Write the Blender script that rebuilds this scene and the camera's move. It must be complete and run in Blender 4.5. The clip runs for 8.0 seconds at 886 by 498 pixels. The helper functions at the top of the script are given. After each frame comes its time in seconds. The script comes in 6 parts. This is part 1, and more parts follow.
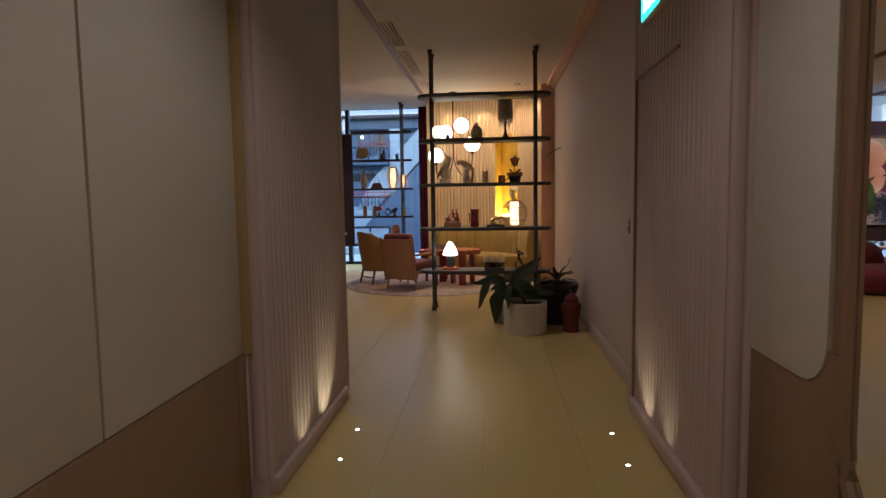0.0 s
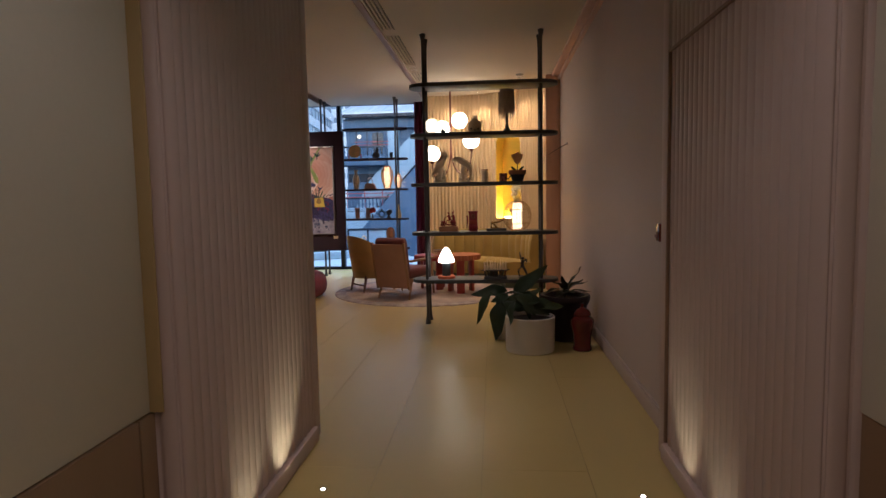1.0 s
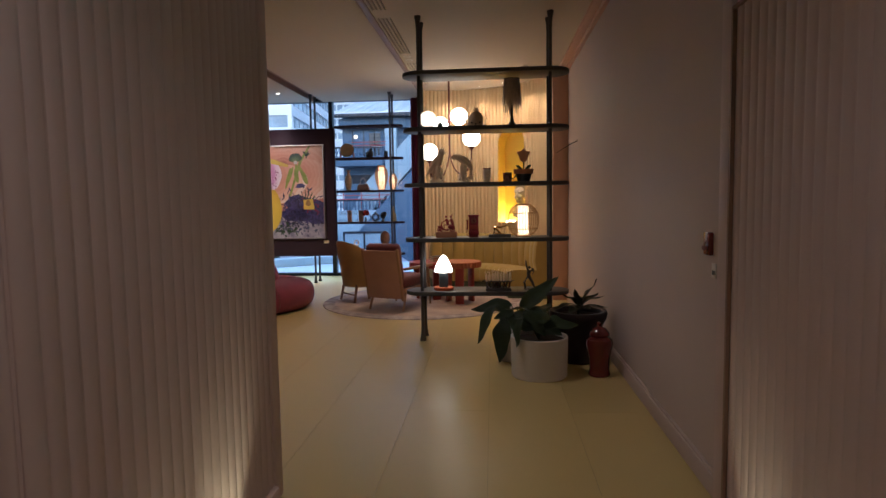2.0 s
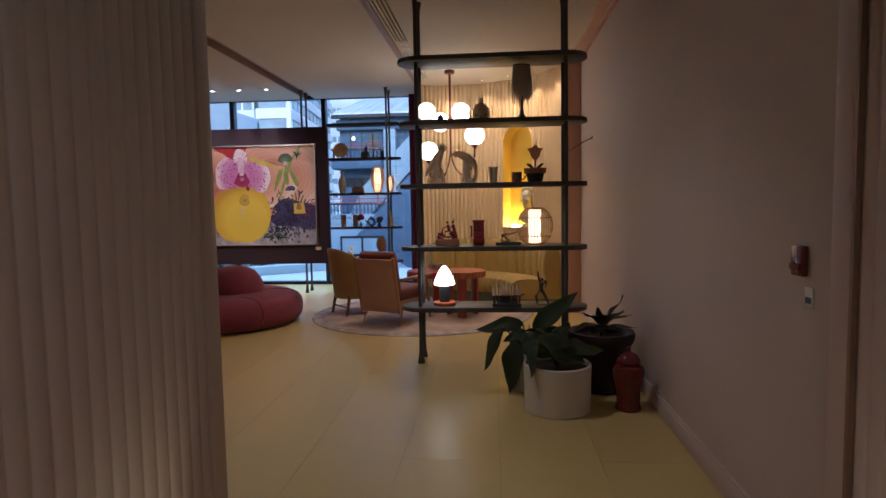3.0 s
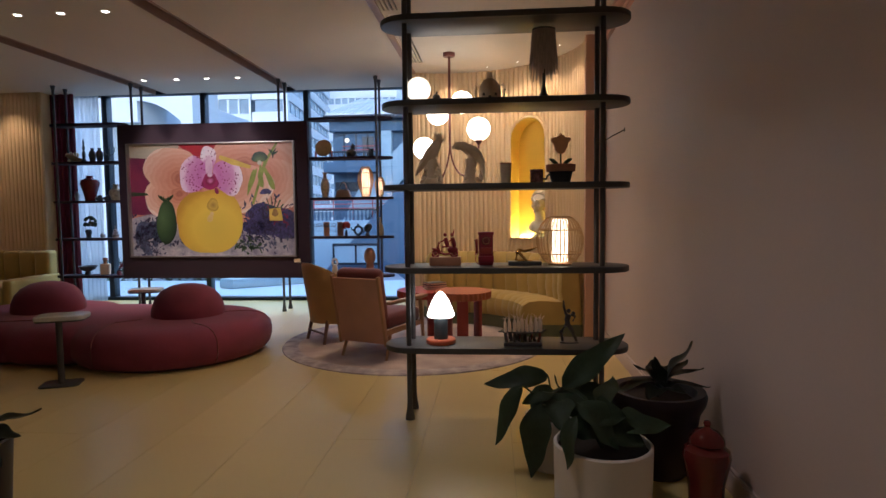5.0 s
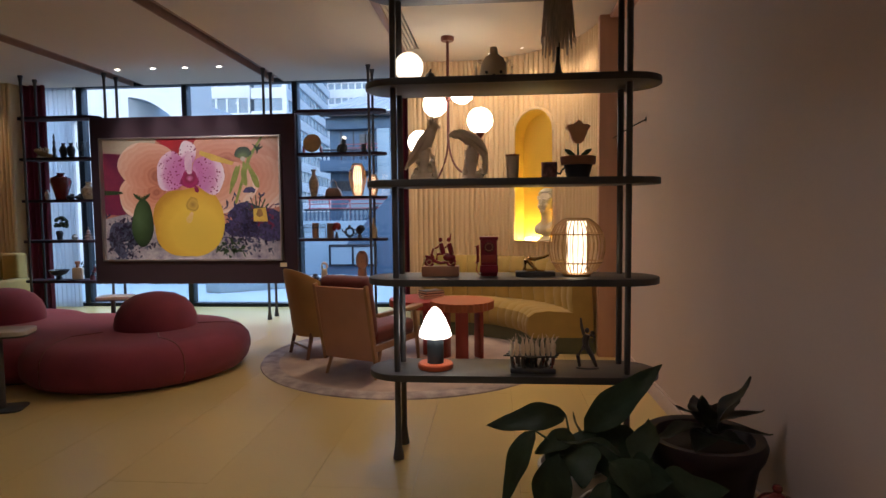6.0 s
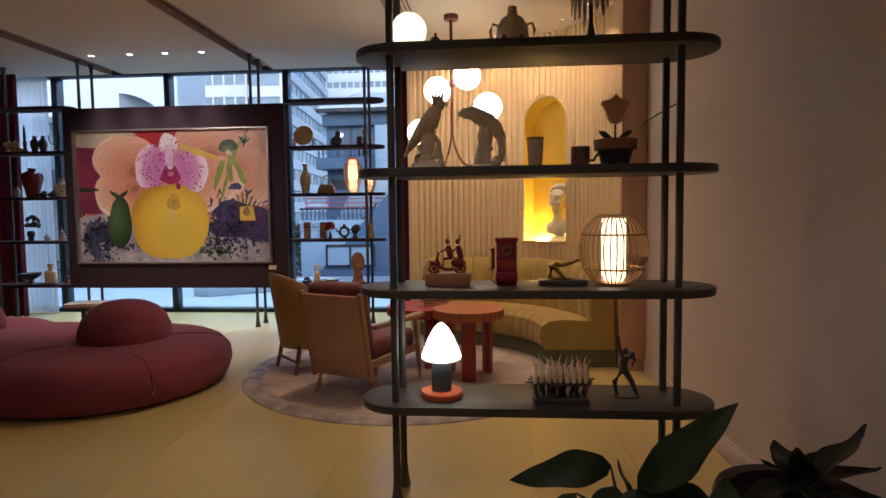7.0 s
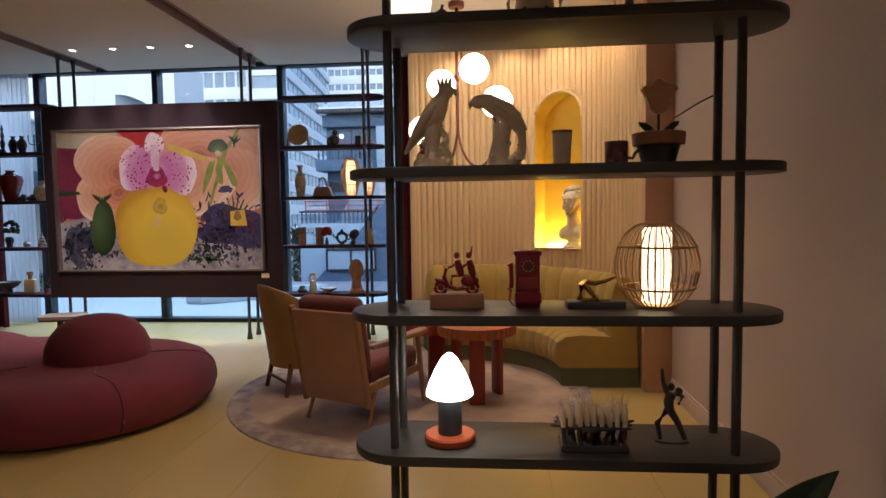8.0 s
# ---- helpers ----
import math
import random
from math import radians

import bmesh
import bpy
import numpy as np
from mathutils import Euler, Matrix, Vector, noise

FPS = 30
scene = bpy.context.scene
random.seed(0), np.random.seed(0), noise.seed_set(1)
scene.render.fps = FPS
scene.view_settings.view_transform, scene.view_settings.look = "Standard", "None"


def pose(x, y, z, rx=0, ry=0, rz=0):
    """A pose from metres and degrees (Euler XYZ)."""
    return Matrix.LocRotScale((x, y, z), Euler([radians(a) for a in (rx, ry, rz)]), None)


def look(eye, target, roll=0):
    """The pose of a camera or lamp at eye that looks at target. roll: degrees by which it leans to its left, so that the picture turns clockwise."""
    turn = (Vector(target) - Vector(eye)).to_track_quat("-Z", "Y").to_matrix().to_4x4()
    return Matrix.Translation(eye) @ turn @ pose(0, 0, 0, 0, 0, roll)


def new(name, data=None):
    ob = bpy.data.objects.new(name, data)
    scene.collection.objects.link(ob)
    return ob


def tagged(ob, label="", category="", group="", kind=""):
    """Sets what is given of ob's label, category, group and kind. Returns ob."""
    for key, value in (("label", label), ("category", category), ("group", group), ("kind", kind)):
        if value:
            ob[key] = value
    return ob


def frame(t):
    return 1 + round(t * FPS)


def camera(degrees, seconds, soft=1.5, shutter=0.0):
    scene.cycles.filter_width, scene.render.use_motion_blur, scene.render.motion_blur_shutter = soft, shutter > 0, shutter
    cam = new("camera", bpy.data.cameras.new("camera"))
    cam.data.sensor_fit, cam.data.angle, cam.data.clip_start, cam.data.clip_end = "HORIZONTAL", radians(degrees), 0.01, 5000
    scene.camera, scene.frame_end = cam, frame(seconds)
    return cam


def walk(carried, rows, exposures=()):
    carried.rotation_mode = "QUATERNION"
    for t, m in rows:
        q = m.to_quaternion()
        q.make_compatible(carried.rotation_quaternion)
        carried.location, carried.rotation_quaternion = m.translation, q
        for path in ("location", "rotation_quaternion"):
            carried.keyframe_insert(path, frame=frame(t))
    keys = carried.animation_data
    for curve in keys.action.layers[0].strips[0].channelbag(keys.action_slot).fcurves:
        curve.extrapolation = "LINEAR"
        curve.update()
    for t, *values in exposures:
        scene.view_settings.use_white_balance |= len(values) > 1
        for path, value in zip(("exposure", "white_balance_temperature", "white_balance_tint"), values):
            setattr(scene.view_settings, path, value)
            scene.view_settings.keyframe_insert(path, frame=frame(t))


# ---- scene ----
cam = camera(73.0, 8.0)
PATH = [
    (0, (0.007, 0.067, 1.341), (-0.157, 2.053, 1.169), -0.9),
    (0.5, (0.045, 0.418, 1.337), (-0.119, 2.404, 1.168), -1.0),
    (1, (0.022, 0.775, 1.34), (-0.148, 2.76, 1.171), -1.1),
    (1.5, (0.015, 1.115, 1.337), (-0.153, 3.102, 1.172), -0.9),
    (3, (-0.072, 2.14, 1.336), (-0.241, 4.127, 1.186), -1.0),
    (3.5, (-0.037, 2.452, 1.328), (-0.211, 4.44, 1.19), -1.1),
    (4, (-0.089, 2.762, 1.336), (-0.262, 4.75, 1.201), -0.9),
    (4.5, (-0.132, 3.046, 1.34), (-0.296, 5.035, 1.209), -0.7),
    (6, (-0.174, 3.942, 1.343), (-0.341, 5.931, 1.213), -0.6),
    (6.5, (-0.175, 4.244, 1.33), (-0.339, 6.232, 1.199), -0.8),
    (7, (-0.26, 4.509, 1.325), (-0.424, 6.498, 1.193), -0.7),
    (7.5, (-0.336, 4.731, 1.337), (-0.505, 6.72, 1.212), -0.6),
    (8, (-0.319, 4.948, 1.346), (-0.49, 6.937, 1.221), -0.8),
]
walk(cam, [(t, look(eye, target, roll)) for t, eye, target, roll in PATH],
     exposures=[(0.0, 0.93, 5250, 13), (2.0, 0.89, 5050, 13), (4.0, 0.9, 4850, 13), (6.0, 0.88, 5200, 13), (8.0, 0.85, 5450, 13)])

# ---- world, sun and exposure ----
world = bpy.data.worlds.new("dusk")
scene.world = world
world.use_nodes = True
wn = world.node_tree.nodes
sky = wn.new("ShaderNodeTexSky")
sky.sky_type, sky.sun_disc = "NISHITA", False
sky.sun_elevation, sky.sun_rotation = radians(28), radians(170)
world.node_tree.links.new(sky.outputs[0], wn["Background"].inputs[0])
wn["Background"].inputs[1].default_value = 0.15

sun = new("sun", bpy.data.lights.new("sun", "SUN"))
sun.data.energy, sun.data.angle, sun.data.color = 0.5, radians(12), (1.0, 0.93, 0.85)
sun.matrix_world = look((5, -8, 6), (0, 14, 0))

# unseen area lamp added over the street, as open-sky light on the window bay
sky_fill = new("sky_fill_light", bpy.data.lights.new("sky_fill_light", "AREA"))
sky_fill.data.shape, sky_fill.data.size, sky_fill.data.size_y = "RECTANGLE", 9.0, 4.0
sky_fill.data.energy, sky_fill.data.color = 420.0, (0.72, 0.87, 1.0)
sky_fill.matrix_world = look((-3.9, 15.2, 6.6), (-3.9, 11.2, 0.4))

WARM = (1.0, 0.64, 0.33)
SOFT = (1.0, 0.78, 0.57)


def spot(x, y, z, power, size=1.7, colour=WARM, target=None, radius=0.04):
    lamp = new("spot_lamp", bpy.data.lights.new("spot_lamp", "SPOT"))
    lamp.data.energy, lamp.data.spot_size, lamp.data.spot_blend = power, size, 0.6
    lamp.data.color, lamp.data.shadow_soft_size = colour, radius
    lamp.matrix_world = look((x, y, z), target or (x, y + 0.001, z - 1))
    return lamp


# ---- materials ----
def material(name, colour, rough=0.6, metal=0.0, var=0.12, scale=6.0, bump=0.1, fine=60.0, vary=0.0, colour2=None,
             stretch=(1, 1, 1), coat=0.0, emit=None, power=0.0, sheen=0.0, alpha=1.0, transmission=0.0):
    """A procedural surface: base colour varied by a coarse and a fine noise, with relief."""
    m = bpy.data.materials.new(name)
    m.use_nodes = True
    nt = m.node_tree
    b = nt.nodes["Principled BSDF"]
    b.inputs["Roughness"].default_value = rough
    b.inputs["Metallic"].default_value = metal
    b.inputs["Coat Weight"].default_value = coat
    b.inputs["Sheen Weight"].default_value = sheen
    b.inputs["Transmission Weight"].default_value = transmission
    co = nt.nodes.new("ShaderNodeTexCoord")
    mp = nt.nodes.new("ShaderNodeMapping")
    mp.inputs["Scale"].default_value = stretch
    nt.links.new(co.outputs["Object"], mp.inputs[0])
    n1 = nt.nodes.new("ShaderNodeTexNoise")
    n1.inputs["Scale"].default_value, n1.inputs["Detail"].default_value = scale, 5
    n2 = nt.nodes.new("ShaderNodeTexNoise")
    n2.inputs["Scale"].default_value, n2.inputs["Detail"].default_value = fine, 3
    nt.links.new(mp.outputs[0], n1.inputs[0])
    nt.links.new(mp.outputs[0], n2.inputs[0])
    add = nt.nodes.new("ShaderNodeMath")
    add.operation = "MULTIPLY_ADD"
    nt.links.new(n2.outputs[0], add.inputs[0])
    add.inputs[1].default_value = 0.35
    nt.links.new(n1.outputs[0], add.inputs[2])
    ramp = nt.nodes.new("ShaderNodeValToRGB")
    c = Vector(colour)
    lo = Vector(colour2) if colour2 else c * (1 - var)
    ramp.color_ramp.elements[0].position, ramp.color_ramp.elements[1].position = 0.4, 0.95
    ramp.color_ramp.elements[0].color = (*lo, 1)
    ramp.color_ramp.elements[1].color = (*(c if colour2 else c * (1 + var * 0.6)), 1)
    nt.links.new(add.outputs[0], ramp.inputs[0])
    out = ramp.outputs[0]
    if vary:
        info = nt.nodes.new("ShaderNodeObjectInfo")
        mr = nt.nodes.new("ShaderNodeMapRange")
        mr.inputs[3].default_value, mr.inputs[4].default_value = 1 - vary, 1 + vary
        nt.links.new(info.outputs["Random"], mr.inputs[0])
        mul = nt.nodes.new("ShaderNodeVectorMath")
        mul.operation = "MULTIPLY"
        nt.links.new(out, mul.inputs[0])
        nt.links.new(mr.outputs[0], mul.inputs[1])
        out = mul.outputs[0]
    nt.links.new(out, b.inputs["Base Color"])
    if rough > 0.02:
        mr2 = nt.nodes.new("ShaderNodeMapRange")
        mr2.inputs[3].default_value, mr2.inputs[4].default_value = rough * 0.85, min(1, rough * 1.15)
        nt.links.new(n1.outputs[0], mr2.inputs[0])
        nt.links.new(mr2.outputs[0], b.inputs["Roughness"])
    if bump:
        bp = nt.nodes.new("ShaderNodeBump")
        bp.inputs["Strength"].default_value, bp.inputs["Distance"].default_value = bump, 0.004
        nt.links.new(add.outputs[0], bp.inputs["Height"])
        nt.links.new(bp.outputs[0], b.inputs["Normal"])
    if emit:
        b.inputs["Emission Color"].default_value = (*emit, 1)
        b.inputs["Emission Strength"].default_value = power
    return m


M = {}
M["floor"] = material("cream_floor_slab", (0.61, 0.475, 0.185), 0.30, var=0.035, scale=1.2, bump=0.0, fine=60, vary=0.012)
M["grout"] = material("grout", (0.42, 0.32, 0.15), 0.8)
M["wall"] = material("cream_plaster", (0.58, 0.475, 0.435), 0.62, var=0.05, scale=1.5, bump=0.05)
M["white_panel"] = material("white_lacquer_panel", (0.66, 0.61, 0.52), 0.45, var=0.05, scale=1.2, bump=0.02)
M["wainscot"] = material("tan_wainscot", (0.30, 0.19, 0.11), 0.5, var=0.12, scale=2.0, stretch=(6, 6, 0.6))
M["flute"] = material("pink_cream_fluting", (0.60, 0.468, 0.445), 0.55, var=0.03, scale=1.5, bump=0.02, vary=0.008)
M["flute_light"] = material("cream_fluting", (0.76, 0.58, 0.34), 0.5, var=0.05, scale=2, bump=0.03, vary=0.02)
M["pink"] = material("salmon_timber_trim", (0.60, 0.36, 0.25), 0.45, var=0.08, scale=3, stretch=(5, 5, 0.5))
M["ceiling"] = material("ceiling_paint", (0.62, 0.55, 0.465), 0.75, var=0.03, scale=1.2, bump=0.03)
M["bronze"] = material("bronze_channel", (0.30, 0.19, 0.14), 0.45, metal=0.2, var=0.15)
M["black"] = material("black_steel", (0.080, 0.076, 0.078), 0.42, metal=0.2, var=0.2, scale=9, bump=0.06)
M["board"] = material("ebonised_board", (0.058, 0.056, 0.055), 0.45, var=0.25, scale=4, stretch=(1, 8, 8), bump=0.05)
M["maroon"] = material("maroon_stained_board", (0.030, 0.011, 0.020), 0.92, var=0.25, scale=3, stretch=(1, 1, 6))
M["crimson"] = material("crimson_wool", (0.235, 0.040, 0.072), 0.9, var=0.18, scale=5, bump=0.35, fine=350, sheen=0.1)
M["plinth"] = material("plinth_grey", (0.10, 0.085, 0.075), 0.6)
M["mustard"] = material("mustard_velvet", (0.44, 0.31, 0.075), 0.75, var=0.14, scale=5, bump=0.15, fine=220, sheen=0.2)
M["olive"] = material("olive_base_fabric", (0.13, 0.14, 0.085), 0.85, var=0.15, scale=6, bump=0.2)
M["caramel"] = material("caramel_velvet", (0.47, 0.29, 0.10), 0.75, var=0.14, scale=5, bump=0.15, fine=220, sheen=0.2)
M["tan"] = material("tan_leather", (0.50, 0.27, 0.18), 0.5, var=0.1, scale=5, bump=0.15, fine=180)
M["oak"] = material("oak", (0.40, 0.22, 0.11), 0.5, var=0.22, scale=5, stretch=(9, 9, 1), bump=0.1)
M["burgundy"] = material("burgundy_upholstery", (0.16, 0.028, 0.032), 0.8, var=0.15, scale=6, bump=0.2, fine=220, sheen=0.3)
M["red"] = material("red_lacquer", (0.36, 0.05, 0.035), 0.35, var=0.1, scale=4)
M["orange"] = material("orange_ribbed_top", (0.46, 0.14, 0.055), 0.45, var=0.1)
M["rug"] = material("grey_beige_rug", (0.62, 0.50, 0.43), 0.95, var=0.25, scale=3.2, bump=0.5, fine=260, colour2=(0.33, 0.25, 0.23))
M["rug_edge"] = material("grey_rug_edge", (0.60, 0.52, 0.49), 0.95, colour2=(0.20, 0.16, 0.18), scale=9, bump=0.5, fine=260)
M["pot_white"] = material("matt_white_pot", (0.68, 0.63, 0.57), 0.6, var=0.05, scale=3)
M["pot_dark"] = material("aubergine_glazed_pot", (0.020, 0.011, 0.015), 0.4, var=0.2)
M["urn"] = material("oxblood_glaze", (0.15, 0.018, 0.016), 0.18, var=0.2, scale=4, coat=0.4)
M["soil"] = material("soil", (0.03, 0.022, 0.016), 0.95, bump=0.8, fine=120)
M["leaf"] = material("dark_green_leaf", (0.06, 0.095, 0.052), 0.5, var=0.35, scale=7, vary=0.2)
M["leaf_dark"] = material("bronze_green_leaf", (0.035, 0.042, 0.026), 0.4, var=0.35, scale=7, vary=0.2)
M["marble"] = material("white_marble", (0.72, 0.69, 0.64), 0.25, var=0.2, scale=4, colour2=(0.5, 0.47, 0.44))
M["curtain"] = material("maroon_curtain", (0.19, 0.032, 0.05), 0.85, var=0.15, scale=3, bump=0.2)
M["sheer"] = material("white_sheer", (0.72, 0.74, 0.78), 0.9, var=0.06, scale=2)
M["mullion"] = material("dark_window_frame", (0.02, 0.024, 0.03), 0.4, metal=0.3)
M["yellow_niche"] = material("yellow_niche_paint", (0.86, 0.60, 0.03), 0.5, var=0.05, scale=2)
# warm light on the fluted wall's end return, put into its colour
M["ochre_lit_strip"] = material("ochre_lit_return", (0.50, 0.37, 0.18), 0.6, var=0.06, scale=2)
M["plaster"] = material("white_plaster_cast", (0.74, 0.70, 0.60), 0.6, var=0.06, scale=8)
M["ivory"] = material("ivory_ceramic", (0.86, 0.68, 0.46), 0.4, var=0.1, scale=14)
M["tulip"] = material("tan_orange_painted_wood", (0.84, 0.47, 0.25), 0.5, var=0.12, scale=14)
M["brown_metal"] = material("oxide_red_metal", (0.15, 0.045, 0.035), 0.4, metal=0.3)
M["clay"] = material("terracotta", (0.42, 0.19, 0.10), 0.6, var=0.15)
M["gold"] = material("gold_metal", (0.60, 0.38, 0.12), 0.22, metal=1.0, var=0.1)
M["cane"] = material("cane_rib", (0.50, 0.30, 0.12), 0.5, var=0.2)
M["glow_globe"] = material("opal_globe", (0.9, 0.85, 0.75), 0.4, emit=(1.0, 0.80, 0.52), power=4.2)
M["glow_dim"] = material("opal_small_globe", (0.9, 0.8, 0.6), 0.4, emit=(1.0, 0.76, 0.46), power=0.95)
M["glow_shade"] = material("opal_shade", (0.9, 0.85, 0.75), 0.4, emit=(1.0, 0.83, 0.58), power=3.4)
M["glow_lantern"] = material("lit_paper_tube", (0.9, 0.8, 0.6), 0.6, emit=(1.0, 0.70, 0.36), power=1.6)
M["glow_lantern_far"] = material("lit_paper_inner", (0.9, 0.7, 0.5), 0.6, emit=(1.0, 0.58, 0.26), power=1.5)
M["glow_down"] = material("downlight_lens", (0.9, 0.9, 0.8), 0.4, emit=(1.0, 0.82, 0.58), power=9.0)
M["glow_niche"] = material("niche_light", (0.9, 0.8, 0.4), 0.4, emit=(1.0, 0.80, 0.32), power=38.0)
M["glow_cove"] = material("cove_strip", (0.9, 0.8, 0.4), 0.4, emit=(1.0, 0.68, 0.30), power=5.0)
M["exit_green"] = material("exit_sign_green", (0.05, 0.4, 0.25), 0.4, emit=(0.1, 0.9, 0.6), power=1.2)
M["exit_white"] = material("exit_sign_white", (0.8, 0.9, 0.85), 0.4, emit=(0.8, 1.0, 0.9), power=1.4)
M["lamp_grey"] = material("slate_grey_stem", (0.05, 0.06, 0.07), 0.5)
M["lamp_orange"] = material("orange_lacquer", (0.62, 0.12, 0.035), 0.4)
M["white"] = material("white_plastic", (0.75, 0.72, 0.68), 0.45)
M["alarm_red"] = material("red_plastic", (0.36, 0.03, 0.025), 0.4)
M["crimson_glaze"] = material("crimson_glaze", (0.27, 0.018, 0.035), 0.35, var=0.15)
M["walnut"] = material("dark_walnut", (0.17, 0.08, 0.045), 0.5, var=0.2, scale=5, stretch=(9, 9, 1))
M["mirror"] = material("mirror_silver", (0.85, 0.85, 0.85), 0.015, metal=1.0, var=0.0, bump=0)
M["glass"] = material("clear_glass", (0.95, 0.97, 1.0), 0.01, transmission=1.0, var=0, bump=0)


def sheer_material():
    m = M["sheer"]
    nt = m.node_tree
    b = nt.nodes["Principled BSDF"]
    tr = nt.nodes.new("ShaderNodeBsdfTranslucent")
    tr.inputs[0].default_value = (0.85, 0.88, 0.92, 1)
    clear = nt.nodes.new("ShaderNodeBsdfTransparent")
    mix, mix2 = nt.nodes.new("ShaderNodeMixShader"), nt.nodes.new("ShaderNodeMixShader")
    mix.inputs[0].default_value, mix2.inputs[0].default_value = 0.65, 0.2
    nt.links.new(b.outputs[0], mix.inputs[1])
    nt.links.new(tr.outputs[0], mix.inputs[2])
    nt.links.new(mix.outputs[0], mix2.inputs[1])
    nt.links.new(clear.outputs[0], mix2.inputs[2])
    nt.links.new(mix2.outputs[0], nt.nodes["Material Output"].inputs[0])


sheer_material()

# ---- mesh helpers ----
def mesh_of(name, bm, mat, sharp=35):
    me = bpy.data.meshes.new(name)
    bmesh.ops.recalc_face_normals(bm, faces=bm.faces[:])
    bm.to_mesh(me)
    bm.free()
    me.materials.append(mat)
    me.polygons.foreach_set("use_smooth", [True] * len(me.polygons))
    me.set_sharp_from_angle(angle=radians(sharp))
    return me


def part(name, bm, mat, parent=None, label="", at=None):
    ob = new(name, mesh_of(name, bm, mat))
    if parent:
        ob.parent = parent
    if at:
        ob.matrix_basis = at
    if label:
        ob["label"] = label
    return ob


def thing(name, label, category, x=0, y=0, z=0, rz=0, group=""):
    ob = new(name)
    ob.empty_display_size = 0.1
    ob.matrix_basis = pose(x, y, z, 0, 0, rz)
    return tagged(ob, label, category, group)


def structure(name, bm, mat, label):
    return tagged(part(name, bm, mat), label, "building part", "", "structure")


def box(x0, y0, z0, x1, y1, z1, bevel=0.0, bm=None, seg=2):
    b = bmesh.new()
    m = Matrix.Translation(((x0 + x1) / 2, (y0 + y1) / 2, (z0 + z1) / 2)) @ Matrix.Diagonal((x1 - x0, y1 - y0, z1 - z0, 1))
    bmesh.ops.create_cube(b, size=1, matrix=m)
    if bevel:
        bmesh.ops.bevel(b, geom=b.edges[:], offset=bevel, segments=seg, affect="EDGES", profile=0.5)
    return merge(bm, b)


def merge(bm, b):
    if bm is None:
        return b
    me = bpy.data.meshes.new("tmp")
    b.to_mesh(me)
    b.free()
    bm.from_mesh(me)
    bpy.data.meshes.remove(me)
    return bm


def lathe(profile, n=24, at=(0, 0, 0), bm=None, sx=1.0, sy=1.0):
    """Turn rows of (radius, height) round the z axis."""
    b = bm or bmesh.new()
    rings = []
    for r, z in profile:
        if r < 1e-4:
            rings.append([b.verts.new((at[0], at[1], at[2] + z))])
        else:
            rings.append([b.verts.new((at[0] + sx * r * math.cos(2 * math.pi * i / n), at[1] + sy * r * math.sin(2 * math.pi * i / n), at[2] + z)) for i in range(n)])
    for a, c in zip(rings, rings[1:]):
        for i in range(n):
            j = (i + 1) % n
            if len(a) == 1 and len(c) > 1:
                b.faces.new((a[0], c[i], c[j]))
            elif len(c) == 1 and len(a) > 1:
                b.faces.new((a[i], a[j], c[0]))
            elif len(a) > 1:
                b.faces.new((a[i], a[j], c[j], c[i]))
    for ring in (rings[0], rings[-1]):
        if len(ring) > 1:
            b.faces.new(ring)
    return b


def ball(c, r, n=20, bm=None, squash=(1, 1, 1)):
    b = bmesh.new()
    m = Matrix.Translation(c) @ Matrix.Diagonal((r * squash[0], r * squash[1], r * squash[2], 1))
    bmesh.ops.create_uvsphere(b, u_segments=n, v_segments=max(6, n * 2 // 3), radius=1, matrix=m)
    return merge(bm, b)


def tube(points, radius, n=8, bm=None, closed=False):
    """A round bar along points; radius is one number or one for each point."""
    b = bm or bmesh.new()
    pts = [Vector(p) for p in points]
    rad = radius if isinstance(radius, (list, tuple)) else [radius] * len(pts)
    rings, up = [], Vector((0, 0, 1))
    for i, p in enumerate(pts):
        if closed:
            d = pts[(i + 1) % len(pts)] - pts[i - 1]
        else:
            d = pts[min(i + 1, len(pts) - 1)] - pts[max(i - 1, 0)]
        d.normalize()
        u = up if abs(d.dot(up)) < 0.95 else Vector((1, 0, 0))
        a = d.cross(u).normalized()
        c = a.cross(d).normalized()
        rings.append([b.verts.new(p + rad[i] * (a * math.cos(2 * math.pi * k / n) + c * math.sin(2 * math.pi * k / n))) for k in range(n)])
    pairs = list(zip(rings, rings[1:])) + ([(rings[-1], rings[0])] if closed else [])
    for a, c in pairs:
        for k in range(n):
            j = (k + 1) % n
            b.faces.new((a[k], a[j], c[j], c[k]))
    if not closed:
        b.faces.new(rings[0])
        b.faces.new(list(reversed(rings[-1])))
    return b


def prism(outline, z0, z1, bevel=0.0, bm=None, seg=2, m=None):
    """An upright slab over an outline of (x, y)."""
    b = bmesh.new()
    lo = [b.verts.new((x, y, z0)) for x, y in outline]
    hi = [b.verts.new((x, y, z1)) for x, y in outline]
    n = len(outline)
    top, bottom = b.faces.new(hi), b.faces.new(list(reversed(lo)))
    for i in range(n):
        b.faces.new((lo[i], lo[(i + 1) % n], hi[(i + 1) % n], hi[i]))
    if bevel:
        edges = list(set(top.edges[:] + bottom.edges[:]))
        bmesh.ops.bevel(b, geom=edges, offset=bevel, segments=seg, affect="EDGES", profile=0.5)
    if m is not None:
        b.transform(m)
    return merge(bm, b)


def arc(cx, cy, r, a0, a1, n):
    return [(cx + r * math.cos(radians(a0 + (a1 - a0) * i / n)), cy + r * math.sin(radians(a0 + (a1 - a0) * i / n))) for i in range(n + 1)]


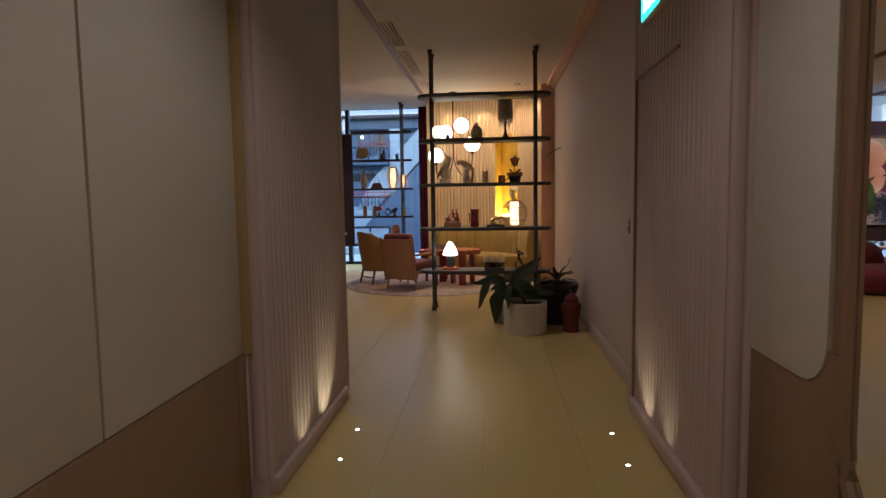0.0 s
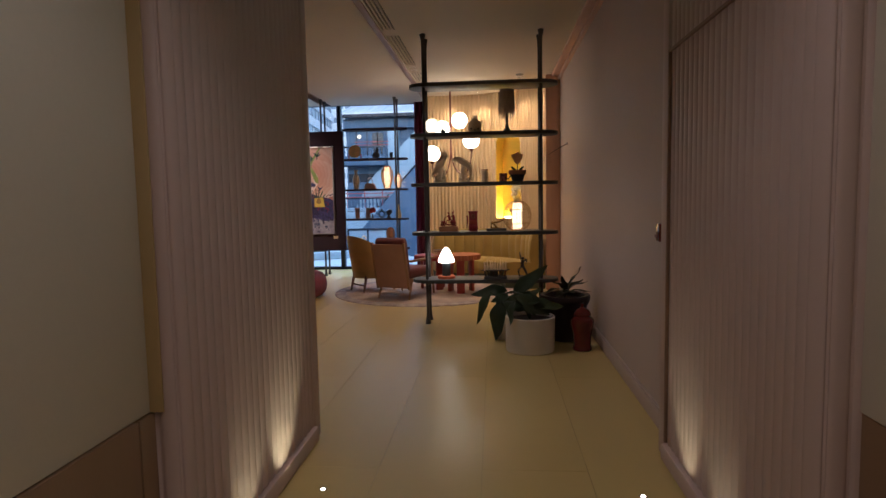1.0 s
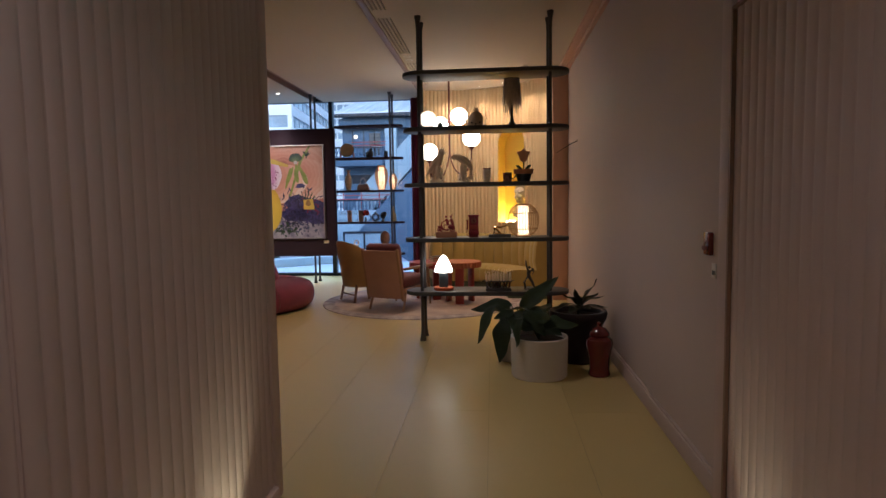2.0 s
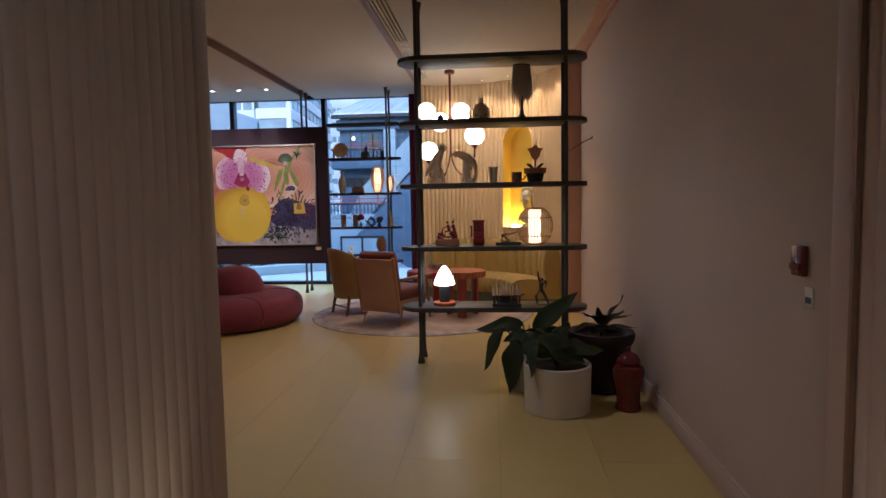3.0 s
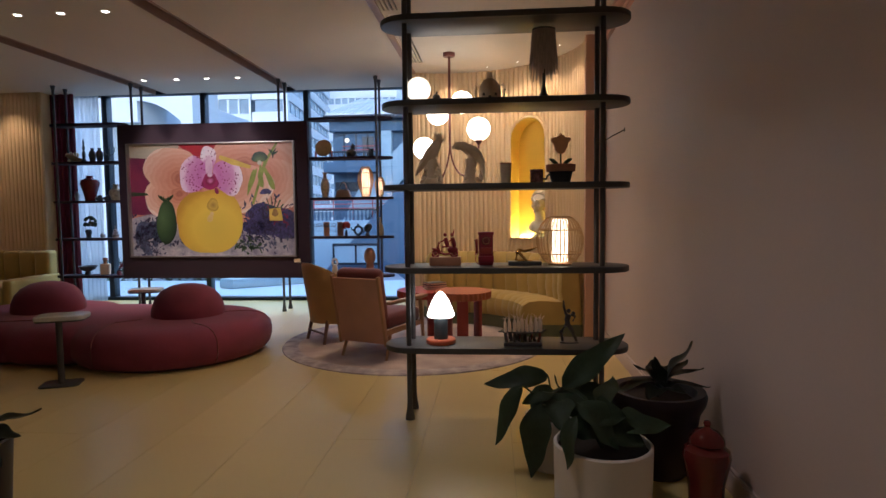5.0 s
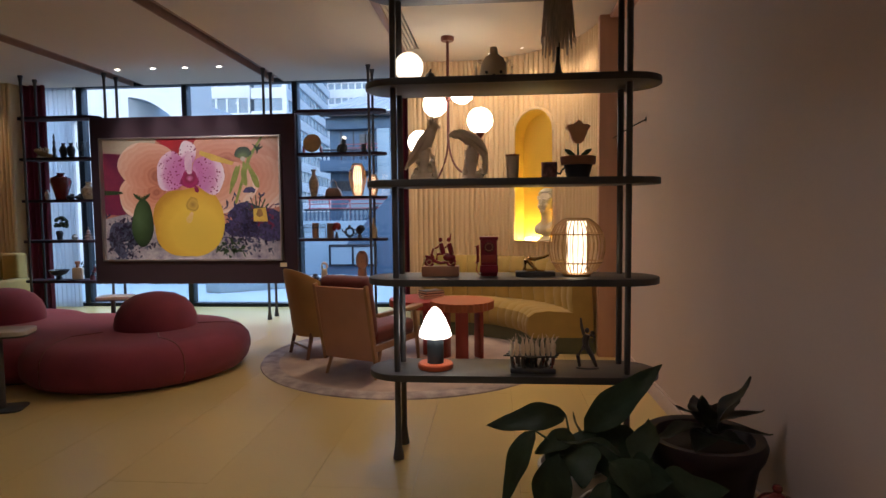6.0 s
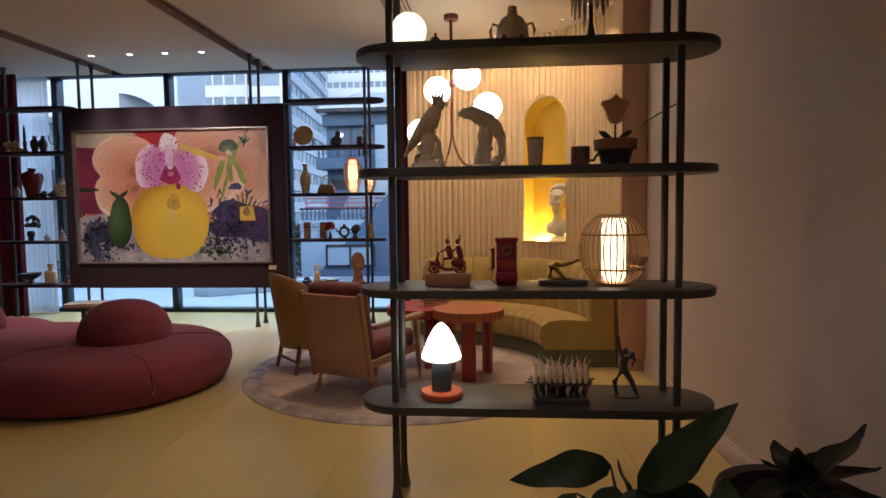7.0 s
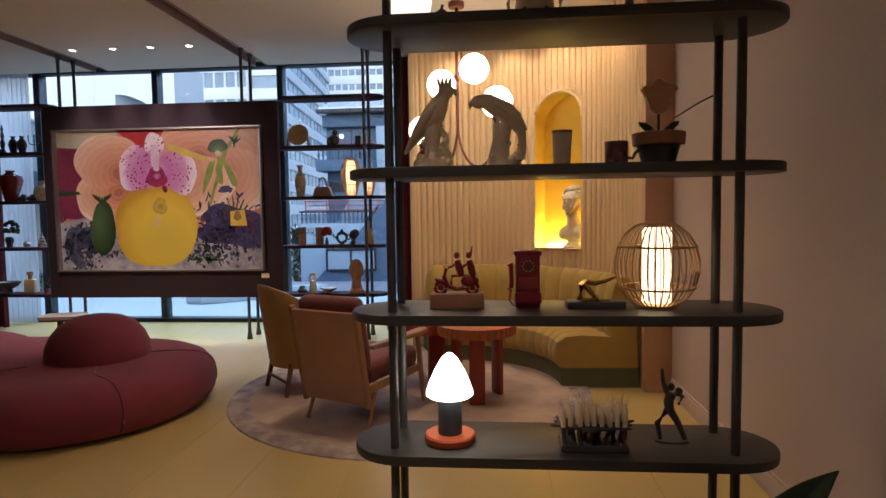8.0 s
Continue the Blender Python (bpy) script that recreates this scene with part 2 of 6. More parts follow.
def stadium(x0, x1, cy, r, n=12):
    return arc(x1 - r, cy, r, -90, 90, n) + arc(x0 + r, cy, r, 90, 270, n)


def circle(cx, cy, r, n=32):
    return [(cx + r * math.cos(2 * math.pi * i / n), cy + r * math.sin(2 * math.pi * i / n)) for i in range(n)]


STAND = pose(0, 0, 0, 90, 0, 0)  # turns an outline of (x, z) upright; its slab then runs along -y

# ---- floor and ceiling ----
CEIL, CEIL2 = 3.09, 3.03
floor = structure("floor", box(-9.2, -3.2, -0.12, 1.4, 12.3, -0.006), M["grout"], "cream stone slab floor with thin dark joints")


def flat(outline, z, bm=None):
    b = bm or bmesh.new()
    b.faces.new([b.verts.new((x, y, z)) for x, y in outline])
    return b


# plaster ceiling, with recessed bronze channels
CHANNELS = [(-5.08, -4.92), (-3.10, -2.96)]
edges_x = [-9.2]
for a, c in CHANNELS:
    edges_x += [a, c]
edges_x += [-1.10]
bm = bmesh.new()
for a, c in zip(edges_x[::2], edges_x[1::2]):
    box(a, 4.0, CEIL, c, 11.9, CEIL + 0.25, bm=bm)
box(-9.2, 11.9, CEIL + 0.1, 1.4, 12.3, CEIL + 0.25, bm=bm)
box(-0.92, 4.0, CEIL2, 1.4, 11.9, CEIL + 0.25, bm=bm)
structure("ceiling", bm, M["ceiling"], "cream plaster ceiling with recessed channels")
for i, (a, c) in enumerate(CHANNELS):
    bm = box(a, 4.0, CEIL + 0.07, c, 11.9, CEIL + 0.25)
    box(a - 0.012, 4.0, CEIL - 0.012, a + 0.002, 11.9, CEIL + 0.2, bm=bm)
    box(c - 0.002, 4.0, CEIL - 0.006, c + 0.012, 11.9, CEIL + 0.2, bm=bm)
    structure("ceiling_channel_%d" % (i + 1), bm, M["bronze"], "bronze recessed ceiling lighting channel")

# linear air vent strip
vent = tagged(new("ceiling_vent"), "bronze linear ceiling vent strip with slots", "vent", "", "structure")
part("backing", box(-1.10, 4.0, CEIL + 0.06, -0.92, 11.9, CEIL + 0.25), M["black"], vent)
part("side_trim", box(-1.155, 4.0, CEIL2 - 0.012, -1.085, 11.9, CEIL + 0.05, 0.006), M["bronze"], vent)
bm = bmesh.new()
for y0, y1 in ((4.0, 4.3), (5.25, 5.92), (6.87, 7.1), (8.47, 8.95), (10.3, 11.9)):
    box(-1.085, y0, CEIL2, -0.92, y1, CEIL2 + 0.02, bm=bm)
part("infill", bm, M["ceiling"], vent)
for k in range(5):
    bm = bmesh.new()
    for y0, y1 in ((4.3, 5.25), (5.92, 6.87), (7.1, 8.47), (8.95, 10.3)):
        box(-1.085 + k * 0.0365, y0, CEIL2, -1.066 + k * 0.0365, y1, CEIL2 + 0.02, bm=bm)
    part("blade", bm, M["ceiling"], vent)

# corridor ceiling and portal header with rounded corners
structure("ceiling_corridor", box(-1.6, -3.2, 2.78, 1.6, 4.0, 3.3), M["ceiling"], "low cream corridor ceiling")

# ---- outer walls ----
structure("wall_east", box(0.965, 3.86, 0, 1.25, 12.3, 3.34), M["wall"], "cream plaster side wall of the lounge")
bm = box(0.945, 3.9, 0, 0.966, 9.36, 0.10, 0.004)
box(0.951, 3.9, 0.10, 0.966, 9.36, 0.115, 0.003, bm=bm)
structure("baseboard", bm, M["wall"], "cream skirting board")
bm = box(0.85, 4.1, CEIL2 - 0.03, 0.965, 9.4, CEIL2 + 0.02, 0.008)
box(0.925, 4.1, CEIL2 - 0.075, 0.965, 9.4, CEIL2 - 0.03, 0.006, bm=bm)
structure("trim_cornice", bm, M["pink"], "salmon timber cornice")
structure("wall_west", box(-9.3, 3.9, 0, -9.0, 12.3, 3.34), M["wall"], "cream plaster far side wall")
structure("wall_south", box(-9.3, 3.84, 0, -1.32, 4.02, 3.34), M["wall"], "cream plaster partition wall")
structure("wall_back", box(-1.6, -3.4, 0, 1.6, -3.2, 3.3), M["wall"], "cream plaster corridor end wall")
structure("wall_header", box(-1.4, 3.86, 2.74, 1.25, 4.05, 3.34), M["wall"], "cream plaster header over the opening")


def fillet(cx, cz, r, sx, y0, y1):
    """A rounded inner corner between an upright and a header."""
    pts = [(cx, cz), (cx, cz - r)] + [(cx + sx * (r - r * math.cos(t)), cz - r + r * math.sin(t)) for t in [math.pi / 2 * i / 8 for i in range(1, 9)]]
    return prism(pts, -y1, -y0, m=STAND)


# ---- fluted wall ends of the corridor ----
def flute_mesh(name, mat, width, depth, height, z0):
    """One rounded rib that stands proud of a wall along +y."""
    outline = [(-width / 2, -0.012)] + [(-width / 2 * math.cos(math.pi * i / 6), depth * math.sin(math.pi * i / 6)) for i in range(7)] + [(width / 2, -0.012)]
    return mesh_of(name, prism(outline, z0, height), mat)


def fluted_wall(name, label, path, mat, flute_mat, pitch, z0, z1, back, depth=0.016):
    """A wall along a path of (x, y) with ribs on the side to its left; back: thickness."""
    pts = [Vector(p) for p in path]
    normals = []
    for i in range(len(pts)):
        d = (pts[min(i + 1, len(pts) - 1)] - pts[max(i - 1, 0)]).normalized()
        normals.append(Vector((-d.y, d.x)))
    outline = [(p.x, p.y) for p in pts] + [tuple(p - n * back) for p, n in reversed(list(zip(pts, normals)))]
    bm = bmesh.new()
    k = len(pts)
    front = [(bm.verts.new((p.x, p.y, 0)), bm.verts.new((p.x, p.y, z1))) for p in pts]
    rear = [(bm.verts.new((*(p - n * back), 0)), bm.verts.new((*(p - n * back), z1))) for p, n in zip(pts, normals)]
    for i in range(k - 1):
        bm.faces.new((front[i][0], front[i + 1][0], front[i + 1][1], front[i][1]))
        bm.faces.new((rear[i + 1][0], rear[i][0], rear[i][1], rear[i + 1][1]))
        bm.faces.new((front[i][1], front[i + 1][1], rear[i + 1][1], rear[i][1]))
    for e in (0, k - 1):
        bm.faces.new((front[e][0], front[e][1], rear[e][1], rear[e][0]))
    wall = structure(name, bm, mat, label)
    slat = flute_mesh("flute", flute_mat, pitch * 0.86, depth, z1, z0)
    total = sum((b - a).length for a, b in zip(pts, pts[1:]))
    s, i, acc = pitch / 2, 0, 0.0
    while s < total:
        while s > acc + (pts[i + 1] - pts[i]).length:
            acc += (pts[i + 1] - pts[i]).length
            i += 1
        d = (pts[i + 1] - pts[i]).normalized()
        p = pts[i] + d * (s - acc)
        rib = new("flute", slat)
        rib.parent = wall
        rib.matrix_basis = Matrix.Translation((p.x, p.y, 0)) @ Matrix.Rotation(math.atan2(d.y, d.x), 4, "Z")
        s += pitch
    return wall


LX, RX = -1.0, 0.885
# the path runs so that its left side faces the corridor
left_path = [(LX, 3.97 - 0.02 * i) for i in range(0, 66)] + [(x, y) for x, y in arc(LX - 0.05, 2.65, 0.05, 0, -90, 8)][1:] + [(LX - 0.14, 2.60)]
fluted_wall("wall_fluted_west", "pink-cream fluted corridor wall end", left_path, M["flute"], M["flute"], 0.062, 0.085, 2.78, 0.3, 0.010)
right_path = [(RX, 3.80 - 0.02 * i) for i in range(0, 66)] + [(x, y) for x, y in arc(RX + 0.05, 2.48, 0.05, 180, 270, 8)][1:] + [(RX + 0.15, 2.43)]
fluted_wall("wall_fluted_east", "pink-cream fluted corridor wall end", right_path[::-1], M["flute"], M["flute"], 0.062, 0.085, 2.78, 0.3, 0.007)
# plain portal jambs and plinths
structure("trim_jamb_west", box(LX - 0.32, 3.97, 0, LX + 0.015, 4.055, 2.78, 0.012), M["flute"], "plain pink-cream portal jamb")
structure("trim_jamb_east", box(RX - 0.018, 3.80, 0, RX + 0.30, 3.90, 2.78, 0.012), M["flute"], "plain pink-cream portal jamb")
bm = box(LX - 0.1, 2.62, 0, LX + 0.035, 3.96, 0.085, 0.012)
structure("baseboard_west", bm, M["flute"], "pink-cream rounded plinth")
bm = box(RX - 0.035, 2.45, 0, RX + 0.1, 3.80, 0.085, 0.012)
structure("baseboard_east", bm, M["flute"], "pink-cream rounded plinth")
structure("trim_corner_west", fillet(LX, 2.741, 0.16, 1, 3.97, 4.055), M["flute"], "rounded portal corner")
structure("trim_corner_east", fillet(RX, 2.741, 0.16, -1, 3.80, 3.90), M["flute"], "rounded portal corner")

# ---- corridor panelled walls ----
PW, PE, WZ = -1.10, 1.0, 0.667
bm = box(PW - 0.3, -3.2, 0, PW - 0.012, 3.0, 2.78)
structure("wall_corridor_west", bm, M["wainscot"], "tan corridor wall behind the panels")
for y0, y1 in ((-3.2, -1.0), (-0.99, 1.625), (1.637, 2.585)):
    structure("panel_west", box(PW - 0.012, y0, WZ, PW + 0.006, y1, 2.78, 0.004), M["white_panel"], "white lacquered upper wall panel")
for y0, y1 in ((-3.2, -0.6), (-0.594, 0.9), (0.906, 2.50), (2.508, 2.59)):
    structure("panel_west_low", box(PW - 0.014, y0, 0.0, PW + 0.014, y1, WZ - 0.004, 0.004), M["wainscot"], "tan timber wainscot panel")
# end return: the ochre colour carries its warm light
structure("trim_west", box(PW - 0.012, 2.574, WZ + 0.0, LX - 0.05, 2.586, 2.78, 0.003), M["ochre_lit_strip"], "return strip with warm light in its ochre colour")

bm = box(PE + 0.012, -3.2, 0, PE + 0.3, 3.0, 2.78)
structure("wall_corridor_east", bm, M["wainscot"], "tan corridor wall behind the panels")


def round_panel(y0, y1, z0, z1, r, x0, x1):
    pts = [(y1, z0 + 0.002), (y1, z1), (y0, z1)] + [(y0 + r - r * math.cos(a), z0 + r - r * math.sin(a)) for a in [math.pi / 2 * i / 10 for i in range(11)]]
    m = Matrix(((0, 0, 1, 0), (1, 0, 0, 0), (0, 1, 0, 0), (0, 0, 0, 1)))
    return prism(pts, x0, x1, 0.003, m=m)


structure("panel_east", round_panel(1.90, 2.44, 0.745, 2.78, 0.14, PE - 0.006, PE + 0.012), M["white_panel"], "white upper panel with a rounded lower corner")
structure("panel_east_low", box(PE - 0.001, 1.82, 0, PE + 0.012, 2.45, WZ + 0.2, 0.002), M["wainscot"], "tan timber wainscot panel")
# tall rounded mirror in a timber frame
mirror = thing("wall_mirror", "tall wall mirror in a rounded brown timber frame", "mirror")


def rounded_yz(y0, y1, z0, z1, r, n=8):
    pts = []
    for cy, cz, a0 in ((y1 - r, z0 + r, -90), (y1 - r, z1 - r, 0), (y0 + r, z1 - r, 90), (y0 + r, z0 + r, 180)):
        pts += arc(cy, cz, r, a0, a0 + 90, n)
    return pts


YZ = Matrix(((0, 0, 1, 0), (1, 0, 0, 0), (0, 1, 0, 0), (0, 0, 0, 1)))
part("mirror_glass", prism(rounded_yz(-0.6, 1.78, 0.35, 2.5, 0.3), PE - 0.008, PE + 0.004, m=YZ), M["mirror"], mirror)
rim = [(PE - 0.012, y, z) for y, z in rounded_yz(-0.6, 1.78, 0.35, 2.5, 0.3)]
part("mirror_frame", tube(rim, 0.022, 8, closed=True), M["wainscot"], mirror)

# ---- curved fluted wall with banquette ----
CX, CY, CR = -0.62, 9.45, 1.43
NA0, NA1 = 40.5, 61.5       # the niche, in degrees along the curve
NZ0, NZ1 = 0.99, 2.17
left_arc = arc(CX, CY, CR, NA1, 109, 36)
right_arc = arc(CX, CY, CR, 0, NA0, 30)
fluted_wall("wall_curved_west", "cream fluted curved wall behind the banquette", left_arc, M["flute_light"], M["flute_light"], 0.060, 0.05, CEIL2, 0.25, 0.02)
fluted_wall("wall_curved_east", "cream fluted curved wall behind the banquette", right_arc, M["flute_light"], M["flute_light"], 0.060, 0.05, CEIL2, 0.25, 0.02)


def curved_slab(a0, a1, r0, r1, zlo, zhi, n=12, bm=None):
    """A wall piece between two radii; zlo and zhi are heights, or functions of 0 to 1 along it."""
    b = bm or bmesh.new()
    rows = []
    for i in range(n + 1):
        t = i / n
        a = radians(a0 + (a1 - a0) * t)
        lo = zlo(t) if callable(zlo) else zlo
        hi = zhi(t) if callable(zhi) else zhi
        c, s = math.cos(a), math.sin(a)
        rows.append([b.verts.new((CX + r * c, CY + r * s, z)) for r, z in ((r0, lo), (r1, lo), (r1, hi), (r0, hi))])
    for p, q in zip(rows, rows[1:]):
        for k in range(4):
            j = (k + 1) % 4
            b.faces.new((p[k], p[j], q[j], q[k]))
    b.faces.new(rows[0])
    b.faces.new(list(reversed(rows[-1])))
    return b


half = radians(NA1 - NA0) / 2 * CR
arch = lambda t: NZ1 + math.sqrt(max(0.0, 1 - (2 * t - 1) ** 2)) * half
bm = curved_slab(NA0, NA1, CR, CR + 0.25, 0.0, NZ0)
niche_low = structure("wall_niche_low", bm, M["flute_light"], "cream fluted wall below the niche")
bm = curved_slab(NA0, NA1, CR, CR + 0.25, arch, CEIL2, 24)
niche_top = structure("wall_niche_top", bm, M["flute_light"], "cream fluted wall over the arched niche")
count = 8
for i in range(count):
    t = (i + 0.5) / count
    a = NA0 + (NA1 - NA0) * t
    for owner, lo, hi in ((niche_low, 0.05, NZ0), (niche_top, max(arch(t - 0.4 / count), arch(t + 0.4 / count)) + 0.012, CEIL2)):
        rib = new("flute", flute_mesh("flute_short", M["flute_light"], 0.052, 0.02, hi, lo))
        rib.parent = owner
        rib.matrix_basis = Matrix.Translation((CX + CR * math.cos(radians(a)), CY + CR * math.sin(radians(a)), 0)) @ Matrix.Rotation(radians(a + 90), 4, "Z")
# niche lining: back and reveals
bm = curved_slab(NA0 - 2, NA1 + 2, CR + 0.25, CR + 0.29, NZ0 - 0.1, NZ1 + 0.45)
curved_slab(NA0 - 0.3, NA0 + 0.01, CR + 0.004, CR + 0.26, NZ0, NZ1, 2, bm)
curved_slab(NA1 - 0.01, NA1 + 0.3, CR + 0.004, CR + 0.26, NZ0, NZ1, 2, bm)
structure("niche_lining", bm, M["yellow_niche"], "glossy yellow painted arched niche lining")
bm = bmesh.new()
curved_slab(NA0 + 0.1, NA1 - 0.1, CR + 0.01, CR + 0.25, lambda t: arch(t) - 0.012, lambda t: arch(t) + 0.004, 24, bm)
structure("niche_soffit", bm, M["yellow_niche"], "yellow painted arch soffit of the niche")
edge = [(CX + (CR - 0.004) * math.cos(a), CY + (CR - 0.004) * math.sin(a), z) for a, z in
        [(radians(NA0), NZ0)] + [(radians(NA0 + (NA1 - NA0) * (0.5 - 0.5 * math.cos(math.pi * i / 24))), arch(0.5 - 0.5 * math.cos(math.pi * i / 24))) for i in range(25)] + [(radians(NA1), NZ0)]]
structure("niche_trim", tube(edge, 0.017, 8, closed=True), M["flute_light"], "cream rounded trim round the arched niche")
structure("trim_end_post", box(0.765, 9.38, 0, 0.964, 9.47, CEIL2, 0.006), M["pink"], "salmon timber end post of the curved wall")
ex, ey = arc(CX, CY, CR, 109, 110, 1)[0]
structure("trim_curve_end", box(ex - 0.05, ey - 0.02, 0, ex + 0.004, ey + 0.25, CEIL2, 0.006), M["flute_light"], "cream end strip of the curved wall")
structure("wall_behind_curve", box(ex - 0.05, ey + 0.25, 0, 0.965, 12.3, 3.34), M["wall"], "plain cream wall behind the banquette")

# ---- window wall ----
WY = 12.2
win = tagged(new("window_1"), "full-height dark-framed shop window looking onto the street", "window", "", "structure")
for x, w in ((-8.9, 0.07), (-7.5, 0.07), (-6.05, 0.085), (-4.49, 0.075), (-2.90, 0.075), (-1.30, 0.07)):
    part("mullion", box(x - w / 2, WY - 0.07, 0.0, x + w / 2, WY + 0.07, 3.19, 0.006), M["mullion"], win)
part("sill", box(-9, WY - 0.08, 0.0, -1.2, WY + 0.08, 0.05, 0.006), M["mullion"], win)
part("head", box(-9, WY - 0.08, 3.13, -1.2, WY + 0.08, 3.2, 0.006), M["mullion"], win)
xs = [-8.9, -7.5, -6.05, -4.49, -2.90, -1.30]
for a, b in zip(xs, xs[1:]):
    pane = part("pane", box(a + 0.03, WY - 0.004, 0.04, b - 0.03, WY + 0.004, 3.14), M["glass"], win)
    pane.visible_shadow = False
structure("wall_north", box(-9.2, 12.12, 3.19, 1.4, 12.32, 3.5), M["ceiling"], "cream band over the window")


def curtain(name, label, x0, x1, y, z0, z1, mat, folds, depth):
    b = bmesh.new()
    n = folds * 8
    pts = []
    for i in range(n + 1):
        t = i / n
        ph = 2 * math.pi * folds * t + 0.7 * math.sin(9 * t)
        pts.append((x0 + (x1 - x0) * t, y + depth * math.sin(ph)))
    rows = []
    for k in range(7):
        z = z1 + (z0 - z1) * k / 6
        f = 0.75 + 0.25 * k / 6
        rows.append([b.verts.new((x, y + (yy - y) * f + 0.006 * math.sin(5 * x + k), z)) for x, yy in pts])
    for r, s in zip(rows, rows[1:]):
        for i in range(n):
            b.faces.new((r[i], r[i + 1], s[i + 1], s[i]))
    bmesh.ops.solidify(b, geom=b.faces[:], thickness=0.004)
    ob = part(name, b, mat)
    return tagged(ob, label, "curtain")


curtain("curtain", "maroon floor-length curtain drawn aside at the window", -1.40, -1.12, 11.75, 0.01, CEIL + 0.09, M["curtain"], 4, 0.035)
curtain("curtain", "dark maroon floor-length curtain hanging beside the window", -6.68, -6.24, 11.72, 0.01, CEIL + 0.09, M["curtain"], 5, 0.04)
curtain("sheer_curtain", "translucent white sheer curtain hanging at the window", -6.52, -6.06, 12.02, 0.01, CEIL + 0.12, M["sheer"], 7, 0.03)

# concealed door joint and exit sign in the fluted wall
door = tagged(new("door_1"), "concealed fluted door with a thin dark head joint", "door", "", "structure")
part("head_joint", box(RX - 0.019, 2.98, 2.015, RX - 0.004, 3.80, 2.027), M["bronze"], door)
part("edge_joint", box(RX - 0.019, 3.785, 0.09, RX - 0.004, 3.80, 2.02), M["bronze"], door)
sign = thing("exit_sign", "glowing green exit sign mounted over a concealed door", "sign", RX - 0.03, 3.40, 2.38)
part("housing", box(-0.006, -0.19, -0.10, 0.02, 0.19, 0.12, 0.006), M["white"], sign)
part("lit_face", box(-0.011, -0.175, -0.085, -0.006, 0.175, 0.105), M["exit_green"], sign)
for k in range(3):
    part("pictogram_bar", box(-0.014, -0.12 + 0.09 * k, -0.055, -0.011, -0.06 + 0.09 * k, 0.075), M["exit_white"], sign)
# far banquette bay beside the window
far_path = [(-6.60 - 0.08 * i, 11.55) for i in range(0, 31)]
fluted_wall("wall_fluted_far", "cream fluted wall lit from above", far_path[::-1][::-1], M["flute_light"], M["flute_light"], 0.06, 0.05, CEIL, 0.2, 0.02)

# ---- big things ----
def post_pair(parent, x, y, dy, top, foot=0.02):
    for yy in (y, y + dy):
        bm = lathe([(0.030, 0.0), (0.030, 0.012), (0.020, 0.07), (0.0165, 0.12), (0.0165, top - 0.12), (0.020, top - 0.06), (0.030, top - 0.012), (0.030, top)], 14, (x, yy, 0))
        part("post", bm, M["black"], parent)


SH = [0.462, 0.966, 1.484, 1.998, 2.508]
shelf = thing("display_shelf", "black floor-to-ceiling display shelf with rounded boards", "shelf")
for x in (-0.69, 0.518):
    post_pair(shelf, x, 7.08, 0.215, CEIL2)
for z in SH:
    part("shelf_board", prism(stadium(-0.855, 0.70, 7.185, 0.185, 16), z - 0.018, z + 0.018, 0.006), M["board"], shelf)

# tall window shelving that carries the large print
AY = 11.13
rack = thing("window_shelving", "maroon-black floor-to-ceiling shelving in front of the window", "shelf")
for x in (-6.11, -5.0, -2.96, -1.66):
    post_pair(rack, x, AY + 0.02, 0.24, CEIL)
for z in (0.47, 0.99, 1.51, 2.045, 2.565):
    part("shelf_board", prism(stadium(-6.26, -5.16, AY + 0.16, 0.13, 10), z - 0.016, z + 0.016, 0.005), M["maroon"], rack)
    part("shelf_board", prism(stadium(-2.62, -1.47, AY + 0.16, 0.13, 10), z - 0.016, z + 0.016, 0.005), M["maroon"], rack)

art = thing("framed_print", "large floral print in a wide dark maroon frame", "picture")
part("mount_board", box(-5.21, AY, 0.455, -2.58, AY + 0.07, 2.535, 0.006), M["maroon"], art, "wide maroon board")


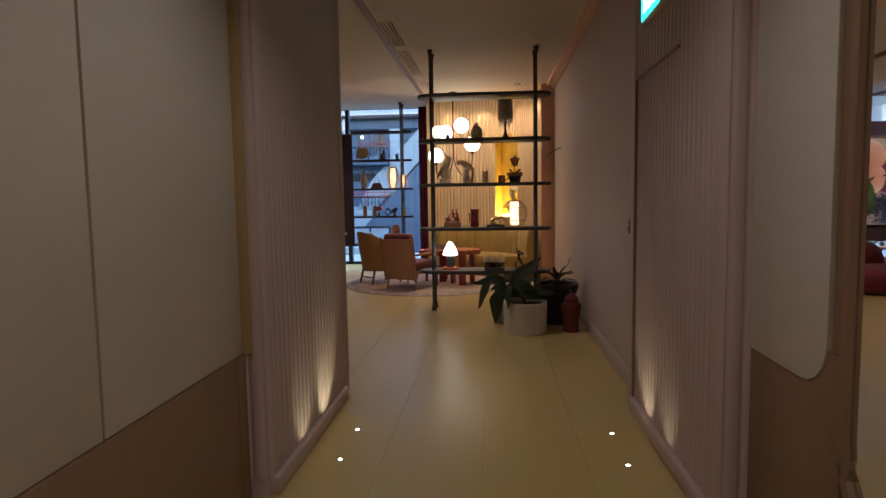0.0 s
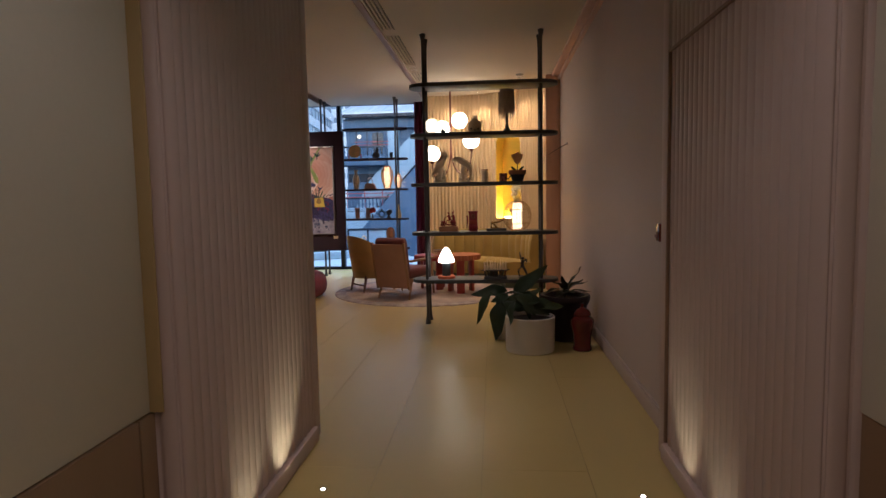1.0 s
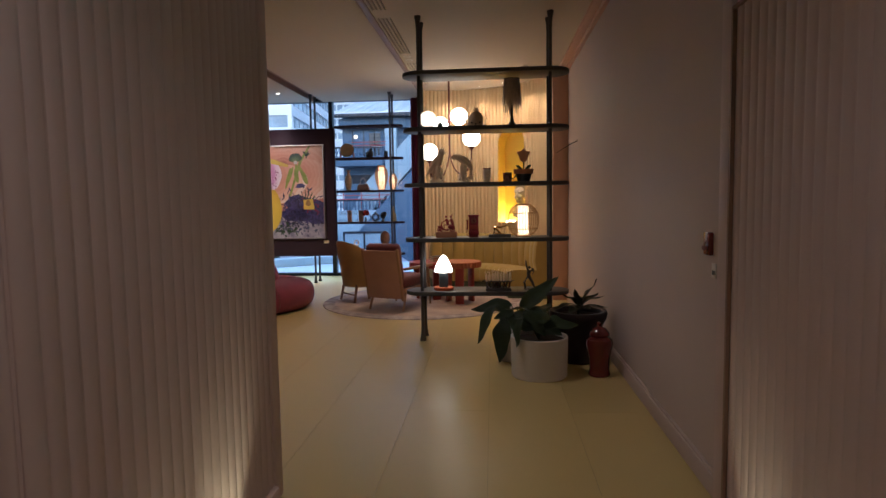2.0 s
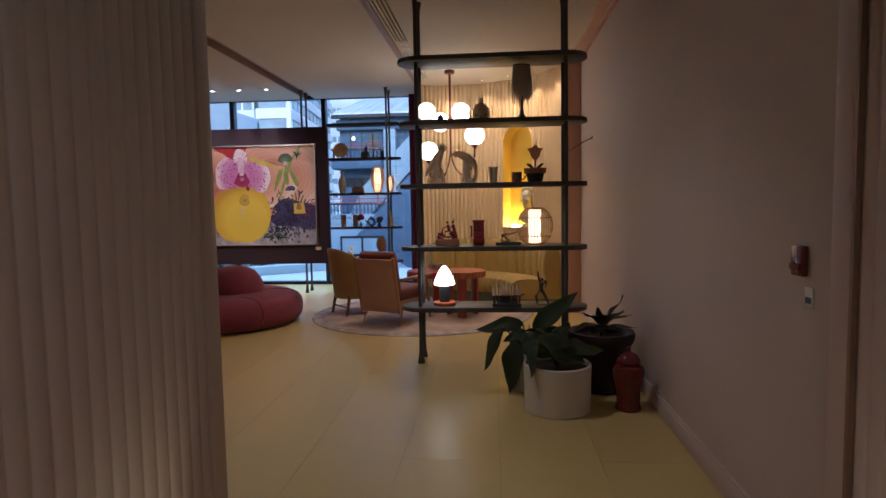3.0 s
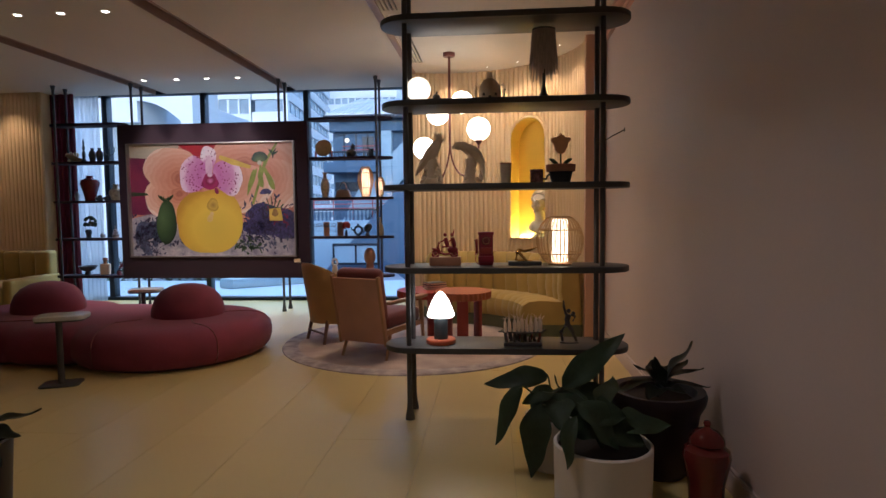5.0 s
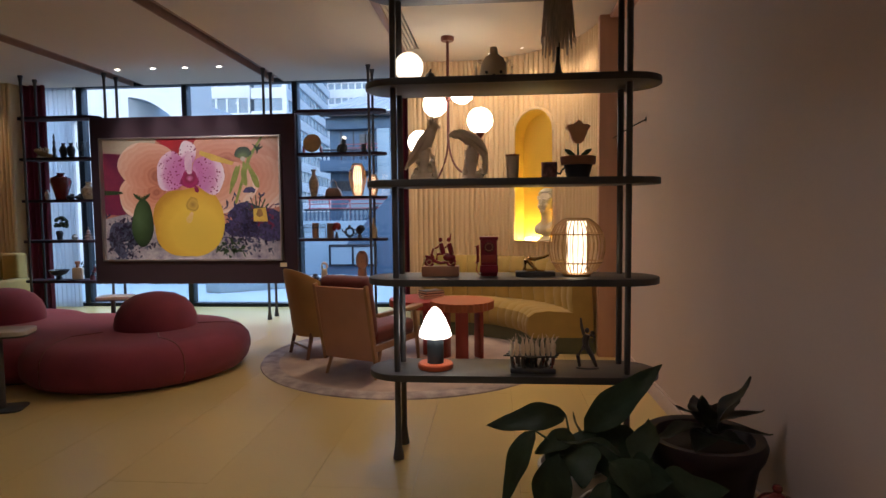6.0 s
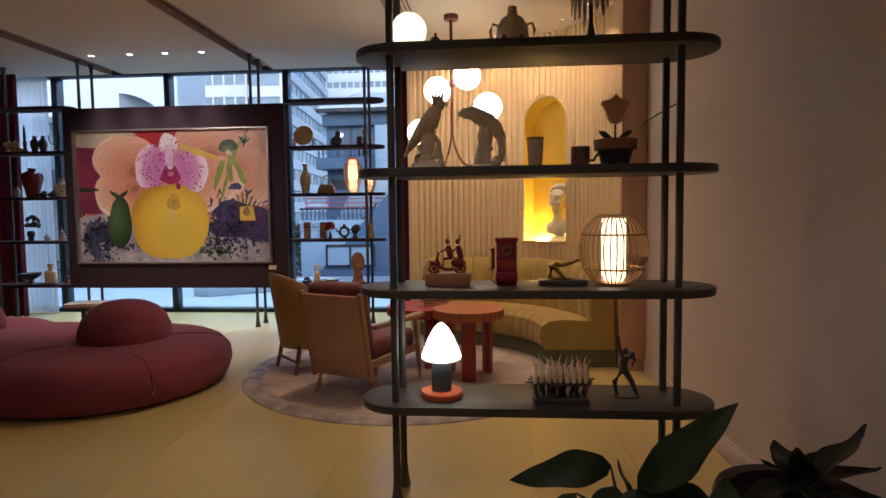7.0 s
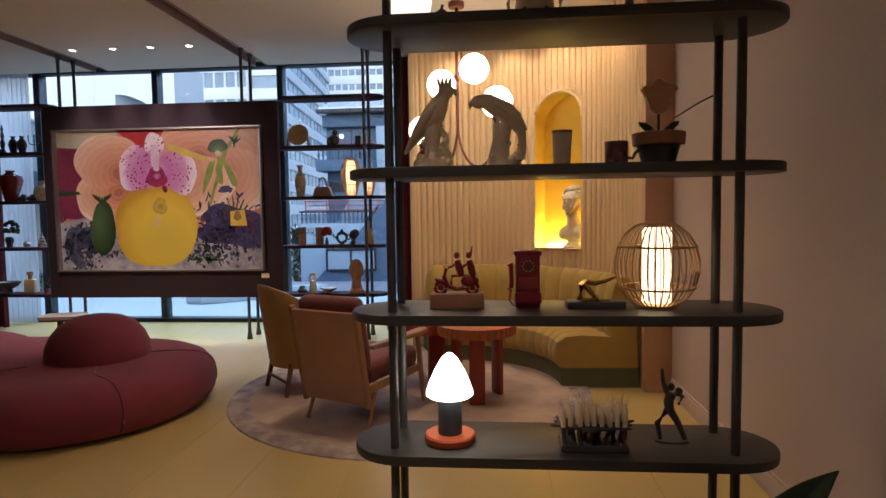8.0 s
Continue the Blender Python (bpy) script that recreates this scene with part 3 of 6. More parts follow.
def banquette():
    b = thing("banquette_sofa", "mustard velvet curved banquette with channelled back", "sofa")
    A0, A1 = 2, 107
    part("base", curved_slab(A0, A1, 0.80, 1.38, 0.0, 0.15, 40), M["olive"], b, "olive fabric base")

    def swept(profile, a0, a1, n, wob=0.0, ch=1, ends=(True, True)):
        bm = bmesh.new()
        rows = []
        for i in range(n + 1):
            t = i / n
            a = radians(a0 + (a1 - a0) * t)
            puff = abs(math.sin(math.pi * t * ch)) ** 0.5 if wob else 0
            end = min(1.0, min(t if ends[0] else 1, 1 - t if ends[1] else 1) * (a1 - a0) / 5)
            row = []
            for r, z in profile:
                rr = r - wob * puff * (1 if r < 1.25 else 0)
                zz = z + (0.35 * wob * puff if 0.83 < r < 1.1 and z > 0.3 else 0) - (1 - math.sqrt(max(0, 1 - (1 - end) ** 2))) * (z - 0.15) * 0.35
                row.append(bm.verts.new((CX + rr * math.cos(a), CY + rr * math.sin(a), zz)))
            rows.append(row)
        m = len(profile)
        for p, q in zip(rows, rows[1:]):
            for k in range(m):
                bm.faces.new((p[k], p[(k + 1) % m], q[(k + 1) % m], q[k]))
        bm.faces.new(rows[0])
        bm.faces.new(list(reversed(rows[-1])))
        return bm
    n = 13
    seat = [(0.80, 0.15), (0.765, 0.19), (0.755, 0.27), (0.775, 0.345), (0.83, 0.385), (0.95, 0.40), (1.18, 0.385), (1.2, 0.15)]
    part("seat", swept(seat, A0, A1, n * 8, 0.016, n, (False, True)), M["mustard"], b)
    back = [(1.19, 0.15), (1.185, 0.36), (1.165, 0.5), (1.175, 0.68), (1.20, 0.79), (1.245, 0.835), (1.30, 0.83), (1.34, 0.78), (1.375, 0.15)]
    w = (A1 - A0) / n
    for i in range(n):
        part("back_channel", swept(back, A0 + w * i + 0.05, A0 + w * (i + 1) - 0.05, 8, 0.028, 1, (False, i == n - 1)), M["mustard"], b)
    return b


banquette()

rug = thing("round_rug", "round grey-beige cut-pile rug with darker border", "rug", -0.95, 9.40)
part("rug_field", lathe([(0, 0.014), (1.17, 0.014), (1.18, 0.012), (1.18, 0.0), (0, 0.0)], 72), M["rug"], rug)
part("border", lathe([(1.18, 0.0), (1.18, 0.013), (1.30, 0.013), (1.33, 0.008), (1.335, 0.0)], 72), M["rug_edge"], rug)


def pouf_sofa():
    p = thing("pouf_sofa", "crimson wool cloud-shaped pouf sofa with domed backrests", "sofa")
    lobes = [(-3.31, 8.95), (-4.93, 9.16)]
    R = 0.95

    def outline(off):
        pts = []
        (x0, y0), (x1, y1) = lobes
        d = Vector((x1 - x0, y1 - y0))
        L = d.length
        d.normalize()
        nrm = Vector((-d.y, d.x))
        n = 96
        half_w = []
        rounds = [(-0.10, 0.87 + off), (0.80, 0.80 + off), (L, R + off)]
        s0, s1 = rounds[0][0] - rounds[0][1], L + R + off
        for i in range(n + 1):
            s = s0 + (s1 - s0) * (0.5 - 0.5 * math.cos(math.pi * i / n))
            h = max([math.sqrt(r * r - (s - c) ** 2) for c, r in rounds if abs(s - c) < r] + [0.0])
            half_w.append((s, h))
        o = Vector((x0, y0))
        side = [o + d * s + nrm * (h + 0.09) for s, h in half_w]
        other = [o + d * s - nrm * (h - 0.09) for s, h in reversed(half_w)]
        out = [tuple(v) for v in side[:-1] + other[:-1]]
        return out

    def rings(spec):
        bm = bmesh.new()
        rows = [[bm.verts.new((x, y, z)) for x, y in outline(off)] for off, z in spec]
        n = len(rows[0])
        for a, c in zip(rows, rows[1:]):
            for i in range(n):
                bm.faces.new((a[i], a[(i + 1) % n], c[(i + 1) % n], c[i]))
        bm.faces.new(rows[0])
        bm.faces.new(rows[-1])
        bmesh.ops.remove_doubles(bm, verts=bm.verts[:], dist=0.0005)
        return bm
    part("plinth", rings([(-0.10, 0.0), (-0.10, 0.035)]), M["plinth"], p, "dark recessed plinth")
    skin = [(-0.085, 0.022), (-0.03, 0.03), (0.008, 0.075), (0.022, 0.125), (0.025, 0.18), (0.012, 0.25), (-0.035, 0.305), (-0.10, 0.335), (-0.2, 0.348), (-0.34, 0.35)]
    part("seat", rings(skin), M["crimson"], p)
    rows = [outline(off) for off, z in skin]
    dome = (lobes[0][0] + 0.17, lobes[0][1])
    for deg in (-112, -48, 20, 95, 205):
        k = min(range(len(rows[0])), key=lambda i: abs((math.degrees(math.atan2(rows[4][i][1] - dome[1], rows[4][i][0] - dome[0])) - deg + 180) % 360 - 180))
        pts = [(x + 0.0015, y - 0.0015, skin[r][1] + 0.001) for r, (x, y) in enumerate(row[k] for row in rows)]
        c = Vector((*dome, 0.353))
        pts.append(tuple(Vector(pts[-1]).lerp(c, 0.35)))
        part("seam", tube(pts, 0.0055, 6), M["burgundy"], p)
    for x, y in lobes:
        part("backrest", lathe([(0.325, 0.31), (0.338, 0.37), (0.330, 0.44), (0.30, 0.515), (0.243, 0.585), (0.16, 0.63), (0.077, 0.648), (0, 0.653)], 32, (x + 0.17, y + 0.0, 0)), M["crimson"], p)
    return p


pouf_sofa()

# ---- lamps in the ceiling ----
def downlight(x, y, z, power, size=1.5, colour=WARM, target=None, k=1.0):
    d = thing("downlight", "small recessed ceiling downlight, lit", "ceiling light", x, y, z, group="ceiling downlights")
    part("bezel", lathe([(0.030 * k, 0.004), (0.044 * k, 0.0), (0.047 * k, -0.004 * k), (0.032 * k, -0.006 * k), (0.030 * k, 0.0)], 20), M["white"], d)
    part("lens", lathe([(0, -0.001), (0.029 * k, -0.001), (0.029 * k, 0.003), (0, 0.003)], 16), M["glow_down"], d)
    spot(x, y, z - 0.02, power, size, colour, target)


for x in (-4.72, -4.27, -3.86, -3.44):
    downlight(x, 11.0, CEIL, 36, 1.05, (1.0, 0.80, 0.60), (x, 10.25, 0.0))
for x in (-4.29, -3.89, -3.48):
    downlight(x, 8.38, CEIL, 50, 0.95, (1.0, 0.84, 0.66), (x * 0.5 - 2.0, AY, 1.45))
for y in (5.42, 5.66):
    downlight(-1.0, y, CEIL2 + 0.002, 14, 2.1, SOFT)
for y in (8.6, 8.78):
    downlight(-1.0, y, CEIL2 + 0.002, 20, 2.1)
# over the banquette, washing the curved wall: pinholes added for a hidden cove
for a in (14, 34, 51, 70, 92):
    x, y = arc(CX, CY, CR - 0.22, a, a + 1, 1)[0]
    downlight(x, y, CEIL2, 8, 1.9, k=0.3)
# corridor: fixtures assumed overhead, out of view, for its even light
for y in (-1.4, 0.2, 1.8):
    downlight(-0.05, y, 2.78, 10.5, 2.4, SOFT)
# floor uplights against the fluting
for x, y in ((-0.785, 3.40), (-0.785, 3.0), (0.67, 3.40), (0.67, 3.0)):
    s = -1 if x < 0 else 1
    spot(x, y, 0.012, (2.4 if y > 3.2 else 1.0) * (1.0 if s < 0 else 0.55), 1.15, (1.0, 0.84, 0.40), (x + s * 0.24, y + 0.08, 0.30), 0.02)
# far bay: downlights added to give the fluted wall its warm light
for x in (-7.6, -7.0):
    downlight(x, 11.2, CEIL, 11, 1.8)

# ---- seating ----
def lounge_chair():
    c = thing("lounge_chair", "tan-backed oak lounge chair with burgundy cushions", "chair", -1.19, 8.90, 0.014, -23)
    # facing +y; rear feet at y = -0.33
    tilt = Matrix.Translation((0, -0.33, 0.15)) @ Matrix.Rotation(radians(11), 4, "X")
    bm = box(-0.235, -0.018, 0.0, 0.235, 0.012, 0.60, 0.008)
    bm.transform(tilt)
    part("backrest", bm, M["tan"], c, "tan leather back panel")
    for sx in (-1, 1):
        bm = box(sx * 0.245 - 0.014, -0.022, -0.02, sx * 0.245 + 0.014, 0.02, 0.62, 0.006)
        bm.transform(tilt)
        part("back_rail", bm, M["oak"], c)
        part("rear_leg", tube([(sx * 0.225, -0.22, 0.27), (sx * 0.24, -0.33, 0.0)], [0.018, 0.012], 8), M["oak"], c)
        part("front_leg", tube([(sx * 0.26, 0.24, 0.5), (sx * 0.265, 0.27, 0.25), (sx * 0.26, 0.31, 0.0)], [0.017, 0.02, 0.012], 8), M["oak"], c)
        arm = prism([(sx * 0.245, -0.32), (sx * 0.285, -0.32), (sx * 0.325, 0.18), (sx * 0.315, 0.30), (sx * 0.27, 0.33), (sx * 0.235, 0.28)][::sx], 0.495, 0.525, 0.008)
        part("armrest", arm, M["oak"], c)
        part("side_rail", box(sx * 0.25 - 0.012, -0.34, 0.225, sx * 0.25 + 0.012, 0.27, 0.275, 0.005), M["oak"], c)
    part("front_rail", box(-0.25, 0.25, 0.225, 0.25, 0.275, 0.275, 0.005), M["oak"], c)
    part("seat_cushion", box(-0.235, -0.31, 0.262, 0.235, 0.30, 0.40, 0.045, seg=4), M["burgundy"], c)
    bm = box(-0.23, 0.012, 0.15, 0.23, 0.14, 0.665, 0.05, seg=4)
    bm.transform(tilt)
    part("back_cushion", bm, M["burgundy"], c)
    return c


def tub_chair():
    c = thing("tub_chair", "mustard upholstered tub chair on dark oak legs", "chair", -1.77, 9.42, 0.014, -48)
    n, rows = 24, []
    bm = bmesh.new()
    prof = [(0.285, 0.20), (0.30, 0.40), (0.318, 0.60), (0.330, 0.79), (0.322, 0.815), (0.295, 0.81), (0.278, 0.60), (0.255, 0.40), (0.245, 0.20)]
    for i in range(n + 1):
        t = i / n * 2 - 1
        a = radians(-90 + 100 * t)
        drop = 0.30 * abs(t) ** 2.2
        rows.append([bm.verts.new((1.02 * r * math.cos(a), r * math.sin(a) - 0.06 * (z - 0.3), 0.22 + (z - 0.22) * (1 - drop / 0.6 * 0.9))) for r, z in prof])
    m = len(prof)
    for p, q in zip(rows, rows[1:]):
        for k in range(m):
            bm.faces.new((p[k], p[(k + 1) % m], q[(k + 1) % m], q[k]))
    bm.faces.new(rows[0])
    bm.faces.new(list(reversed(rows[-1])))
    part("backrest", bm, M["caramel"], c)
    part("seat", lathe([(0, 0.22), (0.25, 0.22), (0.27, 0.26), (0.275, 0.34), (0.255, 0.39), (0.18, 0.405), (0, 0.405)], 28), M["caramel"], c)
    for sx, sy in ((-1, -1), (1, -1), (-1, 1), (1, 1)):
        part("leg", tube([(sx * 0.17, sy * 0.19, 0.30), (sx * 0.19, sy * 0.255, 0.0)], [0.022, 0.016], 8), M["walnut"], c)
    part("stretcher", tube([(-0.18, -0.24, 0.10), (0.18, -0.24, 0.10)], 0.011, 8), M["walnut"], c)
    part("stretcher", tube([(-0.18, 0.24, 0.10), (0.18, 0.24, 0.10)], 0.011, 8), M["walnut"], c)
    return c


lounge_chair()
tub_chair()


def slab_table(x, y, r, top, mat_top, label, rz):
    t = thing("low_table", label, "table", x, y, 0.014, rz, "low red tables")
    n = 36
    wav = [(r + 0.006 * math.cos(36 * a)) for a in [2 * math.pi * i / 144 for i in range(144)]]
    out = [(w * math.cos(2 * math.pi * i / 144), w * math.sin(2 * math.pi * i / 144)) for i, w in enumerate(wav)]
    part("tabletop", prism(out, top - 0.07, top, 0.008), mat_top, t)
    for k in range(3):
        a = radians(120 * k + 20)
        bm = box(-0.055, -0.02, 0, 0.055, 0.02, top - 0.07, 0.01)
        bm.transform(Matrix.Translation((r * 0.62 * math.cos(a), r * 0.62 * math.sin(a), 0)) @ Matrix.Rotation(a + math.pi / 2, 4, "Z"))
        part("leg", bm, M["red"], t)
    return t


slab_table(-0.45, 9.18, 0.275, 0.535, M["orange"], "round red low table with an orange ribbed top", 12)
slab_table(-0.86, 9.52, 0.29, 0.50, M["red"], "round red lacquered low table with slab legs", 40)
for i, (col, w) in enumerate(((M["ivory"], 0.11), (M["burgundy"], 0.105), (M["black"], 0.10))):
    bk = thing("book", "large hardback book lying in a stack", "book", -0.76, 9.55, 0.516 + i * 0.024, 20 + 9 * i, "stacked books")
    part("cover", box(-w, -w * 0.75, 0, w, w * 0.75, 0.004, 0.001), col, bk)
    part("cover", box(-w, -w * 0.75, 0.019, w, w * 0.75, 0.023, 0.001), col, bk)
    part("page_block", box(-w + 0.006, -w * 0.75 + 0.004, 0.004, w - 0.004, w * 0.75 - 0.004, 0.019), M["ivory"], bk)


def side_table(x, y, h, rz, label):
    t = thing("side_table", label, "table", x, y, 0, rz, "marble side tables")
    r = 0.05
    out = []
    for cx, cy, a in ((0.175 - r, -0.13 + r, -90), (0.175 - r, 0.13 - r, 0), (-0.175 + r, 0.13 - r, 90), (-0.175 + r, -0.13 + r, 180)):
        out += arc(cx, cy, r, a, a + 90, 6)
    part("tabletop", prism(out, h - 0.03, h, 0.006), M["marble"], t)
    part("rim", prism([(px * 0.97, py * 0.97) for px, py in out], h - 0.042, h - 0.03, 0.002), M["black"], t)
    part("column", lathe([(0.024, 0.01), (0.024, h - 0.04)], 12, (-0.03, 0, 0)), M["black"], t)
    part("foot", prism([(px * 0.8 - 0.03, py * 0.85) for px, py in out], 0, 0.012, 0.003), M["black"], t)
    return t


side_table(-3.53, 7.74, 0.555, 20, "white marble side table on a black pedestal")
side_table(-4.22, 10.02, 0.46, 15, "white marble side table on a black pedestal")

fb = thing("banquette_sofa", "mustard channelled banquette against a fluted wall", "sofa", -7.1, 11.2, 0)
part("base", box(-1.2, -0.6, 0, 0.68, 0.3, 0.15, 0.01), M["olive"], fb)
part("seat", box(-1.2, -0.64, 0.15, 0.68, 0.12, 0.42, 0.05, seg=3), M["mustard"], fb)
for k in range(8):
    part("back_channel", box(-1.2 + 0.235 * k, 0.10, 0.3, -1.2 + 0.235 * k + 0.232, 0.30, 0.83, 0.045, seg=3), M["mustard"], fb)
part("arm", box(0.60, -0.66, 0.15, 0.72, 0.28, 0.50, 0.04, seg=3), M["mustard"], fb)


# ---- pots and plants ----
def leaf_mesh(length, width, droop, fold=0.25, n=14):
    """A broad pointed leaf along +y that bends down by droop."""
    bm = bmesh.new()
    rows = []
    for i in range(n + 1):
        t = i / n
        w = width * (math.sin(math.pi * t ** 0.72) ** 0.85) * (1 - 0.2 * t) * (1 + 0.07 * math.sin(14 * t + 40 * width)) + 0.002
        y = length * (t - 0.12 * droop * t * t)
        z = -droop * length * 0.55 * t * t + 0.05 * length * math.sin(6 * t)
        row = []
        for k, s in enumerate((-1, -0.5, 0, 0.5, 1)):
            row.append(bm.verts.new((s * w, y, z + fold * w * abs(s) + (0.03 + 0.05 * abs(s)) * width * math.sin(11 * t + 3 * s + 50 * length))))
        rows.append(row)
    for p, q in zip(rows, rows[1:]):
        for k in range(4):
            bm.faces.new((p[k], p[k + 1], q[k + 1], q[k]))
    bmesh.ops.solidify(bm, geom=bm.faces[:], thickness=0.0015)
    return bm


def leaf_to(parent, root, base, tip, width, droop, roll, mat):
    """A stalk from root to base and a leaf from base towards tip."""
    a, b = Vector(base), Vector(tip)
    d = b - a
    q = d.to_track_quat("Y", "Z").to_matrix().to_4x4()
    ob = part("leaf", leaf_mesh(d.length * (1 + 0.12 * droop), width, droop), mat, parent)
    ob.matrix_basis = Matrix.Translation(a) @ q @ Matrix.Rotation(radians(roll), 4, "Y")
    r = Vector(root)
    mid = (r + a) / 2 + Vector((0, 0, 0.04))
    part("stalk", tube([r, mid, a], [0.008, 0.006, 0.004], 6), mat, parent)


def pot(name, label, x, y, profile, mat):
    p = thing(name, label, "plant pot", x, y, 0)
    part("vessel", lathe(profile, 40), mat, p)
    return p


def shell(r0, r1, h, t=0.014, lip=0.006):
    """A vessel profile with wall thickness, open at the top."""
    return [(0, 0), (r0 - lip, 0), (r0, lip), (r1, h - lip), (r1 - lip, h), (r1 - t, h), (r1 - t, h - 0.06), (0, h - 0.06)]


p = pot("potted_plant", "broad-leaved dark green plant in a matt white pot", 0.328, 5.985, shell(0.210, 0.216, 0.305), M["pot_white"])
part("soil", lathe([(0, 0.276), (0.1, 0.282), (0.210, 0.270), (0.210, 0.266), (0, 0.266)], 28), M["soil"], p)
R = (0, 0, 0.272)
for base, tip, w, dr, roll in (
        ((-0.12, -0.06, 0.50), (0.05, -0.17, 0.36), 0.09, 0.25, 10),
        ((0.03, -0.02, 0.38), (0.29, -0.02, 0.42), 0.07, 0.3, 35),
        ((-0.13, -0.10, 0.45), (-0.20, -0.20, 0.27), 0.055, 0.2, 25),
        ((0.0, -0.06, 0.38), (0.16, -0.12, 0.36), 0.075, 0.3, 30),
        ((-0.05, -0.05, 0.38), (-0.16, -0.13, 0.40), 0.07, 0.3, -30),
        ((-0.06, -0.03, 0.44), (0.08, -0.08, 0.46), 0.075, 0.3, 40),
        ((0.02, 0.08, 0.42), (0.10, 0.35, 0.55), 0.06, 0.3, -10),
        ((-0.05, 0.10, 0.45), (-0.25, 0.20, 0.52), 0.06, 0.35, 12)):
    leaf_to(p, R, base, tip, w, dr, roll, M["leaf"])

p = pot("potted_plant", "broad-leaved dark green plant in a smaller white planter", 0.16, 6.45, shell(0.14, 0.15, 0.27), M["pot_white"])
part("soil", lathe([(0, 0.22), (0.13, 0.215), (0.13, 0.205), (0, 0.205)], 20), M["soil"], p)
for base, tip, w, dr, roll in (
        ((-0.02, 0.10, 0.44), (-0.36, 0.01, 0.43), 0.062, 0.14, -52),
        ((0.04, -0.03, 0.42), (0.36, -0.01, 0.70), 0.070, 0.10, 68),
        ((0.05, 0.15, 0.28), (0.036, 0.21, 0.42), 0.035, 0.1, 80),
        ((-0.01, -0.05, 0.41), (-0.165, -0.17, 0.39), 0.045, 0.2, -40),
        ((0.09, -0.03, 0.40), (0.36, -0.12, 0.30), 0.085, 0.2, 55),
        ((-0.17, -0.15, 0.46), (-0.33, -0.22, 0.19), 0.055, 0.2, -25),
        ((-0.08, -0.16, 0.37), (-0.14, -0.25, 0.03), 0.081, 0.1, -12),
        ((0.14, -0.04, 0.35), (-0.13, -0.07, 0.39), 0.057, 0.3, -40),
        ((0.03, -0.06, 0.36), (0.0, -0.24, 0.30), 0.075, 0.3, 8), ((0.08, -0.05, 0.34), (0.17, -0.20, 0.29), 0.07, 0.3, 14),
        ((-0.05, -0.04, 0.35), (-0.10, -0.18, 0.28), 0.06, 0.35, -12), ((0.06, 0.02, 0.36), (0.22, -0.06, 0.40), 0.06, 0.3, 30)):
    leaf_to(p, (0, 0, 0.22), base, tip, w, dr, roll, M["leaf"])

p = pot("potted_plant", "bronze-leaved plant in a tall aubergine glazed pot", 0.675, 6.40,
        [(0, 0), (0.14, 0), (0.16, 0.03), (0.185, 0.2), (0.205, 0.32), (0.228, 0.36), (0.237, 0.40), (0.228, 0.425), (0.19, 0.42), (0.178, 0.38), (0, 0.37)], M["pot_dark"])
part("soil", lathe([(0, 0.385), (0.17, 0.38), (0.17, 0.372), (0, 0.372)], 20), M["soil"], p)
for base, tip, w, dr, roll in (
        ((0.03, -0.06, 0.47), (0.12, -0.12, 0.70), 0.045, 0.05, 20), ((0.03, -0.04, 0.47), (0.18, -0.08, 0.58), 0.035, 0.25, 0),
        ((0.04, -0.05, 0.45), (0.22, -0.10, 0.49), 0.03, 0.2, 0), ((-0.02, -0.05, 0.47), (-0.24, -0.12, 0.47), 0.035, 0.15, 0),
        ((-0.02, -0.03, 0.48), (-0.13, -0.06, 0.58), 0.025, 0.2, 20), ((0.0, -0.04, 0.47), (-0.03, -0.07, 0.61), 0.03, 0.1, 0),
        ((0.0, -0.08, 0.45), (-0.10, -0.20, 0.46), 0.04, 0.3, 0), ((0.0, -0.02, 0.46), (0.02, 0.18, 0.56), 0.04, 0.3, 0),
        ((0.03, 0.0, 0.46), (0.17, 0.10, 0.57), 0.035, 0.2, 0), ((0.01, -0.08, 0.44), (0.06, -0.22, 0.50), 0.035, 0.3, 0)):
    leaf_to(p, (0, 0, 0.385), base, tip, w * 1.35, dr, roll, M["leaf_dark"])

p = thing("lidded_urn", "glossy oxblood-red lidded ceramic urn", "urn", 0.778, 5.99, 0)
part("body", lathe([(0, 0), (0.078, 0), (0.083, 0.012), (0.072, 0.05), (0.078, 0.13), (0.096, 0.215), (0.102, 0.25), (0.096, 0.278), (0.074, 0.296), (0.066, 0.302), (0, 0.302)], 36), M["urn"], p)
part("lid", lathe([(0.070, 0.303), (0.076, 0.310), (0.073, 0.330), (0.050, 0.360), (0.018, 0.374), (0.012, 0.382), (0.017, 0.392), (0.013, 0.405), (0, 0.41)], 32), M["urn"], p)

p = pot("potted_plant", "broad-leaved plant in a tall dark plum pot", -2.21, 5.50, shell(0.10, 0.125, 0.45), M["pot_dark"])
part("soil", lathe([(0, 0.405), (0.108, 0.40), (0.108, 0.392), (0, 0.392)], 20), M["soil"], p)
for base, tip, w, dr, roll in (
        ((0.03, -0.02, 0.47), (0.27, -0.10, 0.55), 0.05, 0.25, 0), ((0.02, -0.05, 0.45), (0.24, -0.16, 0.46), 0.045, 0.3, 10),
        ((0.02, 0.0, 0.47), (0.22, 0.05, 0.60), 0.05, 0.3, 0), ((-0.02, -0.02, 0.48), (-0.2, -0.05, 0.62), 0.05, 0.2, 0), ((0, -0.03, 0.48), (0.02, -0.25, 0.60), 0.05, 0.25, 0)):
    leaf_to(p, (0, 0, 0.405), base, tip, w, dr, roll, M["leaf_dark"])

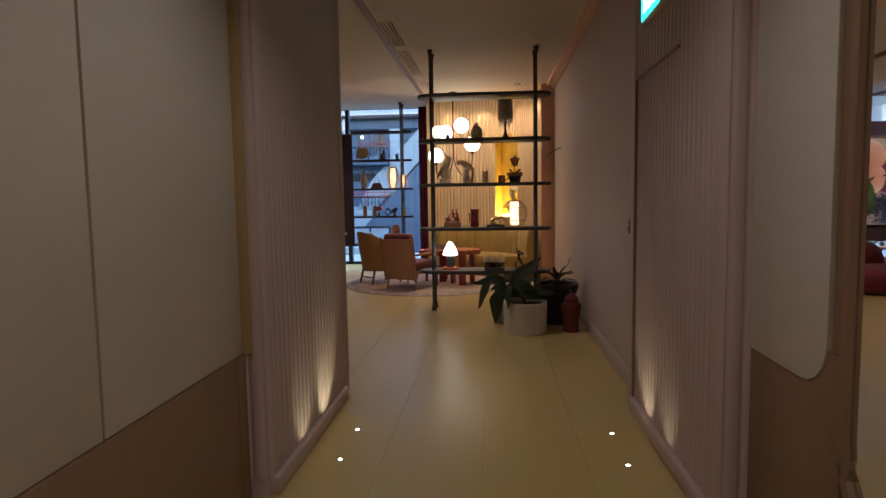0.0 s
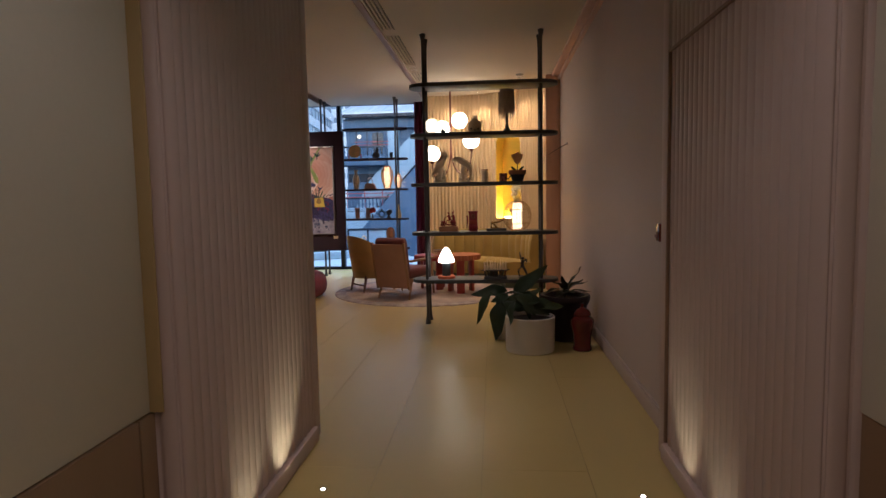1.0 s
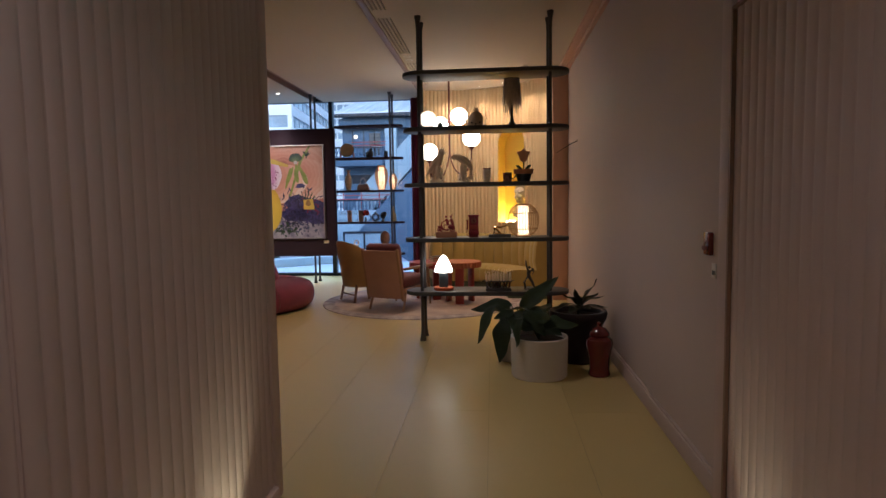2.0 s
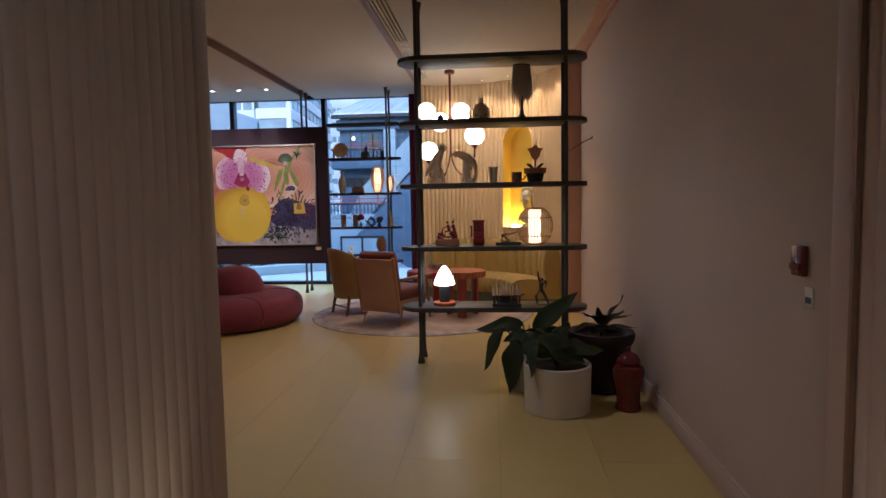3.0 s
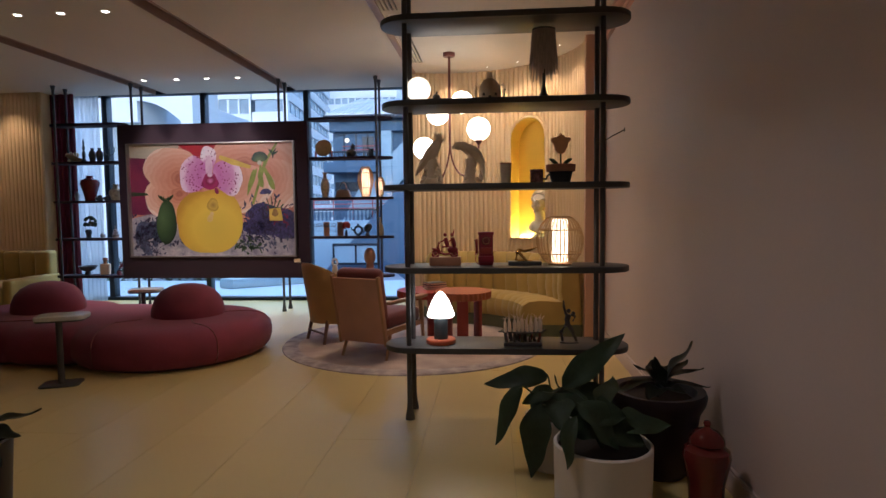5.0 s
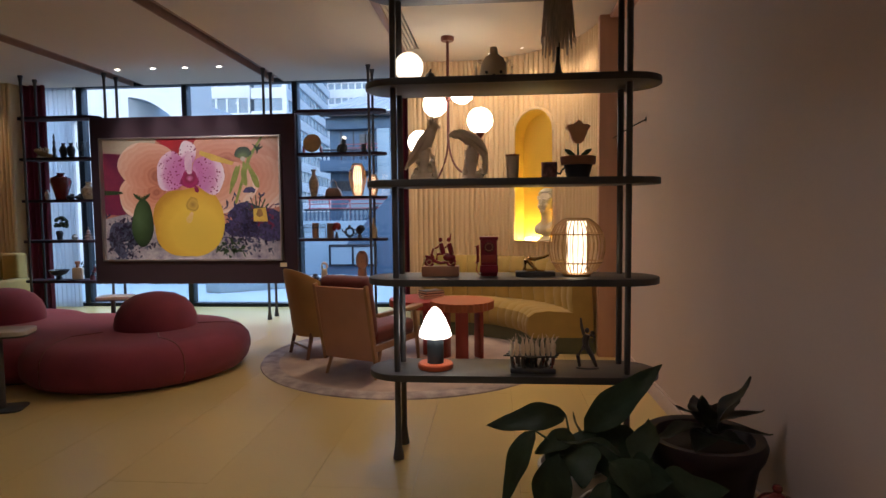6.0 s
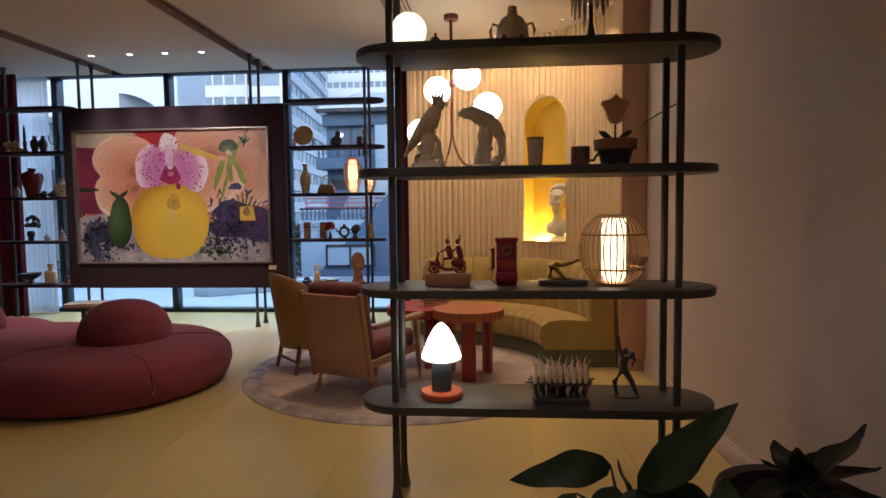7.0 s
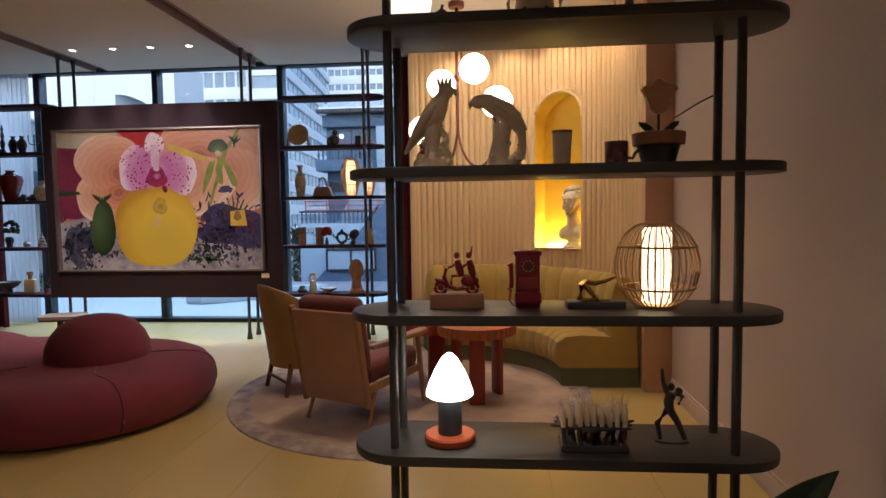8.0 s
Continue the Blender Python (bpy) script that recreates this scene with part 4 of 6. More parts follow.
# ---- pendant and lamps ----
def pendant():
    p = thing("pendant_lamp", "oxide-red branched pendant lamp with opal globes, lit", "lamp", -0.61, 9.9, 0)
    part("ceiling_rose", lathe([(0, CEIL2), (0.065, CEIL2), (0.065, CEIL2 - 0.035), (0.058, CEIL2 - 0.042), (0, CEIL2 - 0.042)], 24), M["brown_metal"], p)
    part("stem", tube([(0, 0, CEIL2 - 0.04), (0, 0, 1.98)], 0.014, 10), M["brown_metal"], p)
    for gx, gy, gz in ((0.32, -0.35, 2.165), (-0.29, 0.05, 2.02)):
        d = Vector((gx, gy, 0)).normalized()
        L = math.hypot(gx, gy)
        pts = []
        for k in range(15):
            t = k / 14
            b0, b1, b2, b3 = (1 - t) ** 3, 3 * t * (1 - t) ** 2, 3 * t * t * (1 - t), t ** 3
            rr = L * (0.05 * b1 + 1.0 * b2 + b3)
            pts.append((d.x * rr, d.y * rr, 2.06 * b0 + 1.62 * b1 + (gz - 0.62) * b2 + (gz - 0.14) * b3))
        part("arm", tube(pts, 0.010, 8), M["brown_metal"], p)
        part("globe", ball((gx, gy, gz), 0.12, 24), M["glow_globe"], p, "glowing opal globe")
        part("cup", lathe([(0.012, gz - 0.16), (0.035, gz - 0.125), (0.045, gz - 0.108), (0, gz - 0.10)], 14, (gx, gy, 0)), M["brown_metal"], p)
    for gx, gy, gz in ((0.14, -0.05, 2.49), (-0.13, 0.02, 2.385)):
        part("arm", tube([(0, 0, gz - 0.02), (gx * 0.5, gy * 0.5, gz - 0.02), (gx, gy, gz - 0.01)], 0.010, 8), M["brown_metal"], p)
        part("globe", ball((gx, gy, gz), 0.12, 24), M["glow_globe"], p, "glowing opal globe")
    part("knuckle", ball((0.0, -0.012, 2.43), 0.03, 12), M["brown_metal"], p)
    return p


pendant()
T = [z + 0.018 for z in SH]


def table_lamp():
    p = thing("table_lamp", "table lamp with white dome shade and orange base, lit", "lamp", -0.492, 7.165, T[0])
    part("base", lathe([(0, 0), (0.092, 0), (0.096, 0.005), (0.096, 0.024), (0.09, 0.03), (0, 0.03)], 32), M["lamp_orange"], p)
    part("stem", lathe([(0.045, 0.03), (0.045, 0.182)], 24), M["lamp_grey"], p)
    part("shade", lathe([(0, 0.172), (0.080, 0.172), (0.0885, 0.178), (0.0885, 0.189), (0.076, 0.226), (0.056, 0.272), (0.032, 0.314), (0.013, 0.333), (0, 0.338)], 36), M["glow_shade"], p, "glowing opal dome shade")


table_lamp()


def cage(p, prof, bars, mat, bar_r, name="rib"):
    """Upright ribs that follow a profile of (radius, height) round an axis."""
    for k in range(bars):
        a = 2 * math.pi * k / bars
        part(name, tube([(r * math.cos(a), r * math.sin(a), z) for r, z in prof], bar_r, 5), mat, p)


p = thing("lantern_lamp", "round cane-ribbed lantern lamp around a glowing paper tube", "lamp", 0.272, 7.19, T[1])
prof = [(0.07, 0.01), (0.105, 0.035), (0.132, 0.075), (0.146, 0.13), (0.147, 0.175), (0.136, 0.225), (0.112, 0.268), (0.078, 0.298), (0.06, 0.306)]
cage(p, prof, 34, M["cane"], 0.0026)
for r, z in ((0.133, 0.075), (0.137, 0.225), (0.06, 0.306), (0.07, 0.01)):
    part("hoop", tube([(r * math.cos(a), r * math.sin(a), z) for a in [2 * math.pi * k / 36 for k in range(36)]], 0.004, 6, closed=True), M["cane"], p)
part("foot", lathe([(0, 0), (0.072, 0), (0.072, 0.012), (0, 0.012)], 24), M["cane"], p)
part("paper_tube", lathe([(0, 0.02), (0.05, 0.02), (0.052, 0.03), (0.052, 0.285), (0.05, 0.292), (0, 0.292)], 28), M["glow_lantern"], p, "glowing paper tube")
for k in range(16):
    a = 2 * math.pi * k / 16
    part("tube_rib", tube([(0.0535 * math.cos(a), 0.0535 * math.sin(a), z) for z in (0.022, 0.29)], 0.0016, 5), M["cane"], p)

p = thing("globe_lamp", "small glowing globe lamp on a display shelf", "lamp", -0.615, 7.15, T[3])
part("globe", ball((0, 0, 0.085), 0.078, 24), M["glow_dim"], p)
part("base", lathe([(0, 0), (0.05, 0), (0.05, 0.006), (0.03, 0.015), (0, 0.02)], 20), M["black"], p)
p = thing("ball_ornament", "small black ball ornament on a shelf", "ornament", -0.50, 7.13, T[3])
part("ball", ball((0, 0, 0.026), 0.026, 16), M["black"], p)
part("pin", tube([(0, 0, 0.05), (0.004, 0, 0.066)], 0.006, 6), M["black"], p)

p = thing("fringe_lamp", "grey fringed table lamp on a flared foot", "lamp", 0.172, 7.2, T[3])
part("foot", lathe([(0, 0), (0.06, 0), (0.045, 0.015), (0.02, 0.05), (0.010, 0.10), (0.008, 0.2), (0, 0.2)], 20), M["lamp_grey"], p)
part("shade_ring", lathe([(0, 0.435), (0.072, 0.435), (0.074, 0.445), (0, 0.447)], 24), M["lamp_grey"], p)
M["fringe"] = material("grey_fringe", (0.64, 0.54, 0.46), 0.7, var=0.3, scale=30, stretch=(6, 6, 0.4))
for k in range(22):
    a = 2 * math.pi * k / 22
    low = 0.13 + 0.08 * (0.5 + 0.5 * math.sin(2.0 * a + 1.0)) + 0.02 * math.sin(7 * a)
    r0, r1 = 0.072, 0.092
    q = [(r0 * math.cos(a - 0.16), r0 * math.sin(a - 0.16)), (r0 * math.cos(a + 0.16), r0 * math.sin(a + 0.16))]
    bm = bmesh.new()
    rows = []
    for i in range(5):
        t = i / 4
        r = r0 + (r1 - r0) * t
        w = 0.155 * (1 - 0.6 * t ** 4)
        z = 0.436 + (low - 0.436) * t
        rows.append([bm.verts.new((r * math.cos(a + s * w), r * math.sin(a + s * w), z)) for s in (-1, 0, 1)])
    for x, y in zip(rows, rows[1:]):
        for i in range(2):
            bm.faces.new((x[i], x[i + 1], y[i + 1], y[i]))
    bmesh.ops.solidify(bm, geom=bm.faces[:], thickness=0.003)
    part("fringe_strip", bm, M["fringe"], p)


# ---- ornaments on the near display shelf ----
def ell(bm, c, r, rx=0, ry=0, rz=0, n=14):
    b = bmesh.new()
    m = pose(*c, rx, ry, rz) @ Matrix.Diagonal((*r, 1))
    bmesh.ops.create_uvsphere(b, u_segments=n, v_segments=max(6, n * 2 // 3), radius=1, matrix=m)
    return merge(bm, b)


def single(name, label, category, x, y, z, bm, mat, rz=0, group=""):
    ob = part(name, bm, mat, None, "", pose(x, y, z, 0, 0, rz))
    return tagged(ob, label, category, group)


# crested parrot on a gnarled stump
bm = lathe([(0, 0), (0.066, 0), (0.07, 0.010), (0.052, 0.022), (0.030, 0.05), (0.027, 0.10), (0.034, 0.14), (0.026, 0.165), (0, 0.17)], 16)
tube([(-0.05, 0.01, 0.01), (-0.045, 0.01, 0.06), (-0.02, 0, 0.11), (0.0, 0, 0.15)], [0.018, 0.014, 0.016, 0.012], 8, bm)
tube([(0.05, -0.01, 0.012), (0.062, -0.01, 0.05), (0.040, -0.01, 0.085), (0.052, 0, 0.12), (0.02, 0, 0.155)], [0.02, 0.013, 0.018, 0.012, 0.014], 8, bm)
for kx, kz, kr in ((0.06, 0.028, 0.02), (-0.055, 0.022, 0.019), (0.048, 0.10, 0.016), (0.0, 0.045, 0.03), (-0.03, 0.10, 0.016), (0.03, 0.06, 0.018)):
    ell(bm, (kx, -0.012, kz), (kr, kr, kr * 0.9), n=9)
tube([(0.045, 0, 0.275), (0.03, 0, 0.245), (0.008, 0, 0.205), (-0.022, 0, 0.17), (-0.05, 0, 0.135), (-0.082, 0, 0.095), (-0.105, 0, 0.06)], [0.024, 0.034, 0.043, 0.036, 0.022, 0.014, 0.005], 14, bm)
tube([(0.012, -0.03, 0.235), (-0.022, -0.036, 0.19), (-0.06, -0.026, 0.135), (-0.088, -0.014, 0.092)], [0.014, 0.020, 0.014, 0.004], 10, bm)
ell(bm, (0.052, 0, 0.287), (0.029, 0.025, 0.029), n=14)
tube([(0.072, 0, 0.292), (0.088, 0, 0.284), (0.091, 0, 0.268)], [0.012, 0.009, 0.003], 8, bm)
for k in range(4):
    tube([(0.034 + 0.011 * k, 0, 0.30), (0.026 + 0.014 * k, 0, 0.322), (0.020 + 0.018 * k, 0, 0.338 + 0.004 * (k % 2))], [0.009, 0.007, 0.002], 6, bm)
for fx in (0.012, 0.03):
    tube([(fx, -0.012, 0.18), (fx + 0.006, -0.022, 0.158)], [0.010, 0.007], 6, bm)
single("parrot_figurine", "ivory ceramic crested parrot figurine on a stump", "figurine", -0.545, 7.19, T[2], bm, M["ivory"])
# bowing parrot
bm = lathe([(0, 0), (0.052, 0), (0.055, 0.009), (0.040, 0.02), (0.026, 0.05), (0.028, 0.10), (0.036, 0.145), (0.03, 0.165), (0, 0.17)], 16)
tube([(-0.04, 0, 0.01), (-0.034, 0, 0.06), (-0.018, 0, 0.11)], [0.016, 0.012, 0.014], 8, bm)
tube([(0.055, 0, 0.008), (0.066, 0, 0.03), (0.054, 0, 0.055), (0.064, 0, 0.085)], [0.016, 0.012, 0.014, 0.008], 8, bm)
for kx, kz, kr in ((0.035, 0.03, 0.02), (-0.03, 0.04, 0.018), (0.02, 0.09, 0.016), (0.0, 0.14, 0.024)):
    ell(bm, (kx, -0.012, kz), (kr, kr, kr * 0.9), n=9)
tube([(-0.085, 0, 0.245), (-0.06, 0, 0.247), (-0.025, 0, 0.228), (0.015, 0, 0.205), (0.05, 0, 0.175), (0.07, 0, 0.13), (0.078, 0, 0.07), (0.08, 0, 0.03)], [0.022, 0.028, 0.034, 0.038, 0.030, 0.018, 0.013, 0.004], 14, bm)
tube([(-0.02, -0.03, 0.235), (0.03, -0.036, 0.205), (0.068, -0.022, 0.165), (0.092, -0.01, 0.135)], [0.012, 0.018, 0.013, 0.004], 10, bm)
ell(bm, (-0.082, 0, 0.246), (0.030, 0.024, 0.026), n=12)
tube([(-0.098, 0, 0.25), (-0.116, 0, 0.238), (-0.118, 0, 0.218)], [0.013, 0.010, 0.003], 8, bm)
tube([(-0.07, 0, 0.268), (-0.04, 0, 0.262), (-0.01, 0, 0.248)], [0.008, 0.012, 0.004], 6, bm)
for fx in (-0.012, 0.01):
    tube([(fx, -0.012, 0.19), (fx - 0.004, -0.02, 0.158)], [0.011, 0.008], 6, bm)
single("parrot_figurine", "ivory ceramic bowing parrot figurine on a stump", "figurine", -0.288, 7.19, T[2], bm, M["ivory"])

p = thing("tumbler", "pale grey ceramic tumbler with a brown rim", "cup", -0.068, 7.2, T[2])
part("cup_body", lathe([(0, 0), (0.028, 0), (0.03, 0.004), (0.037, 0.128), (0.034, 0.128), (0.028, 0.01), (0, 0.008)], 24), M["ivory"], p)
part("rim", lathe([(0.0372, 0.124), (0.0378, 0.134), (0.034, 0.134), (0.034, 0.124)], 24), M["clay"], p)

M["mug"] = material("pink_black_speckle", (0.50, 0.22, 0.22), 0.35, scale=38, colour2=(0.015, 0.012, 0.014), fine=20)
p = thing("mug", "pink mug with black blotches and angled handle", "mug", 0.126, 7.19, T[2])
part("mug_body", lathe([(0, 0), (0.038, 0), (0.041, 0.006), (0.042, 0.088), (0.039, 0.088), (0.037, 0.01), (0, 0.01)], 24), M["mug"], p)
part("handle", tube([(0.040, 0, 0.03), (0.058, 0, 0.028), (0.066, 0, 0.045), (0.086, 0, 0.062)], 0.006, 8), M["black"], p)

p = thing("tulip_pot", "terracotta pot with a painted wooden tulip", "ornament", 0.278, 7.2, T[2])
part("pot_body", lathe([(0, 0), (0.055, 0), (0.058, 0.006), (0.075, 0.072), (0.07, 0.075), (0, 0.075)], 28), M["lamp_grey"], p)
part("rim", lathe([(0.074, 0.072), (0.09, 0.074), (0.094, 0.115), (0.088, 0.118), (0.08, 0.105), (0, 0.104)], 28), M["clay"], p)
part("stem", tube([(0, 0, 0.10), (0, 0, 0.20)], 0.005, 8), M["leaf"], p)
tul = [(0.012, 0.185), (0.03, 0.20), (0.042, 0.23), (0.048, 0.262), (0.066, 0.272), (0.056, 0.285), (0.035, 0.288), (0.022, 0.283), (0.010, 0.307), (0.0, 0.312)]
tul = tul + [(-x, z) for x, z in reversed(tul[:-1])]
part("bloom", prism(tul, -0.014, 0.014, 0.005, m=STAND), M["tulip"], p, "orange wooden tulip bloom")
for s in (-1, 1):
    bm = prism([(s * 0.004, 0.105), (s * 0.03, 0.11), (s * 0.068, 0.145), (s * 0.072, 0.158), (s * 0.045, 0.155), (s * 0.018, 0.132)][::s], -0.008, 0.008, 0.003, m=STAND)
    part("leaf", bm, M["leaf"], p)

p = thing("two_handled_jug", "brown ceramic face jug with two handles", "jug", -0.166, 7.2, T[3])
part("jug_body", lathe([(0, 0), (0.055, 0), (0.066, 0.02), (0.072, 0.06), (0.066, 0.10), (0.046, 0.135), (0.022, 0.15), (0.02, 0.185), (0.016, 0.188), (0, 0.186)], 28), M["ivory"], p)
for s in (-1, 1):
    part("handle", tube([(s * 0.062, 0, 0.105), (s * 0.085, 0, 0.115), (s * 0.096, 0, 0.085), (s * 0.09, 0, 0.045), (s * 0.072, 0, 0.022)], 0.007, 8), M["ivory"], p)
    part("eye_mark", ball((s * 0.035, -0.058, 0.045), 0.012, 10, None, (1, 0.5, 0.7)), M["black"], p)
part("mouth_mark", ball((0, -0.069, 0.028), 0.010, 10, None, (1, 0.4, 0.6)), M["black"], p)

# scooter with riders, cast in one
bm = bmesh.new()
for wx in (-0.062, 0.058):
    tube([(wx + 0.021 * math.cos(a), 0, 0.075 + 0.021 * math.sin(a)) for a in [2 * math.pi * k / 14 for k in range(14)]], 0.008, 6, bm, True)
    ell(bm, (wx, 0, 0.075), (0.012, 0.006, 0.012), n=8)
tube([(-0.062, 0, 0.075), (-0.052, 0, 0.105), (-0.04, 0, 0.148)], 0.006, 6, bm)
ell(bm, (-0.062, 0, 0.10), (0.026, 0.014, 0.010), 0, 20)
tube([(-0.05, 0, 0.12), (-0.034, 0, 0.08), (0.0, 0, 0.07), (0.03, 0, 0.075)], 0.009, 6, bm)
ell(bm, (0.048, 0, 0.10), (0.035, 0.016, 0.022))
tube([(-0.04, -0.02, 0.148), (-0.04, 0.02, 0.148)], 0.004, 6, bm)
for hx, lean in ((0.0, 0.0), (0.045, 0.012)):
    tube([(hx + 0.016, 0, 0.118), (hx + 0.008, 0, 0.15), (hx + 0.002, 0, 0.178)], [0.013, 0.015, 0.011], 8, bm)
    ell(bm, (hx, 0, 0.197), (0.011, 0.010, 0.013), n=8)
    tube([(hx + 0.014, 0.008, 0.12), (hx - 0.02, 0.012, 0.118), (hx - 0.024, 0.012, 0.085)], 0.007, 6, bm)
    tube([(hx, 0.01, 0.17), (hx - 0.018, 0.012, 0.155), (hx - 0.034, 0.01, 0.15)], 0.005, 6, bm)
tube([(0.052, 0, 0.20), (0.058, 0, 0.232)], [0.006, 0.002], 6, bm)
p = thing("scooter_figurine", "dark red cast scooter figurine on a pale plinth", "figurine", -0.46, 7.19, T[1])
part("figure", bm, M["crimson_glaze"], p)
part("plinth", box(-0.10, -0.045, 0, 0.10, 0.045, 0.055, 0.005), M["clay"], p, "pale brown plinth")

p = thing("telephone_ornament", "red retro wall telephone ornament with a dial", "ornament", -0.20, 7.19, T[1])
part("case", box(-0.042, -0.03, 0, 0.048, 0.03, 0.205, 0.008), M["crimson_glaze"], p)
part("cap", box(-0.048, -0.035, 0.195, 0.054, 0.035, 0.214, 0.006), M["crimson_glaze"], p)
part("tray", box(-0.046, -0.042, 0.02, 0.052, -0.028, 0.06, 0.004), M["crimson_glaze"], p)
part("name_plate", box(-0.034, -0.034, 0.075, 0.040, -0.029, 0.115, 0.002), M["red"], p)
dial = part("dial", lathe([(0, 0), (0.030, 0), (0.030, 0.006), (0.024, 0.009), (0, 0.009)], 24), M["burgundy"], p, at=pose(0.004, -0.030, 0.158, 90))
for k in range(10):
    a = radians(36 * k)
    part("finger_hole", lathe([(0, 0.009), (0.0045, 0.009), (0.0045, 0.0105), (0, 0.0105)], 8, (0.020 * math.cos(a), 0.020 * math.sin(a), 0)), M["clay"], dial)
part("handset", tube([(-0.062, -0.005, 0.165), (-0.058, -0.005, 0.155), (-0.056, -0.005, 0.10), (-0.058, -0.005, 0.075), (-0.064, -0.005, 0.066)], [0.014, 0.009, 0.008, 0.009, 0.014], 8), M["crimson_glaze"], p)
part("cord", tube([(-0.060, -0.005, 0.066), (-0.066, -0.008, 0.03), (-0.05, -0.01, 0.008), (-0.03, -0.02, 0.014)], 0.003, 6), M["crimson_glaze"], p)

bm = tube([(-0.055, 0, 0.03), (-0.05, 0, 0.085), (-0.03, 0, 0.10)], [0.012, 0.013, 0.010], 8)
tube([(-0.04, 0.01, 0.095), (0.0, 0.01, 0.088), (0.045, 0.01, 0.10), (0.075, 0.01, 0.112)], [0.011, 0.009, 0.007, 0.005], 8, bm)
tube([(-0.045, -0.01, 0.09), (-0.01, -0.012, 0.05), (0.012, -0.012, 0.028), (0.05, -0.012, 0.026)], [0.012, 0.009, 0.007, 0.005], 8, bm)
tube([(-0.05, -0.014, 0.028), (0.0, -0.016, 0.03)], [0.012, 0.009], 8, bm)
p = thing("gilt_ornament", "gold angular leg-like ornament on a black base", "ornament", 0.05, 7.18, T[1])
part("figure", bm, M["gold"], p)
part("base", box(-0.105, -0.04, 0, 0.105, 0.04, 0.026, 0.004), M["black"], p)

# cluster of pale stems in a black tray
p = thing("stem_sculpture", "pale clustered stems rising from an ornate black tray", "sculpture", 0.032, 7.12, T[0])
part("tray", box(-0.12, -0.060, 0, 0.12, 0.060, 0.028, 0.008), M["black"], p)
star = []
for k in range(24):
    a = 2 * math.pi * k / 24 + radians(20)
    r = (0.165, 0.125, 0.14, 0.118)[k % 4]
    star.append((r * math.cos(a), r * math.sin(a) * 0.55))
part("collar", prism(star, 0.086, 0.094, 0.003), M["black"], p)
random.seed(7)
for i in range(9):
    for j in range(4):
        x, y = (i - 4) * 0.027 + random.uniform(-0.006, 0.006), (j - 1.5) * 0.028 + random.uniform(-0.004, 0.004)
        h = 0.145 + random.uniform(0, 0.022)
        if (i + j) % 2 == 0:
            lean = random.uniform(-0.012, 0.012)
            part("tray_stub", tube([(x * 0.9, y, 0.022), (x * 0.9 + lean, y, 0.05), (x, y, 0.09)], [0.012, 0.008, 0.011], 6), M["black"] if random.random() < 0.6 else M["brown_metal"], p)
        bm = tube([(x, y, 0.088), (x, y, 0.10), (x * 1.02, y, h - 0.012), (x * 1.02, y, h)], [0.008, 0.0095, 0.0085, 0.003], 7)
        dx = random.uniform(-0.02, 0.02)
        tube([(x * 1.02, y, h), (x * 1.04 + dx * 0.5, y, h + 0.018), (x * 1.06 + dx * 1.2, y + dx * 0.3, h + 0.022 + random.uniform(0, 0.014))], [0.0026, 0.0018, 0.001], 5, bm)
        part("stem", bm, M["ivory"], p)

# bronze dancing pair, cast in one
bm = lathe([(0, 0), (0.055, 0), (0.052, 0.007), (0, 0.008)], 20, (0.008, 0, 0), sx=1.15, sy=0.55)
tube([(-0.035, 0, 0.01), (-0.045, 0, 0.07), (-0.01, 0, 0.12)], [0.008, 0.011, 0.014], 8, bm)
tube([(0.055, 0, 0.01), (0.03, 0, 0.07), (0.0, 0, 0.12)], [0.008, 0.012, 0.015], 8, bm)
tube([(0.0, 0, 0.115), (-0.006, 0, 0.15), (0.004, 0, 0.185)], [0.016, 0.018, 0.02], 8, bm)
tube([(-0.012, 0, 0.185), (-0.026, 0, 0.23), (-0.03, 0, 0.275)], [0.010, 0.008, 0.005], 8, bm)
tube([(0.018, 0, 0.185), (0.045, 0, 0.17), (0.03, 0, 0.14)], [0.010, 0.008, 0.006], 8, bm)
ell(bm, (0.004, 0, 0.207), (0.013, 0.012, 0.015), n=10)
ell(bm, (0.034, 0.01, 0.188), (0.014, 0.013, 0.015), n=10)
single("bronze_statuette", "dark bronze dancing statuette with a raised limb", "figurine", 0.325, 7.19, T[0], bm, M["black"])

# plaster bust in the niche
A = radians(47.5)
bm = lathe([(0, 0), (0.085, 0), (0.09, 0.012), (0.065, 0.03), (0.05, 0.045), (0, 0.05)], 20)
ell(bm, (0, 0.01, 0.115), (0.125, 0.075, 0.075))
ell(bm, (0.06, -0.01, 0.11), (0.06, 0.06, 0.05), 0, 25)
ell(bm, (-0.06, -0.01, 0.11), (0.06, 0.06, 0.05), 0, -25)
tube([(0, 0.005, 0.14), (0.0, 0.0, 0.21), (0, -0.012, 0.275)], [0.066, 0.047, 0.052], 16, bm)
ell(bm, (0, 0.0, 0.365), (0.070, 0.085, 0.085), n=18)
ell(bm, (0, -0.035, 0.325), (0.052, 0.060, 0.075), n=16)
ell(bm, (0, -0.083, 0.268), (0.022, 0.018, 0.018), n=10)
tube([(0, -0.088, 0.375), (0, -0.104, 0.345), (0, -0.112, 0.328), (0, -0.092, 0.32)], [0.009, 0.012, 0.014, 0.008], 8, bm)
ell(bm, (0, -0.094, 0.298), (0.020, 0.010, 0.006), n=8)
ell(bm, (0, -0.092, 0.287), (0.017, 0.010, 0.006), n=8)
